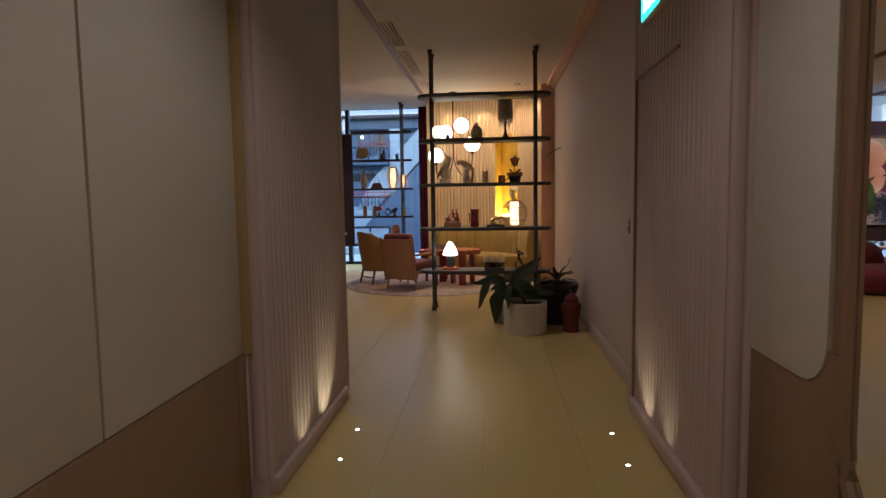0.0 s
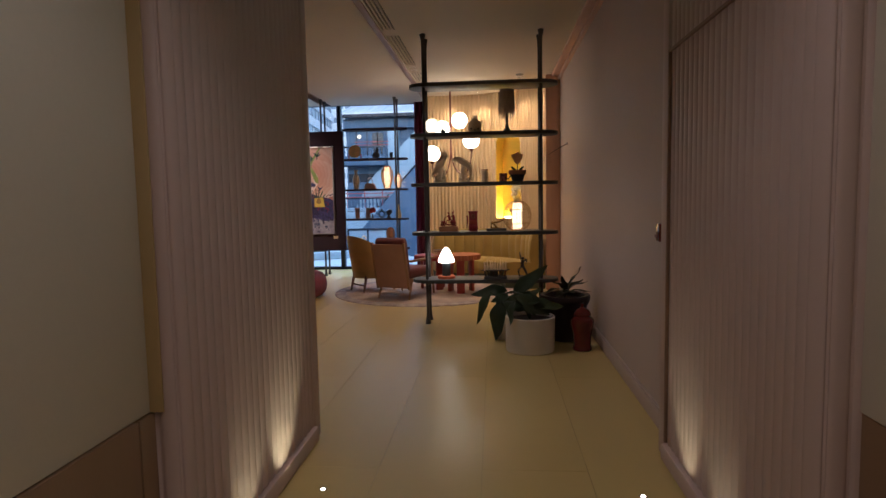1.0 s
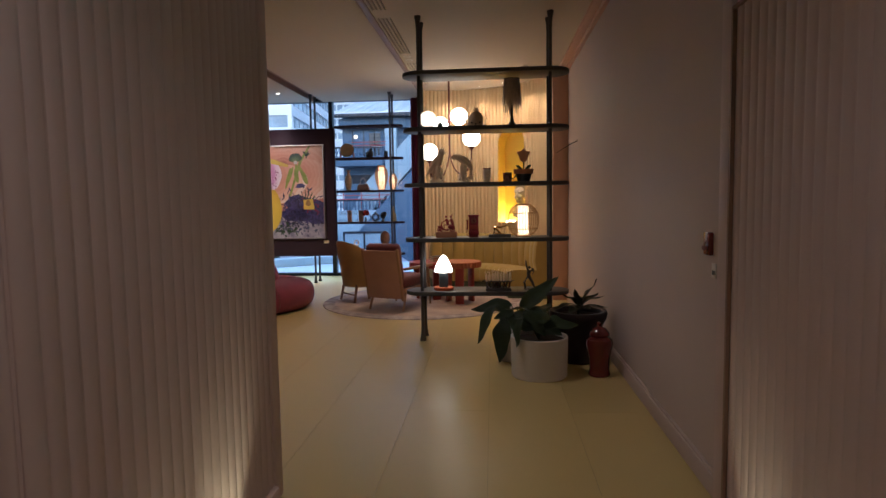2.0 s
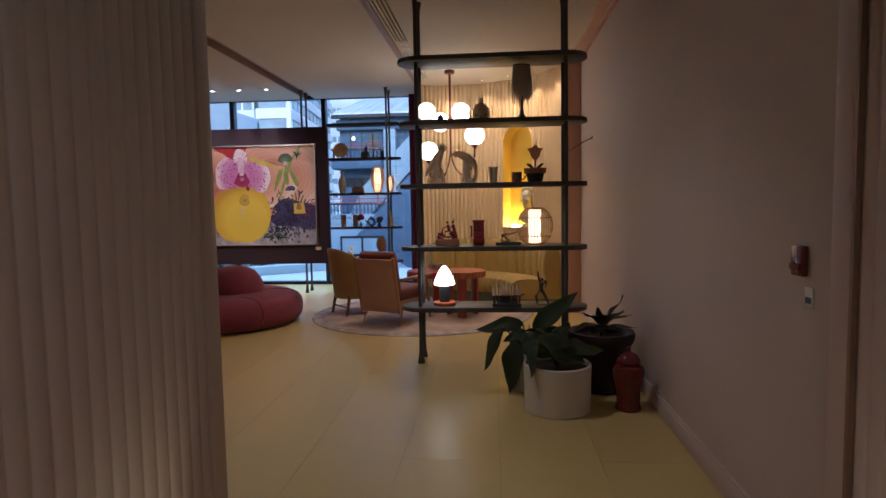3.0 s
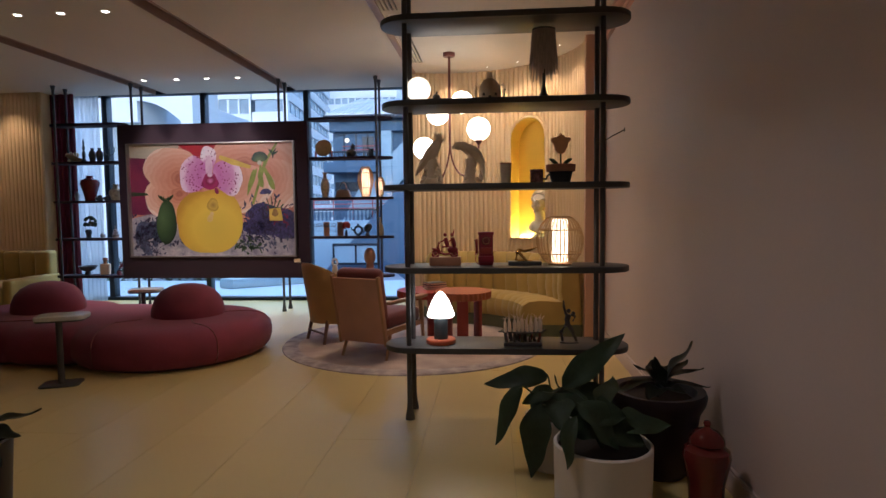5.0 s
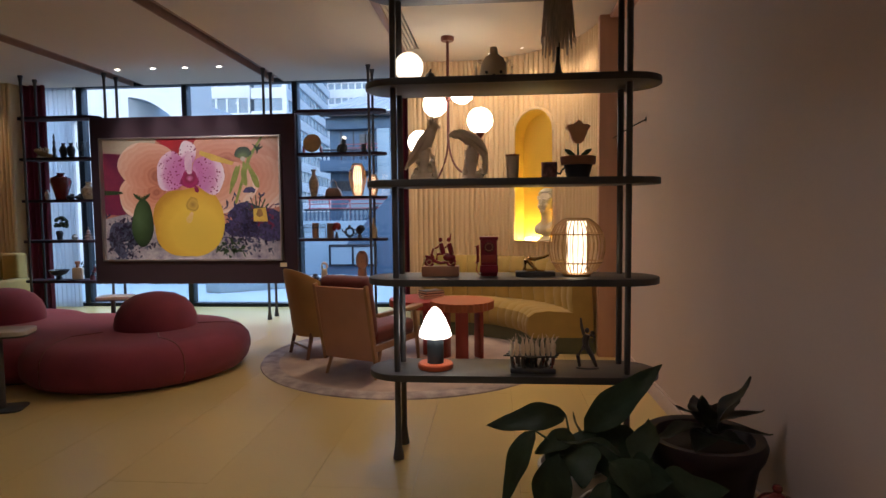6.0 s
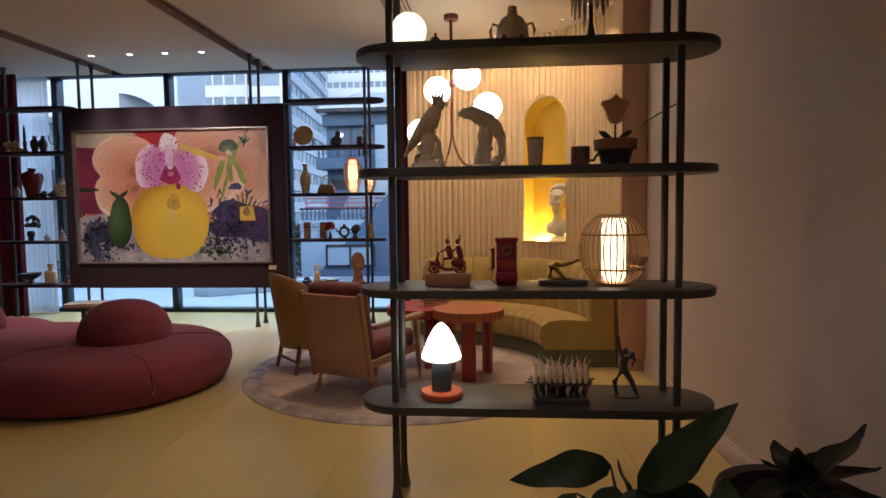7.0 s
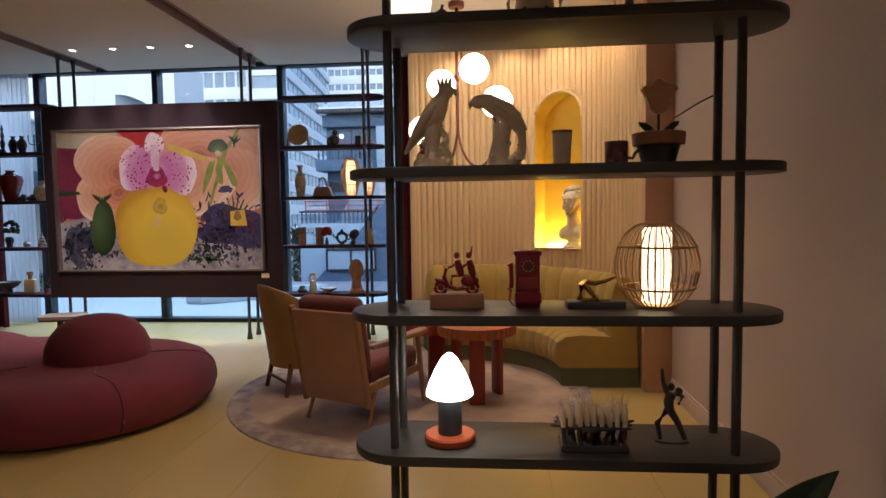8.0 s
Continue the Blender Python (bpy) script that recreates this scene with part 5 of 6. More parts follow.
for sx in (-1, 1):
    ell(bm, (sx * 0.028, -0.083, 0.375), (0.024, 0.012, 0.008), 0, sx * 8, n=8)
    ell(bm, (sx * 0.028, -0.080, 0.352), (0.013, 0.008, 0.008), n=8)
    ell(bm, (sx * 0.034, -0.068, 0.315), (0.022, 0.024, 0.024), n=10)
    ell(bm, (sx * 0.071, 0.0, 0.335), (0.010, 0.018, 0.028), n=8)
random.seed(3)
for k in range(70):
    a, e = 2.399 * k, 0.05 + 1.5 * (k / 70)
    if math.sin(a) * math.cos(e) < -0.62 and e < 0.75:
        continue
    c, r = Vector((0.076 * math.cos(a) * math.cos(e), 0.012 + 0.09 * math.sin(a) * math.cos(e), 0.372 + 0.092 * math.sin(e))), random.uniform(0.013, 0.019)
    bm = tube([c + Vector((r * math.cos(t + k), r * math.sin(t + k) * 0.8, 0.35 * r * math.sin(2 * t))) for t in [2 * math.pi * i / 7 for i in range(7)]], r * 0.55, 5, bm, True)
bm.transform(Matrix.Diagonal((1.22, 1.22, 1.22, 1)))
single("plaster_bust", "white plaster classical bust standing in a lit niche", "bust", CX + (CR + 0.10) * math.cos(A), CY + (CR + 0.10) * math.sin(A), NZ0, bm, M["plaster"], -38)
bm = curved_slab(NA0 + 1.5, NA1 - 1.5, CR + 0.20, CR + 0.235, NZ0 + 0.003, NZ0 + 0.02, 8)
tagged(part("niche_light", bm, M["glow_niche"]), "warm light strip along the niche floor", "light")

# thin wall rod
p = thing("wall_rod", "thin dark bronze rod projecting from the wall", "wall bracket", 0.962, 8.55, 2.0)
part("rod", tube([(0, 0, 0), (-0.10, 0.02, -0.05), (-0.23, 0.05, -0.13)], [0.006, 0.005, 0.003], 6), M["black"], p)
part("plate", lathe([(0, 0), (0.02, 0), (0.02, 0.004), (0, 0.004)], 12), M["black"], p, at=pose(0, 0, 0, 0, -90, 0))

# fire call point and notice on the side wall
p = thing("fire_call_point", "dark red fire alarm call point on the wall", "alarm", 0.964, 4.24, 1.125)
part("box_case", box(-0.022, -0.038, -0.052, 0, 0.038, 0.052, 0.006), M["urn"], p)
part("glass_panel", box(-0.031, -0.03, -0.03, -0.027, 0.03, -0.01, 0.001), M["burgundy"], p)
p = thing("wall_tag", "small white tag hanging below the alarm", "label", 0.964, 4.19, 1.01)
part("tag_card", box(-0.004, -0.026, -0.035, 0, 0.026, 0.03, 0.001), M["white"], p)
part("print_bar", box(-0.005, -0.018, -0.022, -0.004, 0.018, -0.002), M["lamp_grey"], p)
p = thing("smoke_detector", "round white smoke detector on the ceiling", "detector", 0.40, 9.3, CEIL2)
part("detector_body", lathe([(0, 0), (0.05, 0), (0.05, -0.02), (0.035, -0.035), (0, -0.038)], 24), M["white"], p)
part("detector_eye", lathe([(0, -0.038), (0.012, -0.038), (0.010, -0.046), (0, -0.048)], 12), M["black"], p)
for x, y in ((-0.82, 3.40), (-0.82, 3.0), (0.655, 3.40), (0.655, 3.0)):
    x += 0.035 if x < 0 else 0.015
    p = thing("floor_uplight", "small recessed floor uplight, lit", "floor light", x, y, 0, group="floor uplights")
    part("bezel", lathe([(0.010, 0.001), (0.017, 0.003), (0.019, 0.001), (0.017, 0.0), (0.010, 0.0)], 16), M["black"], p)
    part("lens", lathe([(0, 0.0), (0.0098, 0.0), (0.0098, 0.002), (0, 0.002)], 12), M["glow_down"], p)


# ---- ornaments on the window shelving ----
RT = [0.486, 1.006, 1.526, 2.061]
RY = AY + 0.15


def bx(px):
    """Place along the window-side bay, from 0 at its left end."""
    return -2.565 + px * 0.00603


def vase(name, label, x, z, h, r, mat, prof=None, category="vase"):
    prof = prof or [(0, 0), (0.55, 0), (0.6, 0.02), (0.75, 0.2), (1.0, 0.5), (0.8, 0.72), (0.4, 0.84), (0.38, 0.92), (0.55, 1.0), (0.45, 1.0), (0, 0.98)]
    bm = lathe([(r * a, h * b) for a, b in prof], 22)
    return single(name, label, category, x, RY, z, bm, mat)


M["ochre"] = material("ochre_glaze", (0.46, 0.31, 0.13), 0.4, var=0.2, scale=12)
M["ochre_print"] = material("ochre_patterned_glaze", (0.52, 0.40, 0.24), 0.35, scale=26, colour2=(0.16, 0.10, 0.06))
p = thing("display_plate", "ochre plate standing in a red easel", "plate", bx(26), RY, RT[3])
part("plate_disc", lathe([(0, 0), (0.075, 0.0), (0.112, 0.014), (0.115, 0.018), (0.108, 0.018), (0.072, 0.008), (0, 0.008)], 32), M["ochre"], p, at=pose(0, 0.02, 0.125, 80))
for s in (-1, 1):
    part("easel_leg", box(s * 0.11 - 0.006, -0.02, 0, s * 0.11 + 0.006, 0.06, 0.09, 0.002), M["red"], p)
bm = ell(None, (0, 0, 0.06), (0.055, 0.045, 0.06))
ell(bm, (0.01, 0, 0.135), (0.032, 0.03, 0.035))
ell(bm, (-0.05, 0, 0.05), (0.03, 0.04, 0.05))
ell(bm, (0.0, 0, 0.172), (0.01, 0.01, 0.014), n=8)
single("owl_figurine", "dark painted owl figurine on a shelf", "figurine", bx(91), RY, RT[3], bm, M["black"])
vase("beaker", "small dark beaker on a shelf", bx(134), RT[3], 0.10, 0.03, M["lamp_grey"], [(0, 0), (0.8, 0), (1, 0.1), (1, 1), (0.85, 1), (0.8, 0.1), (0, 0.1)], "cup")
vase("vase", "tall narrow ochre patterned ceramic vase", bx(28), RT[2], 0.335, 0.062, M["ochre_print"], [(0, 0), (0.6, 0), (0.62, 0.03), (0.95, 0.35), (1.0, 0.5), (0.75, 0.68), (0.38, 0.78), (0.34, 0.9), (0.62, 1.0), (0.5, 1.0), (0, 0.98)])
p = thing("handbag_ornament", "bronze ceramic handbag ornament with a loop handle", "ornament", bx(69), RY, RT[2])
part("bag", prism([(-0.11, 0), (0.11, 0), (0.085, 0.085), (0.06, 0.105), (-0.06, 0.105), (-0.085, 0.085)], -0.035, 0.035, 0.012, m=STAND), M["bronze"], p)
part("handle", tube([(-0.05, 0, 0.10), (-0.035, 0, 0.18), (0.0, 0, 0.205), (0.03, 0, 0.18), (0.05, 0, 0.10)], 0.008, 8), M["bronze"], p)
for px, h, mat_in in ((120, 0.395, "glow_lantern_far"), (150, 0.26, "glow_lantern_far")):
    p = thing("lantern_lamp", "slender cane-ribbed lantern lamp glowing amber", "lamp", bx(px), RY + (0.0 if px == 120 else 0.06), RT[2])
    pr = [(0.05, 0.0), (0.085, 0.3), (0.105, 0.55), (0.10, 0.75), (0.07, 0.92), (0.055, 1.0)]
    k = h / 0.395
    cage(p, [(r * k, z * h) for r, z in pr], 26, M["cane"], 0.0042)
    for r, z in ((0.05, 0.0), (0.085, 0.3), (0.095, 0.8), (0.055, 1.0)):
        part("hoop", tube([(r * k * math.cos(a), r * k * math.sin(a), z * h + 0.003) for a in [2 * math.pi * i / 24 for i in range(24)]], 0.004, 5, closed=True), M["cane"], p)
    part("paper_tube", lathe([(0, 0.006), (0.045 * k, 0.006), (0.055 * k, h * 0.5), (0.045 * k, h * 0.95), (0, h * 0.95)], 20), M[mat_in], p, "glowing paper tube")
for k in range(6):
    bm = tube([(0.020 * math.cos(a), 0, 0.020 * math.sin(a)) for a in [2 * math.pi * i / 16 for i in range(16)]], 0.004, 6, closed=True)
    single("hanging_ring", "small dark ring in a row of linked rings", "ring", bx(6) + 0.052 * k, RY - 0.05, RT[1] + 0.15 + 0.006 * (k % 2), bm, M["black"], group="linked rings")
single("ring_bar", "thin bar that carries a row of rings", "stand", bx(6) + 0.13, RY - 0.05, RT[1], tube([(-0.15, 0, 0), (-0.15, 0, 0.13), (0.15, 0, 0.13), (0.15, 0, 0.0)], 0.004, 6), M["black"])
vase("painted_cup", "tall red and black painted cup", bx(29), RT[1], 0.19, 0.042, M["clay"], [(0, 0), (0.9, 0), (0.95, 0.5), (1, 1), (0.85, 1), (0.8, 0.1), (0, 0.1)], "cup")
single("ceramic_block", "tall brown rectangular ceramic block", "ornament", bx(61), RY, RT[1], box(-0.04, -0.03, 0, 0.04, 0.03, 0.19, 0.006), M["bronze"])
p = thing("red_lobed_ornament", "red lobed ornament on a short black foot", "ornament", bx(75), RY - 0.03, RT[1])
part("foot", lathe([(0, 0), (0.022, 0), (0.018, 0.04), (0.008, 0.08), (0, 0.08)], 14), M["black"], p)
bm = ell(None, (-0.018, 0, 0.145), (0.036, 0.026, 0.055), 0, 20)
ell(bm, (0.022, 0, 0.15), (0.036, 0.026, 0.05), 0, -20)
part("lobes", bm, M["alarm_red"], p)
p = thing("ring_teapot", "dark ring-shaped teapot with spout and handle", "teapot", bx(101), RY, RT[1])
part("ring_body", tube([(0.052 * math.cos(a), 0, 0.075 + 0.052 * math.sin(a)) for a in [2 * math.pi * i / 20 for i in range(20)]], 0.016, 8, closed=True), M["lamp_grey"], p)
part("foot", lathe([(0, 0), (0.03, 0), (0.02, 0.02), (0, 0.02)], 14), M["lamp_grey"], p)
part("spout", tube([(-0.055, 0, 0.07), (-0.085, 0, 0.085), (-0.098, 0, 0.12)], [0.012, 0.009, 0.006], 8), M["lamp_grey"], p)
part("handle", tube([(0.055, 0, 0.11), (0.085, 0, 0.10), (0.085, 0, 0.06), (0.06, 0, 0.045)], 0.007, 8), M["lamp_grey"], p)
part("lid", ball((0, 0, 0.148), 0.018, 12), M["lamp_grey"], p)
bm = lathe([(0, 0), (0.035, 0), (0.03, 0.02), (0.016, 0.05), (0, 0.06)], 14)
ell(bm, (0, 0, 0.10), (0.045, 0.04, 0.055))
ell(bm, (0.02, 0, 0.12), (0.045, 0.04, 0.045))
single("bust_ornament", "small black head-shaped ornament", "ornament", bx(122), RY, RT[1], bm, M["black"])
vase("bottle", "ochre bottle with a slim dark neck", bx(151), RT[1], 0.25, 0.05, M["ochre"], [(0, 0), (0.9, 0), (1, 0.08), (0.9, 0.45), (0.5, 0.62), (0.22, 0.7), (0.2, 0.98), (0, 1)], "bottle")
vase("inkwell", "small black glazed inkwell", bx(26), RT[0], 0.075, 0.055, M["black"], [(0, 0), (0.9, 0), (1, 0.4), (0.6, 0.65), (0.5, 1), (0, 1)], "pot")
bm = lathe([(0, 0), (0.04, 0), (0.045, 0.02), (0.035, 0.10), (0.03, 0.13), (0, 0.14)], 16)
tube([(0.035 * math.cos(a), 0, 0.165 + 0.042 * math.sin(a)) for a in [2 * math.pi * i / 18 for i in range(18)]], 0.014, 8, bm, True)
single("ring_sculpture", "ivory abstract sculpture with an open ring", "sculpture", bx(46), RY, RT[0], bm, M["ivory"])
vase("bowl", "wide shallow white bowl on a dark foot", bx(75), RT[0], 0.055, 0.10, M["marble"], [(0, 0), (0.4, 0), (0.4, 0.3), (0.7, 0.5), (1, 1), (0.94, 1), (0.6, 0.55), (0, 0.45)], "bowl")
bm = lathe([(0, 0), (0.08, 0), (0.085, 0.02), (0.06, 0.05), (0, 0.06)], 18)
tube([(0, 0, 0.04), (0, 0, 0.16)], [0.06, 0.045], 14, bm)
ell(bm, (0, 0, 0.245), (0.08, 0.088, 0.118), n=18)
ell(bm, (0, -0.09, 0.23), (0.014, 0.016, 0.026), n=8)
single("head_sculpture", "terracotta smooth head sculpture on a round foot", "sculpture", bx(126), RY, RT[0], bm, M["clay"])


def lx(px):
    """Place along the far bay of the window shelving."""
    return -6.196 + (px - 10) * 0.00743


bm = ell(None, (0, 0, 0.06), (0.10, 0.03, 0.04), 0, 15)
ell(bm, (-0.08, 0, 0.10), (0.04, 0.025, 0.03))
ell(bm, (0.09, 0, 0.03), (0.05, 0.02, 0.03))
for k in range(5):
    ell(bm, (-0.07 + 0.035 * k, 0, 0.10 + 0.02 * (k % 2)), (0.015, 0.015, 0.03), n=8)
    ell(bm, (-0.07 + 0.04 * k, 0, 0.02), (0.015, 0.02, 0.022), n=8)
single("dragon_ornament", "ochre coiled dragon ornament on a shelf", "ornament", lx(42), RY, RT[3], bm, M["ochre"])
vase("spire_figurine", "tall thin black spire figurine", lx(63), RT[3], 0.32, 0.035, M["black"], [(0, 0), (1, 0), (0.9, 0.08), (0.5, 0.15), (0.7, 0.35), (0.35, 0.5), (0.55, 0.62), (0.3, 0.75), (0.4, 0.85), (0.1, 1), (0, 1)], "figurine")
for px in (80, 94):
    vase("vase", "black glazed shouldered vase", lx(px), RT[3], 0.19, 0.05, M["black"])
p = thing("candelabrum", "black three-branched candelabrum on a shelf", "candle holder", lx(114), RY, RT[3])
part("stand", lathe([(0, 0), (0.035, 0), (0.03, 0.01), (0.008, 0.02), (0.007, 0.19), (0.016, 0.2), (0, 0.205)], 12), M["black"], p)
for s in (-1, 1):
    part("arm", tube([(0, 0, 0.09), (s * 0.05, 0, 0.10), (s * 0.07, 0, 0.14), (s * 0.07, 0, 0.2)], 0.006, 6), M["black"], p)
vase("small_vase", "small white vase with dark leaves painted on", lx(46), RT[2], 0.13, 0.035, M["marble"])
vase("vase", "large oxblood-red shouldered vase", lx(72), RT[2], 0.345, 0.125, M["urn"], [(0, 0), (0.5, 0), (0.52, 0.03), (0.7, 0.3), (1.0, 0.68), (0.9, 0.82), (0.4, 0.9), (0.3, 0.95), (0.42, 1.0), (0.3, 1.0), (0, 0.98)])
for px in (89, 105):
    bm = ell(None, (0, 0, 0.03), (0.055, 0.05, 0.032))
    ell(bm, (0.02, 0, 0.06), (0.03, 0.03, 0.02))
    single("black_pebble_ornament", "rough black lump ornament", "ornament", lx(px), RY, RT[2], bm, M["black"])
p = thing("jug", "ochre patterned jug with a curved handle", "jug", lx(122), RY, RT[2])
part("jug_body", lathe([(0, 0), (0.05, 0), (0.085, 0.09), (0.075, 0.14), (0.03, 0.18), (0.026, 0.21), (0.04, 0.225), (0, 0.22)], 22), M["ochre_print"], p)
part("handle", tube([(0.03, 0, 0.205), (0.07, 0, 0.20), (0.08, 0, 0.16), (0.07, 0, 0.13)], 0.008, 8), M["ochre_print"], p)
p = thing("bouquet_vase", "blue vase holding a rounded green bouquet", "vase", lx(65), RY, RT[1])
part("vase_body", lathe([(0, 0), (0.035, 0), (0.03, 0.03), (0.045, 0.09), (0.03, 0.12), (0, 0.12)], 18), M["lamp_grey"], p)
bm = bmesh.new()
random.seed(5)
for k in range(26):
    a, e = random.uniform(0, 6.28), random.uniform(-0.6, 1.5)
    bm = ell(bm, (0.075 * math.cos(a) * math.cos(e) + 0.03, 0.06 * math.sin(a) * math.cos(e), 0.21 + 0.08 * math.sin(e)), (0.026, 0.024, 0.02), 40 * k, 30 * k, 0, 7)
part("greenery", bm, M["leaf"], p)
vase("glass_pot", "small pale lidded pot", lx(93), RT[1], 0.075, 0.04, M["marble"], category="pot")
vase("pagoda_ornament", "small bronze pagoda ornament", lx(118), RT[1], 0.17, 0.05, M["bronze"], [(0, 0), (0.9, 0), (0.8, 0.15), (1.0, 0.25), (0.5, 0.35), (0.8, 0.45), (0.35, 0.55), (0.55, 0.65), (0.15, 0.75), (0.1, 1), (0, 1)], "ornament")
vase("footed_bowl", "black wide footed bowl", lx(60), RT[0], 0.13, 0.125, M["black"], [(0, 0), (0.45, 0), (0.3, 0.15), (0.25, 0.4), (0.7, 0.6), (1, 1), (0.92, 1), (0.6, 0.7), (0, 0.6)], "bowl")
p = thing("square_bottle", "amber square bottle with a stopper", "bottle", lx(95), RY, RT[0])
part("bottle_body", box(-0.07, -0.03, 0, 0.07, 0.03, 0.16, 0.02, seg=3), M["ivory"], p)
part("stopper", lathe([(0.02, 0.16), (0.02, 0.2), (0.032, 0.21), (0.032, 0.24), (0, 0.245)], 14), M["clay"], p)
# sculpted hand: a wrist and four curved fingers
bm = tube([(0.0, 0, 0), (0.0, 0, 0.06), (0.02, 0, 0.11)], [0.035, 0.025, 0.03], 10)
for k in range(4):
    tube([(0.005 + 0.012 * k, 0, 0.11), (0.02 + 0.018 * k, 0, 0.15), (0.03 + 0.03 * k, 0, 0.19 - 0.012 * k)], [0.008, 0.007, 0.004], 6, bm)
single("branching_sculpture", "dark red sculpture of an open hand", "sculpture", lx(122), RY, RT[0], bm, M["burgundy"])

# ---- the large print ----
U0, U1, V0, V1 = -5.045, -2.768, 2.258, 0.762
layer = [0]


def uv(u, v):
    return (U0 + (U1 - U0) * u, V0 + (V1 - V0) * v)


def sheet(name, outline, mat, label=""):
    """A thin printed area over an outline of (u, v)."""
    layer[0] += 1
    y = AY - 0.001 - 0.00005 * layer[0]
    pts = [uv(u, v) for u, v in outline]
    return part(name, prism(pts, -(y + 0.00003), -y, m=STAND), mat, art, label)


def oval(u, v, ru, rv, tilt=0, n=28, wob=0.0, seed=0):
    out = []
    k = (U1 - U0) / (V0 - V1)
    for i in range(n):
        a = 2 * math.pi * i / n
        w = 1 + wob * math.sin(3 * a + seed) + wob * 0.6 * math.sin(5 * a + 2 * seed)
        x, y = ru * w * math.cos(a) * k, rv * w * math.sin(a)
        c, s = math.cos(radians(tilt)), math.sin(radians(tilt))
        out.append((min(1, max(0, u + (x * c - y * s) / k)), min(1, max(0, v + x * s + y * c))))
    return out


def sheet_many(name, outlines, mat):
    """Many small printed areas of one ink in one layer."""
    layer[0] += 1
    y = AY - 0.001 - 0.00005 * layer[0]
    bm = bmesh.new()
    for outline in outlines:
        bm.faces.new([bm.verts.new((U0 + (U1 - U0) * u, y, V0 + (V1 - V0) * v)) for u, v in outline])
    return part(name, bm, mat, art)


def ink(name, a, b, scale=5, fine=40):
    return material("print_" + name, a, 0.35, scale=scale, colour2=b, bump=0, fine=fine, coat=0.25)


def petal_ink(name, u, v, ru, rv, stops, wobble=0.12, bands=0.0, freq=40.0, dots=None):
    """Ink that changes from a point (u, v) outwards, with soft rings and, on request, speckles."""
    m = bpy.data.materials.new("print_" + name)
    m.use_nodes = True
    nt = m.node_tree
    b = nt.nodes["Principled BSDF"]
    b.inputs["Roughness"].default_value, b.inputs["Coat Weight"].default_value = 0.35, 0.25
    co, mp = nt.nodes.new("ShaderNodeTexCoord"), nt.nodes.new("ShaderNodeMapping")
    cx, cz = uv(u, v)
    sx, sz = 1 / (ru * (U1 - U0)), 1 / (rv * (V0 - V1))
    mp.inputs["Location"].default_value, mp.inputs["Scale"].default_value = (-cx * sx, 0, -cz * sz), (sx, 0, sz)
    nt.links.new(co.outputs["Object"], mp.inputs[0])
    ln = nt.nodes.new("ShaderNodeVectorMath")
    ln.operation = "LENGTH"
    nt.links.new(mp.outputs[0], ln.inputs[0])
    ns = nt.nodes.new("ShaderNodeTexNoise")
    ns.inputs["Scale"].default_value, ns.inputs["Detail"].default_value = 9.0, 6
    nt.links.new(co.outputs["Object"], ns.inputs[0])
    def calc(op, a, c, d=None):
        n = nt.nodes.new("ShaderNodeMath")
        n.operation = op
        for k, val in enumerate((a, c, d)):
            if val is None:
                continue
            if isinstance(val, (int, float)):
                n.inputs[k].default_value = val
            else:
                nt.links.new(val, n.inputs[k])
        return n.outputs[0]
    centred = calc("SUBTRACT", ns.outputs[0], 0.5)
    fac = calc("MULTIPLY_ADD", centred, wobble * 2, ln.outputs["Value"])
    if bands:
        fac = calc("MULTIPLY_ADD", calc("SINE", calc("MULTIPLY", fac, freq), 0.0), bands, fac)
    ramp = nt.nodes.new("ShaderNodeValToRGB")
    el = ramp.color_ramp.elements
    el[0].position, el[0].color = stops[0][0], (*stops[0][1], 1)
    el[1].position, el[1].color = stops[-1][0], (*stops[-1][1], 1)
    for pos, col in stops[1:-1]:
        e = el.new(pos)
        e.color = (*col, 1)
    nt.links.new(fac, ramp.inputs[0])
    out = ramp.outputs[0]
    if dots:
        vo = nt.nodes.new("ShaderNodeTexVoronoi")
        vo.inputs["Scale"].default_value = 26.0
        nt.links.new(co.outputs["Object"], vo.inputs[0])
        mask = calc("LESS_THAN", vo.outputs["Distance"], 0.3)
        mask = calc("MULTIPLY", mask, calc("GREATER_THAN", ns.outputs[0], 0.47))
        mix = nt.nodes.new("ShaderNodeMix")
        mix.data_type = "RGBA"
        nt.links.new(mask, mix.inputs[0])
        nt.links.new(out, mix.inputs[6])
        mix.inputs[7].default_value = (*dots, 1)
        out = mix.outputs[2]
    nt.links.new(out, b.inputs["Base Color"])
    return m


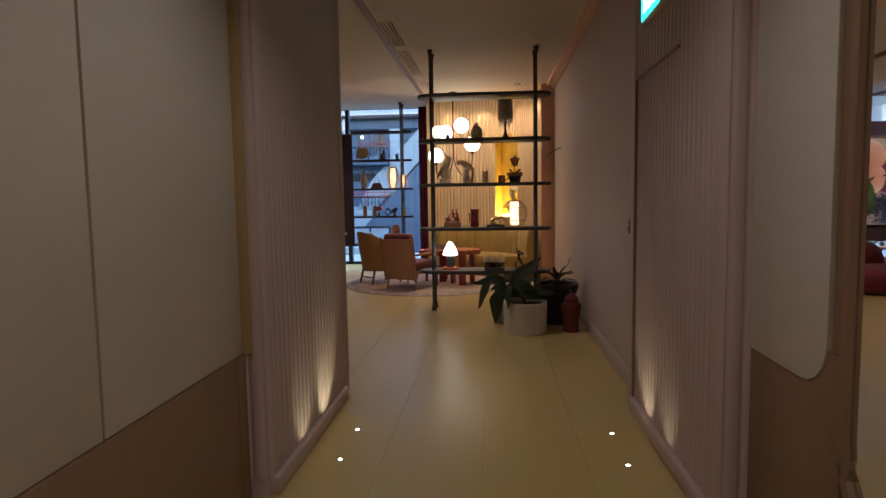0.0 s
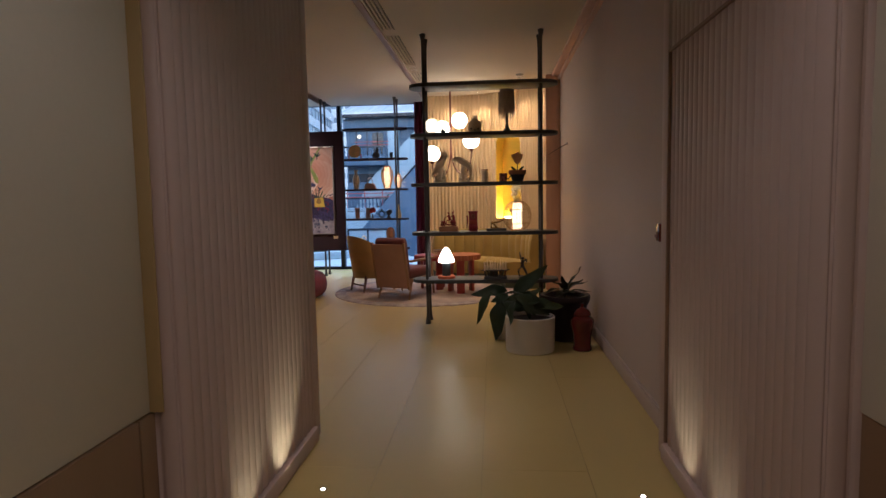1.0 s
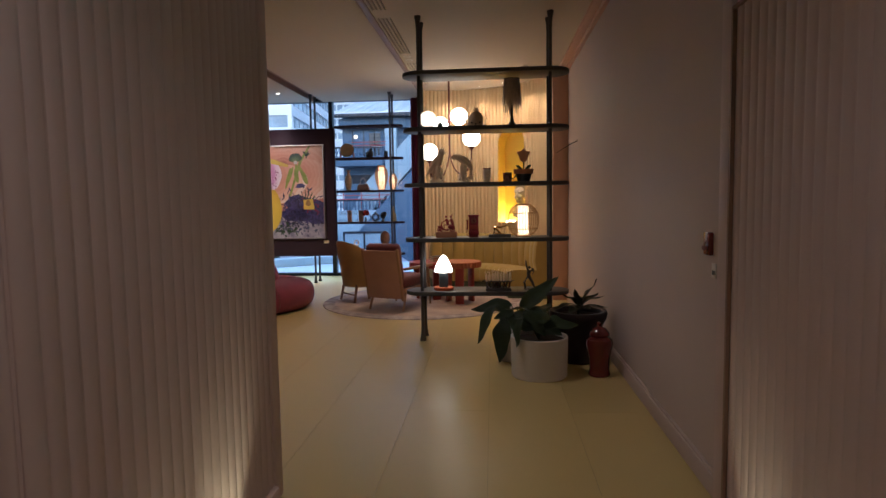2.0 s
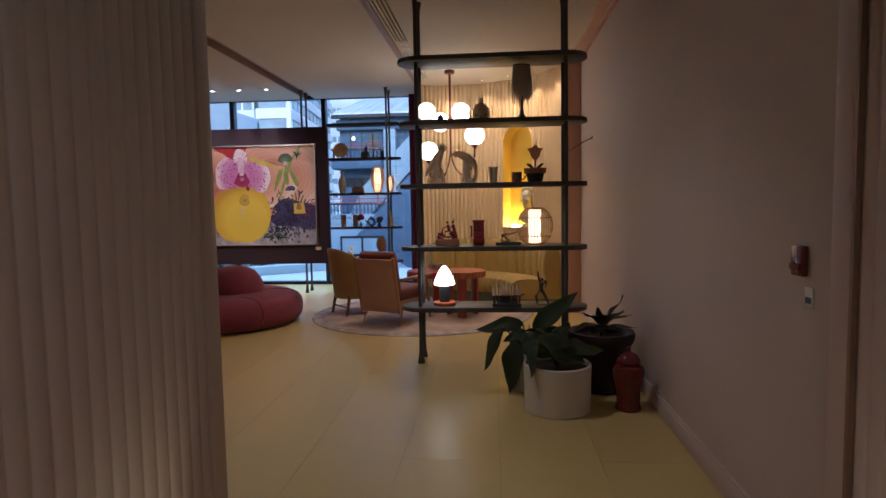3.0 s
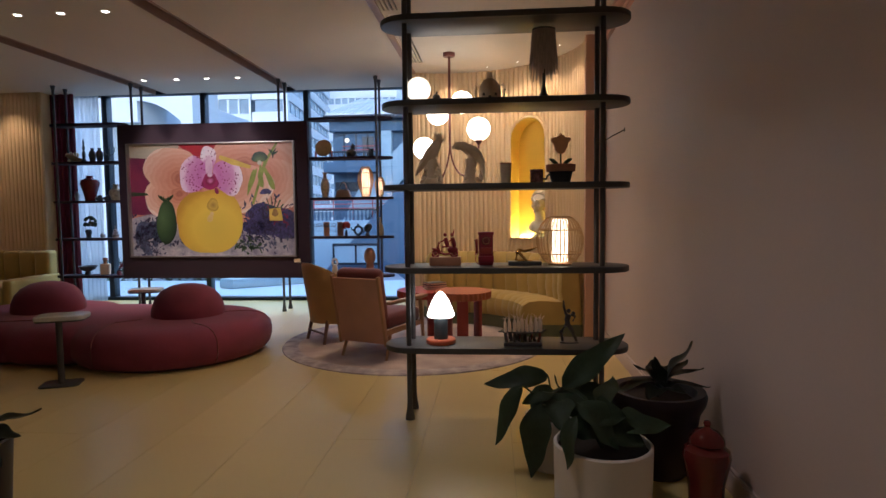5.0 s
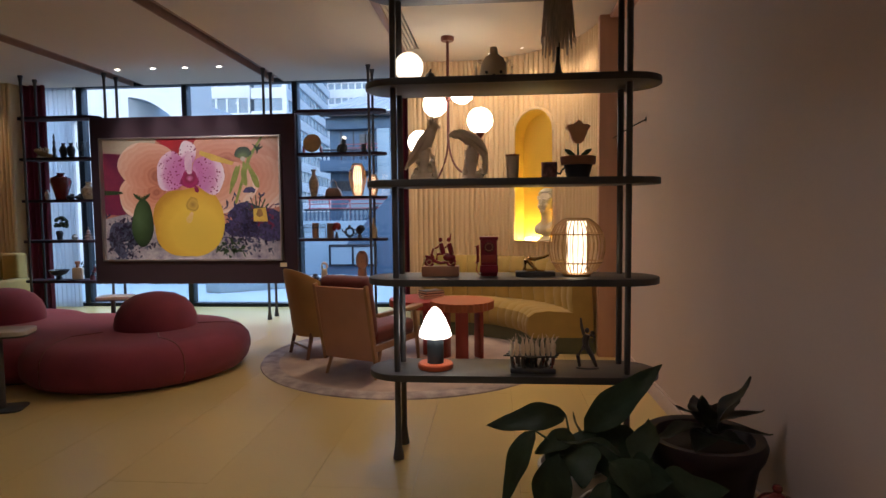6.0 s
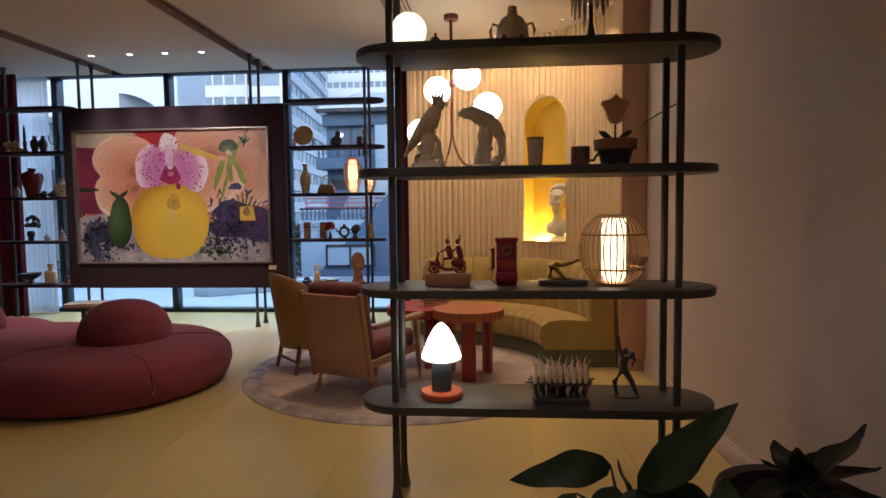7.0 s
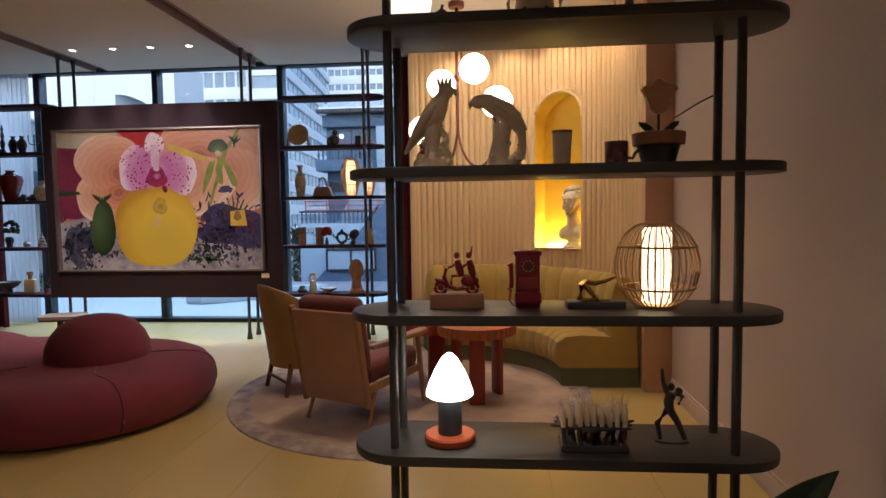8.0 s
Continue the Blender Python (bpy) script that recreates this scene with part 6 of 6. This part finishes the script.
I = {"salmon": ink("salmon", (0.66, 0.30, 0.19), (0.42, 0.13, 0.09), 4), "maroon": ink("maroon", (0.26, 0.03, 0.07), (0.13, 0.02, 0.06), 3),
     "cream": ink("cream", (0.56, 0.48, 0.36), (0.44, 0.36, 0.26), 3), "red": ink("red", (0.46, 0.02, 0.03), (0.30, 0.015, 0.025), 4),
     "snow": ink("snow", (0.58, 0.50, 0.48), (0.16, 0.14, 0.20), 11), "plum": ink("plum", (0.06, 0.035, 0.09), (0.015, 0.015, 0.025), 16),
     "green": ink("green", (0.055, 0.095, 0.03), (0.015, 0.03, 0.012), 8), "lime": ink("lime", (0.36, 0.36, 0.06), (0.16, 0.20, 0.03), 12),
     "card": ink("card", (0.74, 0.50, 0.07), (0.50, 0.30, 0.04), 6), "magenta": ink("magenta", (0.30, 0.015, 0.09), (0.16, 0.01, 0.04), 14),
     "pale": ink("pale", (0.74, 0.52, 0.60), (0.58, 0.32, 0.46), 10), "brown": ink("brown", (0.40, 0.22, 0.07), (0.24, 0.12, 0.03), 8),
     "violet": ink("violet", (0.10, 0.075, 0.20), (0.02, 0.02, 0.05), 26), "slate": ink("slate", (0.12, 0.13, 0.20), (0.03, 0.03, 0.06), 18)}
sheet("print_ground", [(0, 0), (1, 0), (1, 1), (0, 1)], I["salmon"])
sheet("print_area", [(0, 0.10), (0.12, 0.10), (0.36, 0.3), (0.3, 0.66), (0, 0.62)], I["maroon"])
sheet("print_area", [(0, 0), (0.31, 0), (0.3, 0.05), (0.14, 0.09), (0.1, 0.12), (0, 0.11)], I["cream"])
sheet("print_area", [(0.30, 0), (0.55, 0), (0.56, 0.12), (0.40, 0.12), (0.34, 0.05)], I["red"])
PETAL = [(0.0, (0.34, 0.10, 0.06)), (0.25, (0.56, 0.22, 0.13)), (0.6, (0.66, 0.32, 0.21)), (0.88, (0.74, 0.44, 0.31)), (1.0, (0.80, 0.60, 0.48))]
# big salmon petals: outline centre and radii, tilt, and the throat from which each one fans out
for k, (u, v, ru, rv, ti, cu, cv, gu, gv) in enumerate((
        (0.80, 0.10, 0.30, 0.17, 3, 0.70, 0.20, 0.42, 0.34), (0.90, 0.37, 0.18, 0.22, 12, 0.80, 0.30, 0.24, 0.33), (0.71, 0.41, 0.17, 0.20, -25, 0.60, 0.30, 0.28, 0.34),
        (0.22, 0.48, 0.14, 0.18, 15, 0.30, 0.44, 0.24, 0.26), (0.245, 0.21, 0.165, 0.19, -8, 0.31, 0.31, 0.27, 0.33))):
    sheet("print_petal", oval(u, v, ru, rv, ti, 40, wob=0.035, seed=u * 9), petal_ink("petal", cu, cv, gu, gv, PETAL, 0.09, 0.055, 55.0))
sheet("print_area", [(0, 0.66), (0.12, 0.62), (0.3, 0.72), (0.6, 0.80), (0.75, 0.72), (1, 0.76), (1, 1), (0, 1)], I["snow"])
random.seed(11)


def tuft(u0, u1, v0, v1, count, big):
    """Small ragged leaf outlines scattered over a patch, thickest in its middle."""
    out = []
    for k in range(count):
        u = u0 + (u1 - u0) * (0.5 + random.gauss(0, 0.24))
        v = v0 + (v1 - v0) * (0.5 + random.gauss(0, 0.24))
        out.append(oval(u, v, random.uniform(0.3, 1) * big, random.uniform(0.2, 0.6) * big, random.uniform(0, 180), 7, 0.25, k))
    return out


for u, v, ru, rv, ti in ((0.10, 0.82, 0.085, 0.15, 20), (0.85, 0.66, 0.14, 0.12, 8), (0.76, 0.74, 0.08, 0.08, 0), (0.93, 0.76, 0.075, 0.10, 0)):
    sheet("print_flower_mass", oval(u, v, ru, rv, ti, 60, 0.10, u * 40), I["slate"] if u < 0.5 else I["violet"])
for box_uv, n, big, col in (((0.0, 0.24, 0.66, 0.99), 150, 0.022, "plum"), ((0.0, 0.24, 0.66, 0.99), 120, 0.018, "slate"), ((0.64, 1.0, 0.52, 0.90), 170, 0.022, "plum"),
                            ((0.64, 1.0, 0.52, 0.90), 150, 0.020, "violet"), ((0.80, 1.0, 0.50, 0.78), 40, 0.018, "maroon"), ((0.60, 0.82, 0.82, 1.0), 34, 0.022, "green"),
                            ((0.66, 0.98, 0.80, 0.98), 40, 0.016, "slate"), ((0.05, 0.30, 0.85, 1.0), 50, 0.014, "snow")):
    sheet_many("print_foliage", tuft(*box_uv, n, big), I[col])
sheet("print_fruit", oval(0.215, 0.70, 0.062, 0.20, 3, 36, wob=0.03), petal_ink("green_fruit", 0.19, 0.66, 0.09, 0.26, [(0.0, (0.085, 0.13, 0.05)), (0.6, (0.045, 0.075, 0.025)), (1.0, (0.015, 0.025, 0.012))]))
sheet_many("print_stalk", [oval(0.215 + 0.012 * k, 0.50 - 0.01 * abs(k), 0.006, 0.03, 12 * k, 8) for k in range(-3, 4)], I["green"])
fruit = []
for i in range(72):
    a = 2 * math.pi * i / 72
    r = 1 - 0.07 * math.exp(-((a - 4.55) / 0.22) ** 2) - 0.04 * math.exp(-((a - 1.6) / 0.3) ** 2) - 0.07 * math.exp(-((a - 3.0) / 0.35) ** 2) + 0.05 * math.exp(-((a - 5.4) / 0.4) ** 2)
    r *= (abs(math.cos(a)) ** 2.2 + abs(math.sin(a)) ** 2.2) ** (-1 / 2.2) * 0.985
    fruit.append((0.475 + 0.210 * r * math.cos(a), 0.695 + 0.296 * r * math.sin(a)))
sheet("print_fruit", fruit, petal_ink("yellow_fruit", 0.52, 0.76, 0.25, 0.36, [(0.0, (0.66, 0.44, 0.05)), (0.55, (0.72, 0.47, 0.045)), (0.85, (0.62, 0.36, 0.03)), (1.0, (0.46, 0.24, 0.02))], 0.07))
sheet("print_fruit_mark", oval(0.502, 0.545, 0.036, 0.062, 10, wob=0.06), petal_ink("hollow", 0.505, 0.54, 0.04, 0.066, [(0.0, (0.34, 0.19, 0.04)), (0.55, (0.56, 0.35, 0.05)), (0.85, (0.42, 0.24, 0.03)), (1.0, (0.64, 0.41, 0.05))], 0.4))
sheet("print_fruit_mark", oval(0.487, 0.655, 0.016, 0.05, 25, wob=0.1), ink("blush", (0.70, 0.46, 0.28), (0.66, 0.42, 0.10), 9))
ORCHID = [(0.0, (0.62, 0.30, 0.50)), (0.35, (0.50, 0.14, 0.36)), (0.72, (0.58, 0.24, 0.44)), (0.92, (0.74, 0.50, 0.62)), (1.0, (0.80, 0.66, 0.70))]
for u, v, ru, rv, ti in ((0.485, 0.12, 0.048, 0.105, 2), (0.392, 0.27, 0.088, 0.165, 14), (0.602, 0.295, 0.088, 0.165, -18)):
    sheet("print_petal", oval(u, v, ru, rv, ti, 36, wob=0.05, seed=u * 5), petal_ink("orchid", 0.49, 0.29, ru * 2.1, rv * 1.75, ORCHID, 0.16, 0.03, 30.0, (0.24, 0.012, 0.09)))
sheet("print_petal", oval(0.488, 0.20, 0.022, 0.10, 0), I["pale"])
sheet("print_petal", oval(0.492, 0.335, 0.050, 0.075, 0, 32, wob=0.08), petal_ink("lip", 0.492, 0.33, 0.06, 0.09, [(0.0, (0.62, 0.22, 0.40)), (0.35, (0.22, 0.01, 0.05)), (0.7, (0.34, 0.02, 0.11)), (1.0, (0.20, 0.01, 0.06))], 0.3))
sheet("print_petal", oval(0.492, 0.272, 0.016, 0.022, 0), I["pale"])
sheet("print_petal", oval(0.53, 0.42, 0.012, 0.028, -20), I["magenta"])
sheet("print_stroke", [(0.555, 0.10), (0.64, 0.14), (0.745, 0.20), (0.735, 0.225), (0.62, 0.185), (0.55, 0.13)], I["card"])
sheet("print_stem", [(0.895, 0.0), (0.908, 0.0), (0.84, 0.17), (0.80, 0.34), (0.755, 0.54), (0.74, 0.54), (0.785, 0.33), (0.82, 0.16)], I["lime"])
sheet_many("print_sprig", [oval(0.865 + 0.006 * k, 0.08 + 0.012 * (k % 3), 0.005, 0.035, 24 * k - 40, 8) for k in range(5)], I["green"])
sheet("print_petal", oval(0.795, 0.125, 0.048, 0.048, -6, 30, wob=0.05), petal_ink("cap", 0.795, 0.165, 0.055, 0.08, [(0.0, (0.16, 0.20, 0.05)), (0.6, (0.05, 0.08, 0.02)), (1.0, (0.02, 0.03, 0.01))], 0.2))
sheet("print_petal", oval(0.795, 0.175, 0.014, 0.02, 0), I["cream"])
for u, v, ti, ln in ((0.745, 0.33, 20, 0.12), (0.852, 0.32, -24, 0.11), (0.80, 0.30, -2, 0.10)):
    sheet("print_petal", oval(u, v, 0.016, ln, ti, 24, wob=0.12, seed=u * 30), I["lime"])
sheet("print_petal", oval(0.825, 0.43, 0.034, 0.024, -8, wob=0.1), I["violet"])
for k in range(7):
    a = radians(-70 + 22 * k)
    sheet("print_stroke", [(0.86, 0.66), (0.862 + 0.075 * math.sin(a), 0.60 - 0.13 * math.cos(a)), (0.868 + 0.075 * math.sin(a), 0.61 - 0.13 * math.cos(a)), (0.866, 0.66)], I["green"])
sheet("print_card", [(0.845, 0.585), (0.915, 0.575), (0.925, 0.69), (0.845, 0.69)], I["card"])
sheet("print_card", oval(0.88, 0.62, 0.018, 0.035, 0, wob=0.1), I["brown"])
sheet("print_stroke", [(0.0, 0.42), (0.10, 0.43), (0.11, 0.45), (0.0, 0.46)], I["green"])
bm = bmesh.new()
for a, b in (((U0 - 0.018, V1 - 0.018), (U1 + 0.018, V1)), ((U0 - 0.018, V0), (U1 + 0.018, V0 + 0.018)), ((U0 - 0.018, V1), (U0, V0)), ((U1, V1), (U1 + 0.018, V0))):
    box(a[0], AY - 0.06, a[1], b[0], AY - 0.001, b[1], bm=bm)
M["alu"] = material("brushed_aluminium", (0.45, 0.40, 0.36), 0.35, metal=0.9)
part("slim_frame", bm, M["alu"], art, "slim metal inner frame")
part("caption_plate", box(-2.80, AY - 0.006, 0.665, -2.715, AY + 0.001, 0.715, 0.001), M["cream"] if "cream" in M else M["ivory"], art)

# ---- outside ----
M["paving"] = material("wet_grey_paving", (0.34, 0.35, 0.37), 0.5, var=0.2, scale=0.6, bump=0.2, fine=8)
M["terrace"] = material("pale_terrace_stone", (0.52, 0.60, 0.62), 0.45, var=0.08, scale=1.0)
M["house"] = material("slate_blue_render", (0.08, 0.135, 0.21), 0.8, var=0.12, scale=0.8, bump=0.1, fine=12)
M["house_pale"] = material("pale_grey_render", (0.30, 0.41, 0.49), 0.8, var=0.08, scale=0.6)
M["tower"] = material("white_tower_cladding", (0.74, 0.80, 0.81), 0.6, var=0.06, scale=0.3)
M["tower_glass"] = material("grey_tower_glazing", (0.28, 0.37, 0.44), 0.25, var=0.3, scale=0.5, fine=3)
M["dark_glass"] = material("dark_window_glass", (0.03, 0.035, 0.045), 0.1)
M["rail_red"] = material("red_painted_rail", (0.35, 0.05, 0.05), 0.5)
M["foliage"] = material("street_foliage", (0.06, 0.09, 0.045), 0.6, var=0.4, scale=3)
tagged(part("ground", box(-400, 12.32, -3.3, 400, 900, -3.0), M["paving"]), "wet grey street paving", "ground", "", "structure")
structure("terrace", box(-30, 12.33, -3.0, 6, 15.2, -0.06), M["terrace"], "pale stone terrace outside the window")
structure("terrace_slab", prism([(-7.0, 15.2), (-1.5, 15.2), (-2.8, 19.5), (-6.0, 19.5)], -0.9, -0.35, 0.03), M["paving"], "raised grey paving slab beyond the terrace")
structure("terrace_kerb", prism([(-5.2, 14.0), (-4.9, 13.9), (-3.2, 15.1), (-3.4, 15.19)], -0.06, 0.12, 0.02), M["terrace"], "angled pale kerb on the terrace")


def house():
    h = thing("town_house", "slate-blue rendered town house with balustraded balconies", "building", 0, 0, -3.0)
    y = 24.0
    part("wall", box(-5.66, y, 0, 7, y + 8, 7.55), M["house"], h)
    part("low_wall", box(-6.34, y - 0.9, 0, 7, y - 0.02, 4.02, 0.03), M["house_pale"], h, "pale lower storey")
    roof = prism([(y - 0.6, 7.62), (y + 5.0, 9.1), (y + 5.0, 9.0), (y - 0.6, 7.50)], -5.75, 7.5, m=Matrix(((0, 0, 1, 0), (1, 0, 0, 0), (0, 1, 0, 0), (0, 0, 0, 1))))
    part("roof", roof, M["tower"], h, "pale corrugated sloping roof")
    for k in range(44):
        x = -5.7 + 0.3 * k
        part("roof_rib", tube([(x, y - 0.62, 7.63), (x, y + 5.0, 9.12)], 0.035, 5), M["tower"], h)
    part("gutter", box(-5.8, y - 0.72, 7.42, 7.5, y - 0.58, 7.56, 0.03), M["dark_glass"], h, "dark eaves gutter")
    # upper storey: recess, tall door, side pier
    part("lintel", box(-5.70, y - 0.35, 7.05, 7.0, y - 0.02, 7.42, 0.02), M["house"], h)
    part("side_pier", box(-3.98, y - 0.40, 4.0, -3.55, y - 0.02, 7.05, 0.02), M["house_pale"], h)
    door = part("door", box(-5.25, y - 0.07, 6.02, -3.98, y - 0.02, 7.0), M["house"], h)
    for x in (-5.25, -4.83, -4.42, -4.02):
        part("frame", box(x - 0.02, y - 0.10, 6.02, x + 0.02, y - 0.06, 7.0), M["dark_glass"], door)
    part("window", box(-4.62, y - 0.10, 6.1, -4.20, y - 0.075, 6.9), M["dark_glass"], h)
    # diagonal pale stair flank; the dark slanting panel below it carries the wall's shade
    part("stair_flank", prism([(-5.3, 4.03), (-4.75, 5.05), (2.0, 12.0), (2.0, 10.8), (-4.5, 4.03)][::-1], -(y - 0.02), -(y - 0.30), m=STAND), M["house_pale"], h, "pale slanting stair flank")
    part("shade_panel", prism([(-6.20, 1.86), (-3.49, 4.80), (1.0, 9.7), (1.0, 0.0), (-6.20, 0.0)][::-1], -(y - 0.92), -(y - 1.05), m=STAND), M["house"], h, "slanting slate-blue panel that darkens the wall for its shade")
    for x0, x1, zf, zr, rail_mat in ((-5.74, -3.98, 5.98, 6.34, "house"), (-6.32, -3.95, 4.03, 4.42, "house")):
        yy = y - 0.95
        part("balcony", box(x0 - 0.02, yy, zf - 0.35, x1, y - 0.02, zf, 0.02), M["house"] if zf > 5 else M["house_pale"], h)
        rail = part("balcony_rail", box(x0 - 0.02, yy + 0.02, zr - 0.06, x1, yy + 0.16, zr, 0.015), M["dark_glass"], h)
        bal = mesh_of("baluster", lathe([(0.035, 0), (0.035, 0.03), (0.02, 0.06), (0.048, 0.14), (0.022, 0.24), (0.03, zr - zf - 0.06)], 8), M["house"])
        count = int((x1 - x0) / 0.135)
        for k in range(count):
            ob = new("baluster", bal)
            ob.parent = rail
            ob.matrix_basis = Matrix.Translation((x0 + 0.06 + 0.135 * k, yy + 0.09, zf))
    for z in (4.44, 4.58, 4.72):
        part("red_rail", tube([(-6.3, y - 0.5, z), (-3.5, y - 0.5, z)], 0.016, 6), M["rail_red"], h)
    for k in range(5):
        part("rail_post", tube([(-6.25 + 0.68 * k, y - 0.5, 4.0), (-6.25 + 0.68 * k, y - 0.5, 4.74)], 0.018, 6), M["rail_red"], h)
    for z in (6.40, 6.52):
        part("red_rail", tube([(-5.2, y - 0.6, z), (-3.9, y - 0.6, z)], 0.014, 6), M["rail_red"], h)
    # flat dark panel on the wall, painting the shade of a recess
    part("recess_shade", box(-5.6, y - 0.05, 5.02, -4.6, y - 0.01, 5.35), M["dark_glass"], h)
    # lower window with pale blinds
    w = part("window", box(-5.40, y - 1.12, 2.62, -3.96, y - 1.06, 3.2), M["house_pale"], h)
    part("frame", box(-5.46, y - 1.16, 2.56, -3.90, y - 1.10, 2.63, 0.005), M["dark_glass"], w)
    part("frame", box(-5.46, y - 1.16, 3.19, -3.90, y - 1.10, 3.27, 0.005), M["dark_glass"], w)
    for x in (-5.43, -4.68, -3.93):
        part("frame", box(x - 0.03, y - 1.16, 2.62, x + 0.03, y - 1.10, 3.2), M["dark_glass"], w)
    part("porch_lamp", ball((-5.02, y - 0.6, 6.72), 0.075, 12), M["glow_dim"], h, "lit porch globe")
    return h


house()


def banded_tower(name, label, x0, x1, y0, y1, floors, storey, glass_part=0.55, bays=0):
    t = thing(name, label, "building", 0, 0, -3.0)
    part("core", box(x0 + 0.25, y0 + 0.25, 0, x1 - 0.25, y1 - 0.25, floors * storey), M["tower_glass"], t)
    for k in range(floors):
        z = k * storey
        part("floor_band", box(x0, y0, z + storey * glass_part, x1, y1, z + storey, 0.03), M["tower"], t)
        if bays:
            bm = bmesh.new()
            for b in range(bays + 1):
                yy = y0 + (y1 - y0 - 0.3) * b / bays
                box(x1 - 0.3, yy, z, x1 - 0.02, yy + 0.2, z + storey * glass_part, bm=bm)
                xx = x0 + (x1 - x0 - 0.3) * b / bays
                box(xx, y0 + 0.02, z, xx + 0.25, y0 + 0.3, z + storey * glass_part, bm=bm)
            part("mullion_row", bm, M["tower"], t)
    return t




def slanted_tower():
    t = thing("office_tower", "white banded office tower with grey glazing", "building", 0, 0, -3.0)
    out = [(-24.8, 75), (-27.9, 106), (-33, 106), (-29.2, 75)]
    inner = [(-25.05, 75.25), (-28.15, 105.5), (-32.6, 105.5), (-28.9, 75.25)]
    part("core", prism(inner, 0, 72), M["tower_glass"], t)
    for k in range(26):
        part("floor_band", prism(out, 2.75 * k + 1.5, 2.75 * k + 2.75), M["tower"], t)
    part("corner_strip", box(-25.3, 74.9, 0, -24.75, 75.5, 72), M["tower"], t)
    for k in range(1, 12):
        x, y = -24.8 - 3.1 * k / 12, 75 + 31 * k / 12
        part("fin", box(x - 0.4, y - 0.07, 0, x - 0.16, y + 0.07, 72), M["tower_glass"], t)
    return t


slanted_tower()
banded_tower("apartment_tower", "pale distant apartment tower with gridded windows", -35, -20, 130, 142, 27, 3.0, 0.4, 10)
banded_tower("office_block", "white office block with dark glazing bands", -41.5, -32.2, 82, 98, 9, 3.5, 0.56, 6)


def overpass():
    t = thing("concrete_canopy", "white concrete canopy building with grey soffit", "building", 0, 0, -3.0)
    part("deck", box(-42, 24, 7.6, -13.5, 36, 9.4, 0.1), M["tower"], t)
    part("soffit", box(-41, 23.6, 5.9, -16, 36, 7.59, 0.1), M["house_pale"], t)
    arch_pts = [(-13.5, 9.4), (-13.5, 7.6), (-12.75, 7.6)]
    arch_pts += [(-12.75 + 1.6 * k / 10, 8.35 - 0.75 * (k / 10) ** 2) for k in range(11)] + [(-11.15, 6.9), (-10.7, 6.9), (-10.7, 9.4)]
    part("arch_beam", prism(arch_pts, -26, -24, m=STAND), M["tower"], t, "white arched end beam")
    part("pier", box(-13.35, 24.3, 0, -12.75, 25.5, 7.6, 0.04), M["tower"], t)
    for x in (-14.6, -20.5, -28):
        part("pier", box(x - 0.6, 24.4, 0, x + 0.6, 26, 7.6, 0.05), M["tower"], t)
    part("wall", box(-42, 35, 0, -13, 35.5, 5.9), M["tower_glass"], t)
    return t


overpass()


def hedge(name, label, x0, x1, y0, y1, z0, z1, count, seed, size):
    random.seed(seed)
    verts, faces = [], []
    for k in range(count):
        c = Vector((random.uniform(x0, x1), random.uniform(y0, y1), z0 + (z1 - z0) * random.random() ** 0.7))
        d = Vector((random.uniform(-1, 1), random.uniform(-1, 1), random.uniform(-0.6, 1))).normalized()
        e = d.cross(Vector((0.3, 0.2, 1))).normalized()
        s = size * random.uniform(0.6, 1.3)
        b = len(verts)
        verts += [c, c + d * s * 0.5 + e * s * 0.25, c + d * s, c + d * s * 0.5 - e * s * 0.25]
        faces.append((b, b + 1, b + 2, b + 3))
    me = bpy.data.meshes.new(name)
    me.from_pydata(verts, [], faces)
    me.materials.append(M["foliage"])
    return tagged(new(name, me), label, "hedge", "", "stuff")


hedge("hedge", "dense dark street hedge beyond the terrace", -11, -5.4, 15.6, 16.6, -0.9, 0.25, 2600, 2, 0.16)
hedge("shrub", "dense dark street shrub against pale walls", -9.6, -8.6, 31.5, 32.5, -3.0, 0.6, 1500, 4, 0.3)
hedge("roof_planting", "roof planting on a distant terrace", -19.5, -16.5, 23.0, 23.5, 2.5, 4.0, 700, 6, 0.35)

# ---- floor slabs ----
slab_w, slab_l = 0.515, 3.09
x0 = -0.05 - 17 * slab_w
cache = {}
for i in range(20):
    for j in range(-2, 6):
        a = max(x0 + i * slab_w, -9.15)
        b = min(x0 + (i + 1) * slab_w, 1.35)
        off = (i % 2) * slab_l / 2
        c = max(-3.15, j * slab_l + off - 1.0)
        d = min(12.28, (j + 1) * slab_l + off - 1.0)
        if b - a < 0.05 or d - c < 0.05:
            continue
        key = (round(b - a, 4), round(d - c, 4))
        if key not in cache:
            g = 0.0009
            cache[key] = mesh_of("slab", box(g, g, -0.01, key[0] - g, key[1] - g, 0.0), M["floor"])
        tile = new("slab", cache[key])
        tile.parent = floor
        tile.matrix_basis = Matrix.Translation((a, c, 0.0))
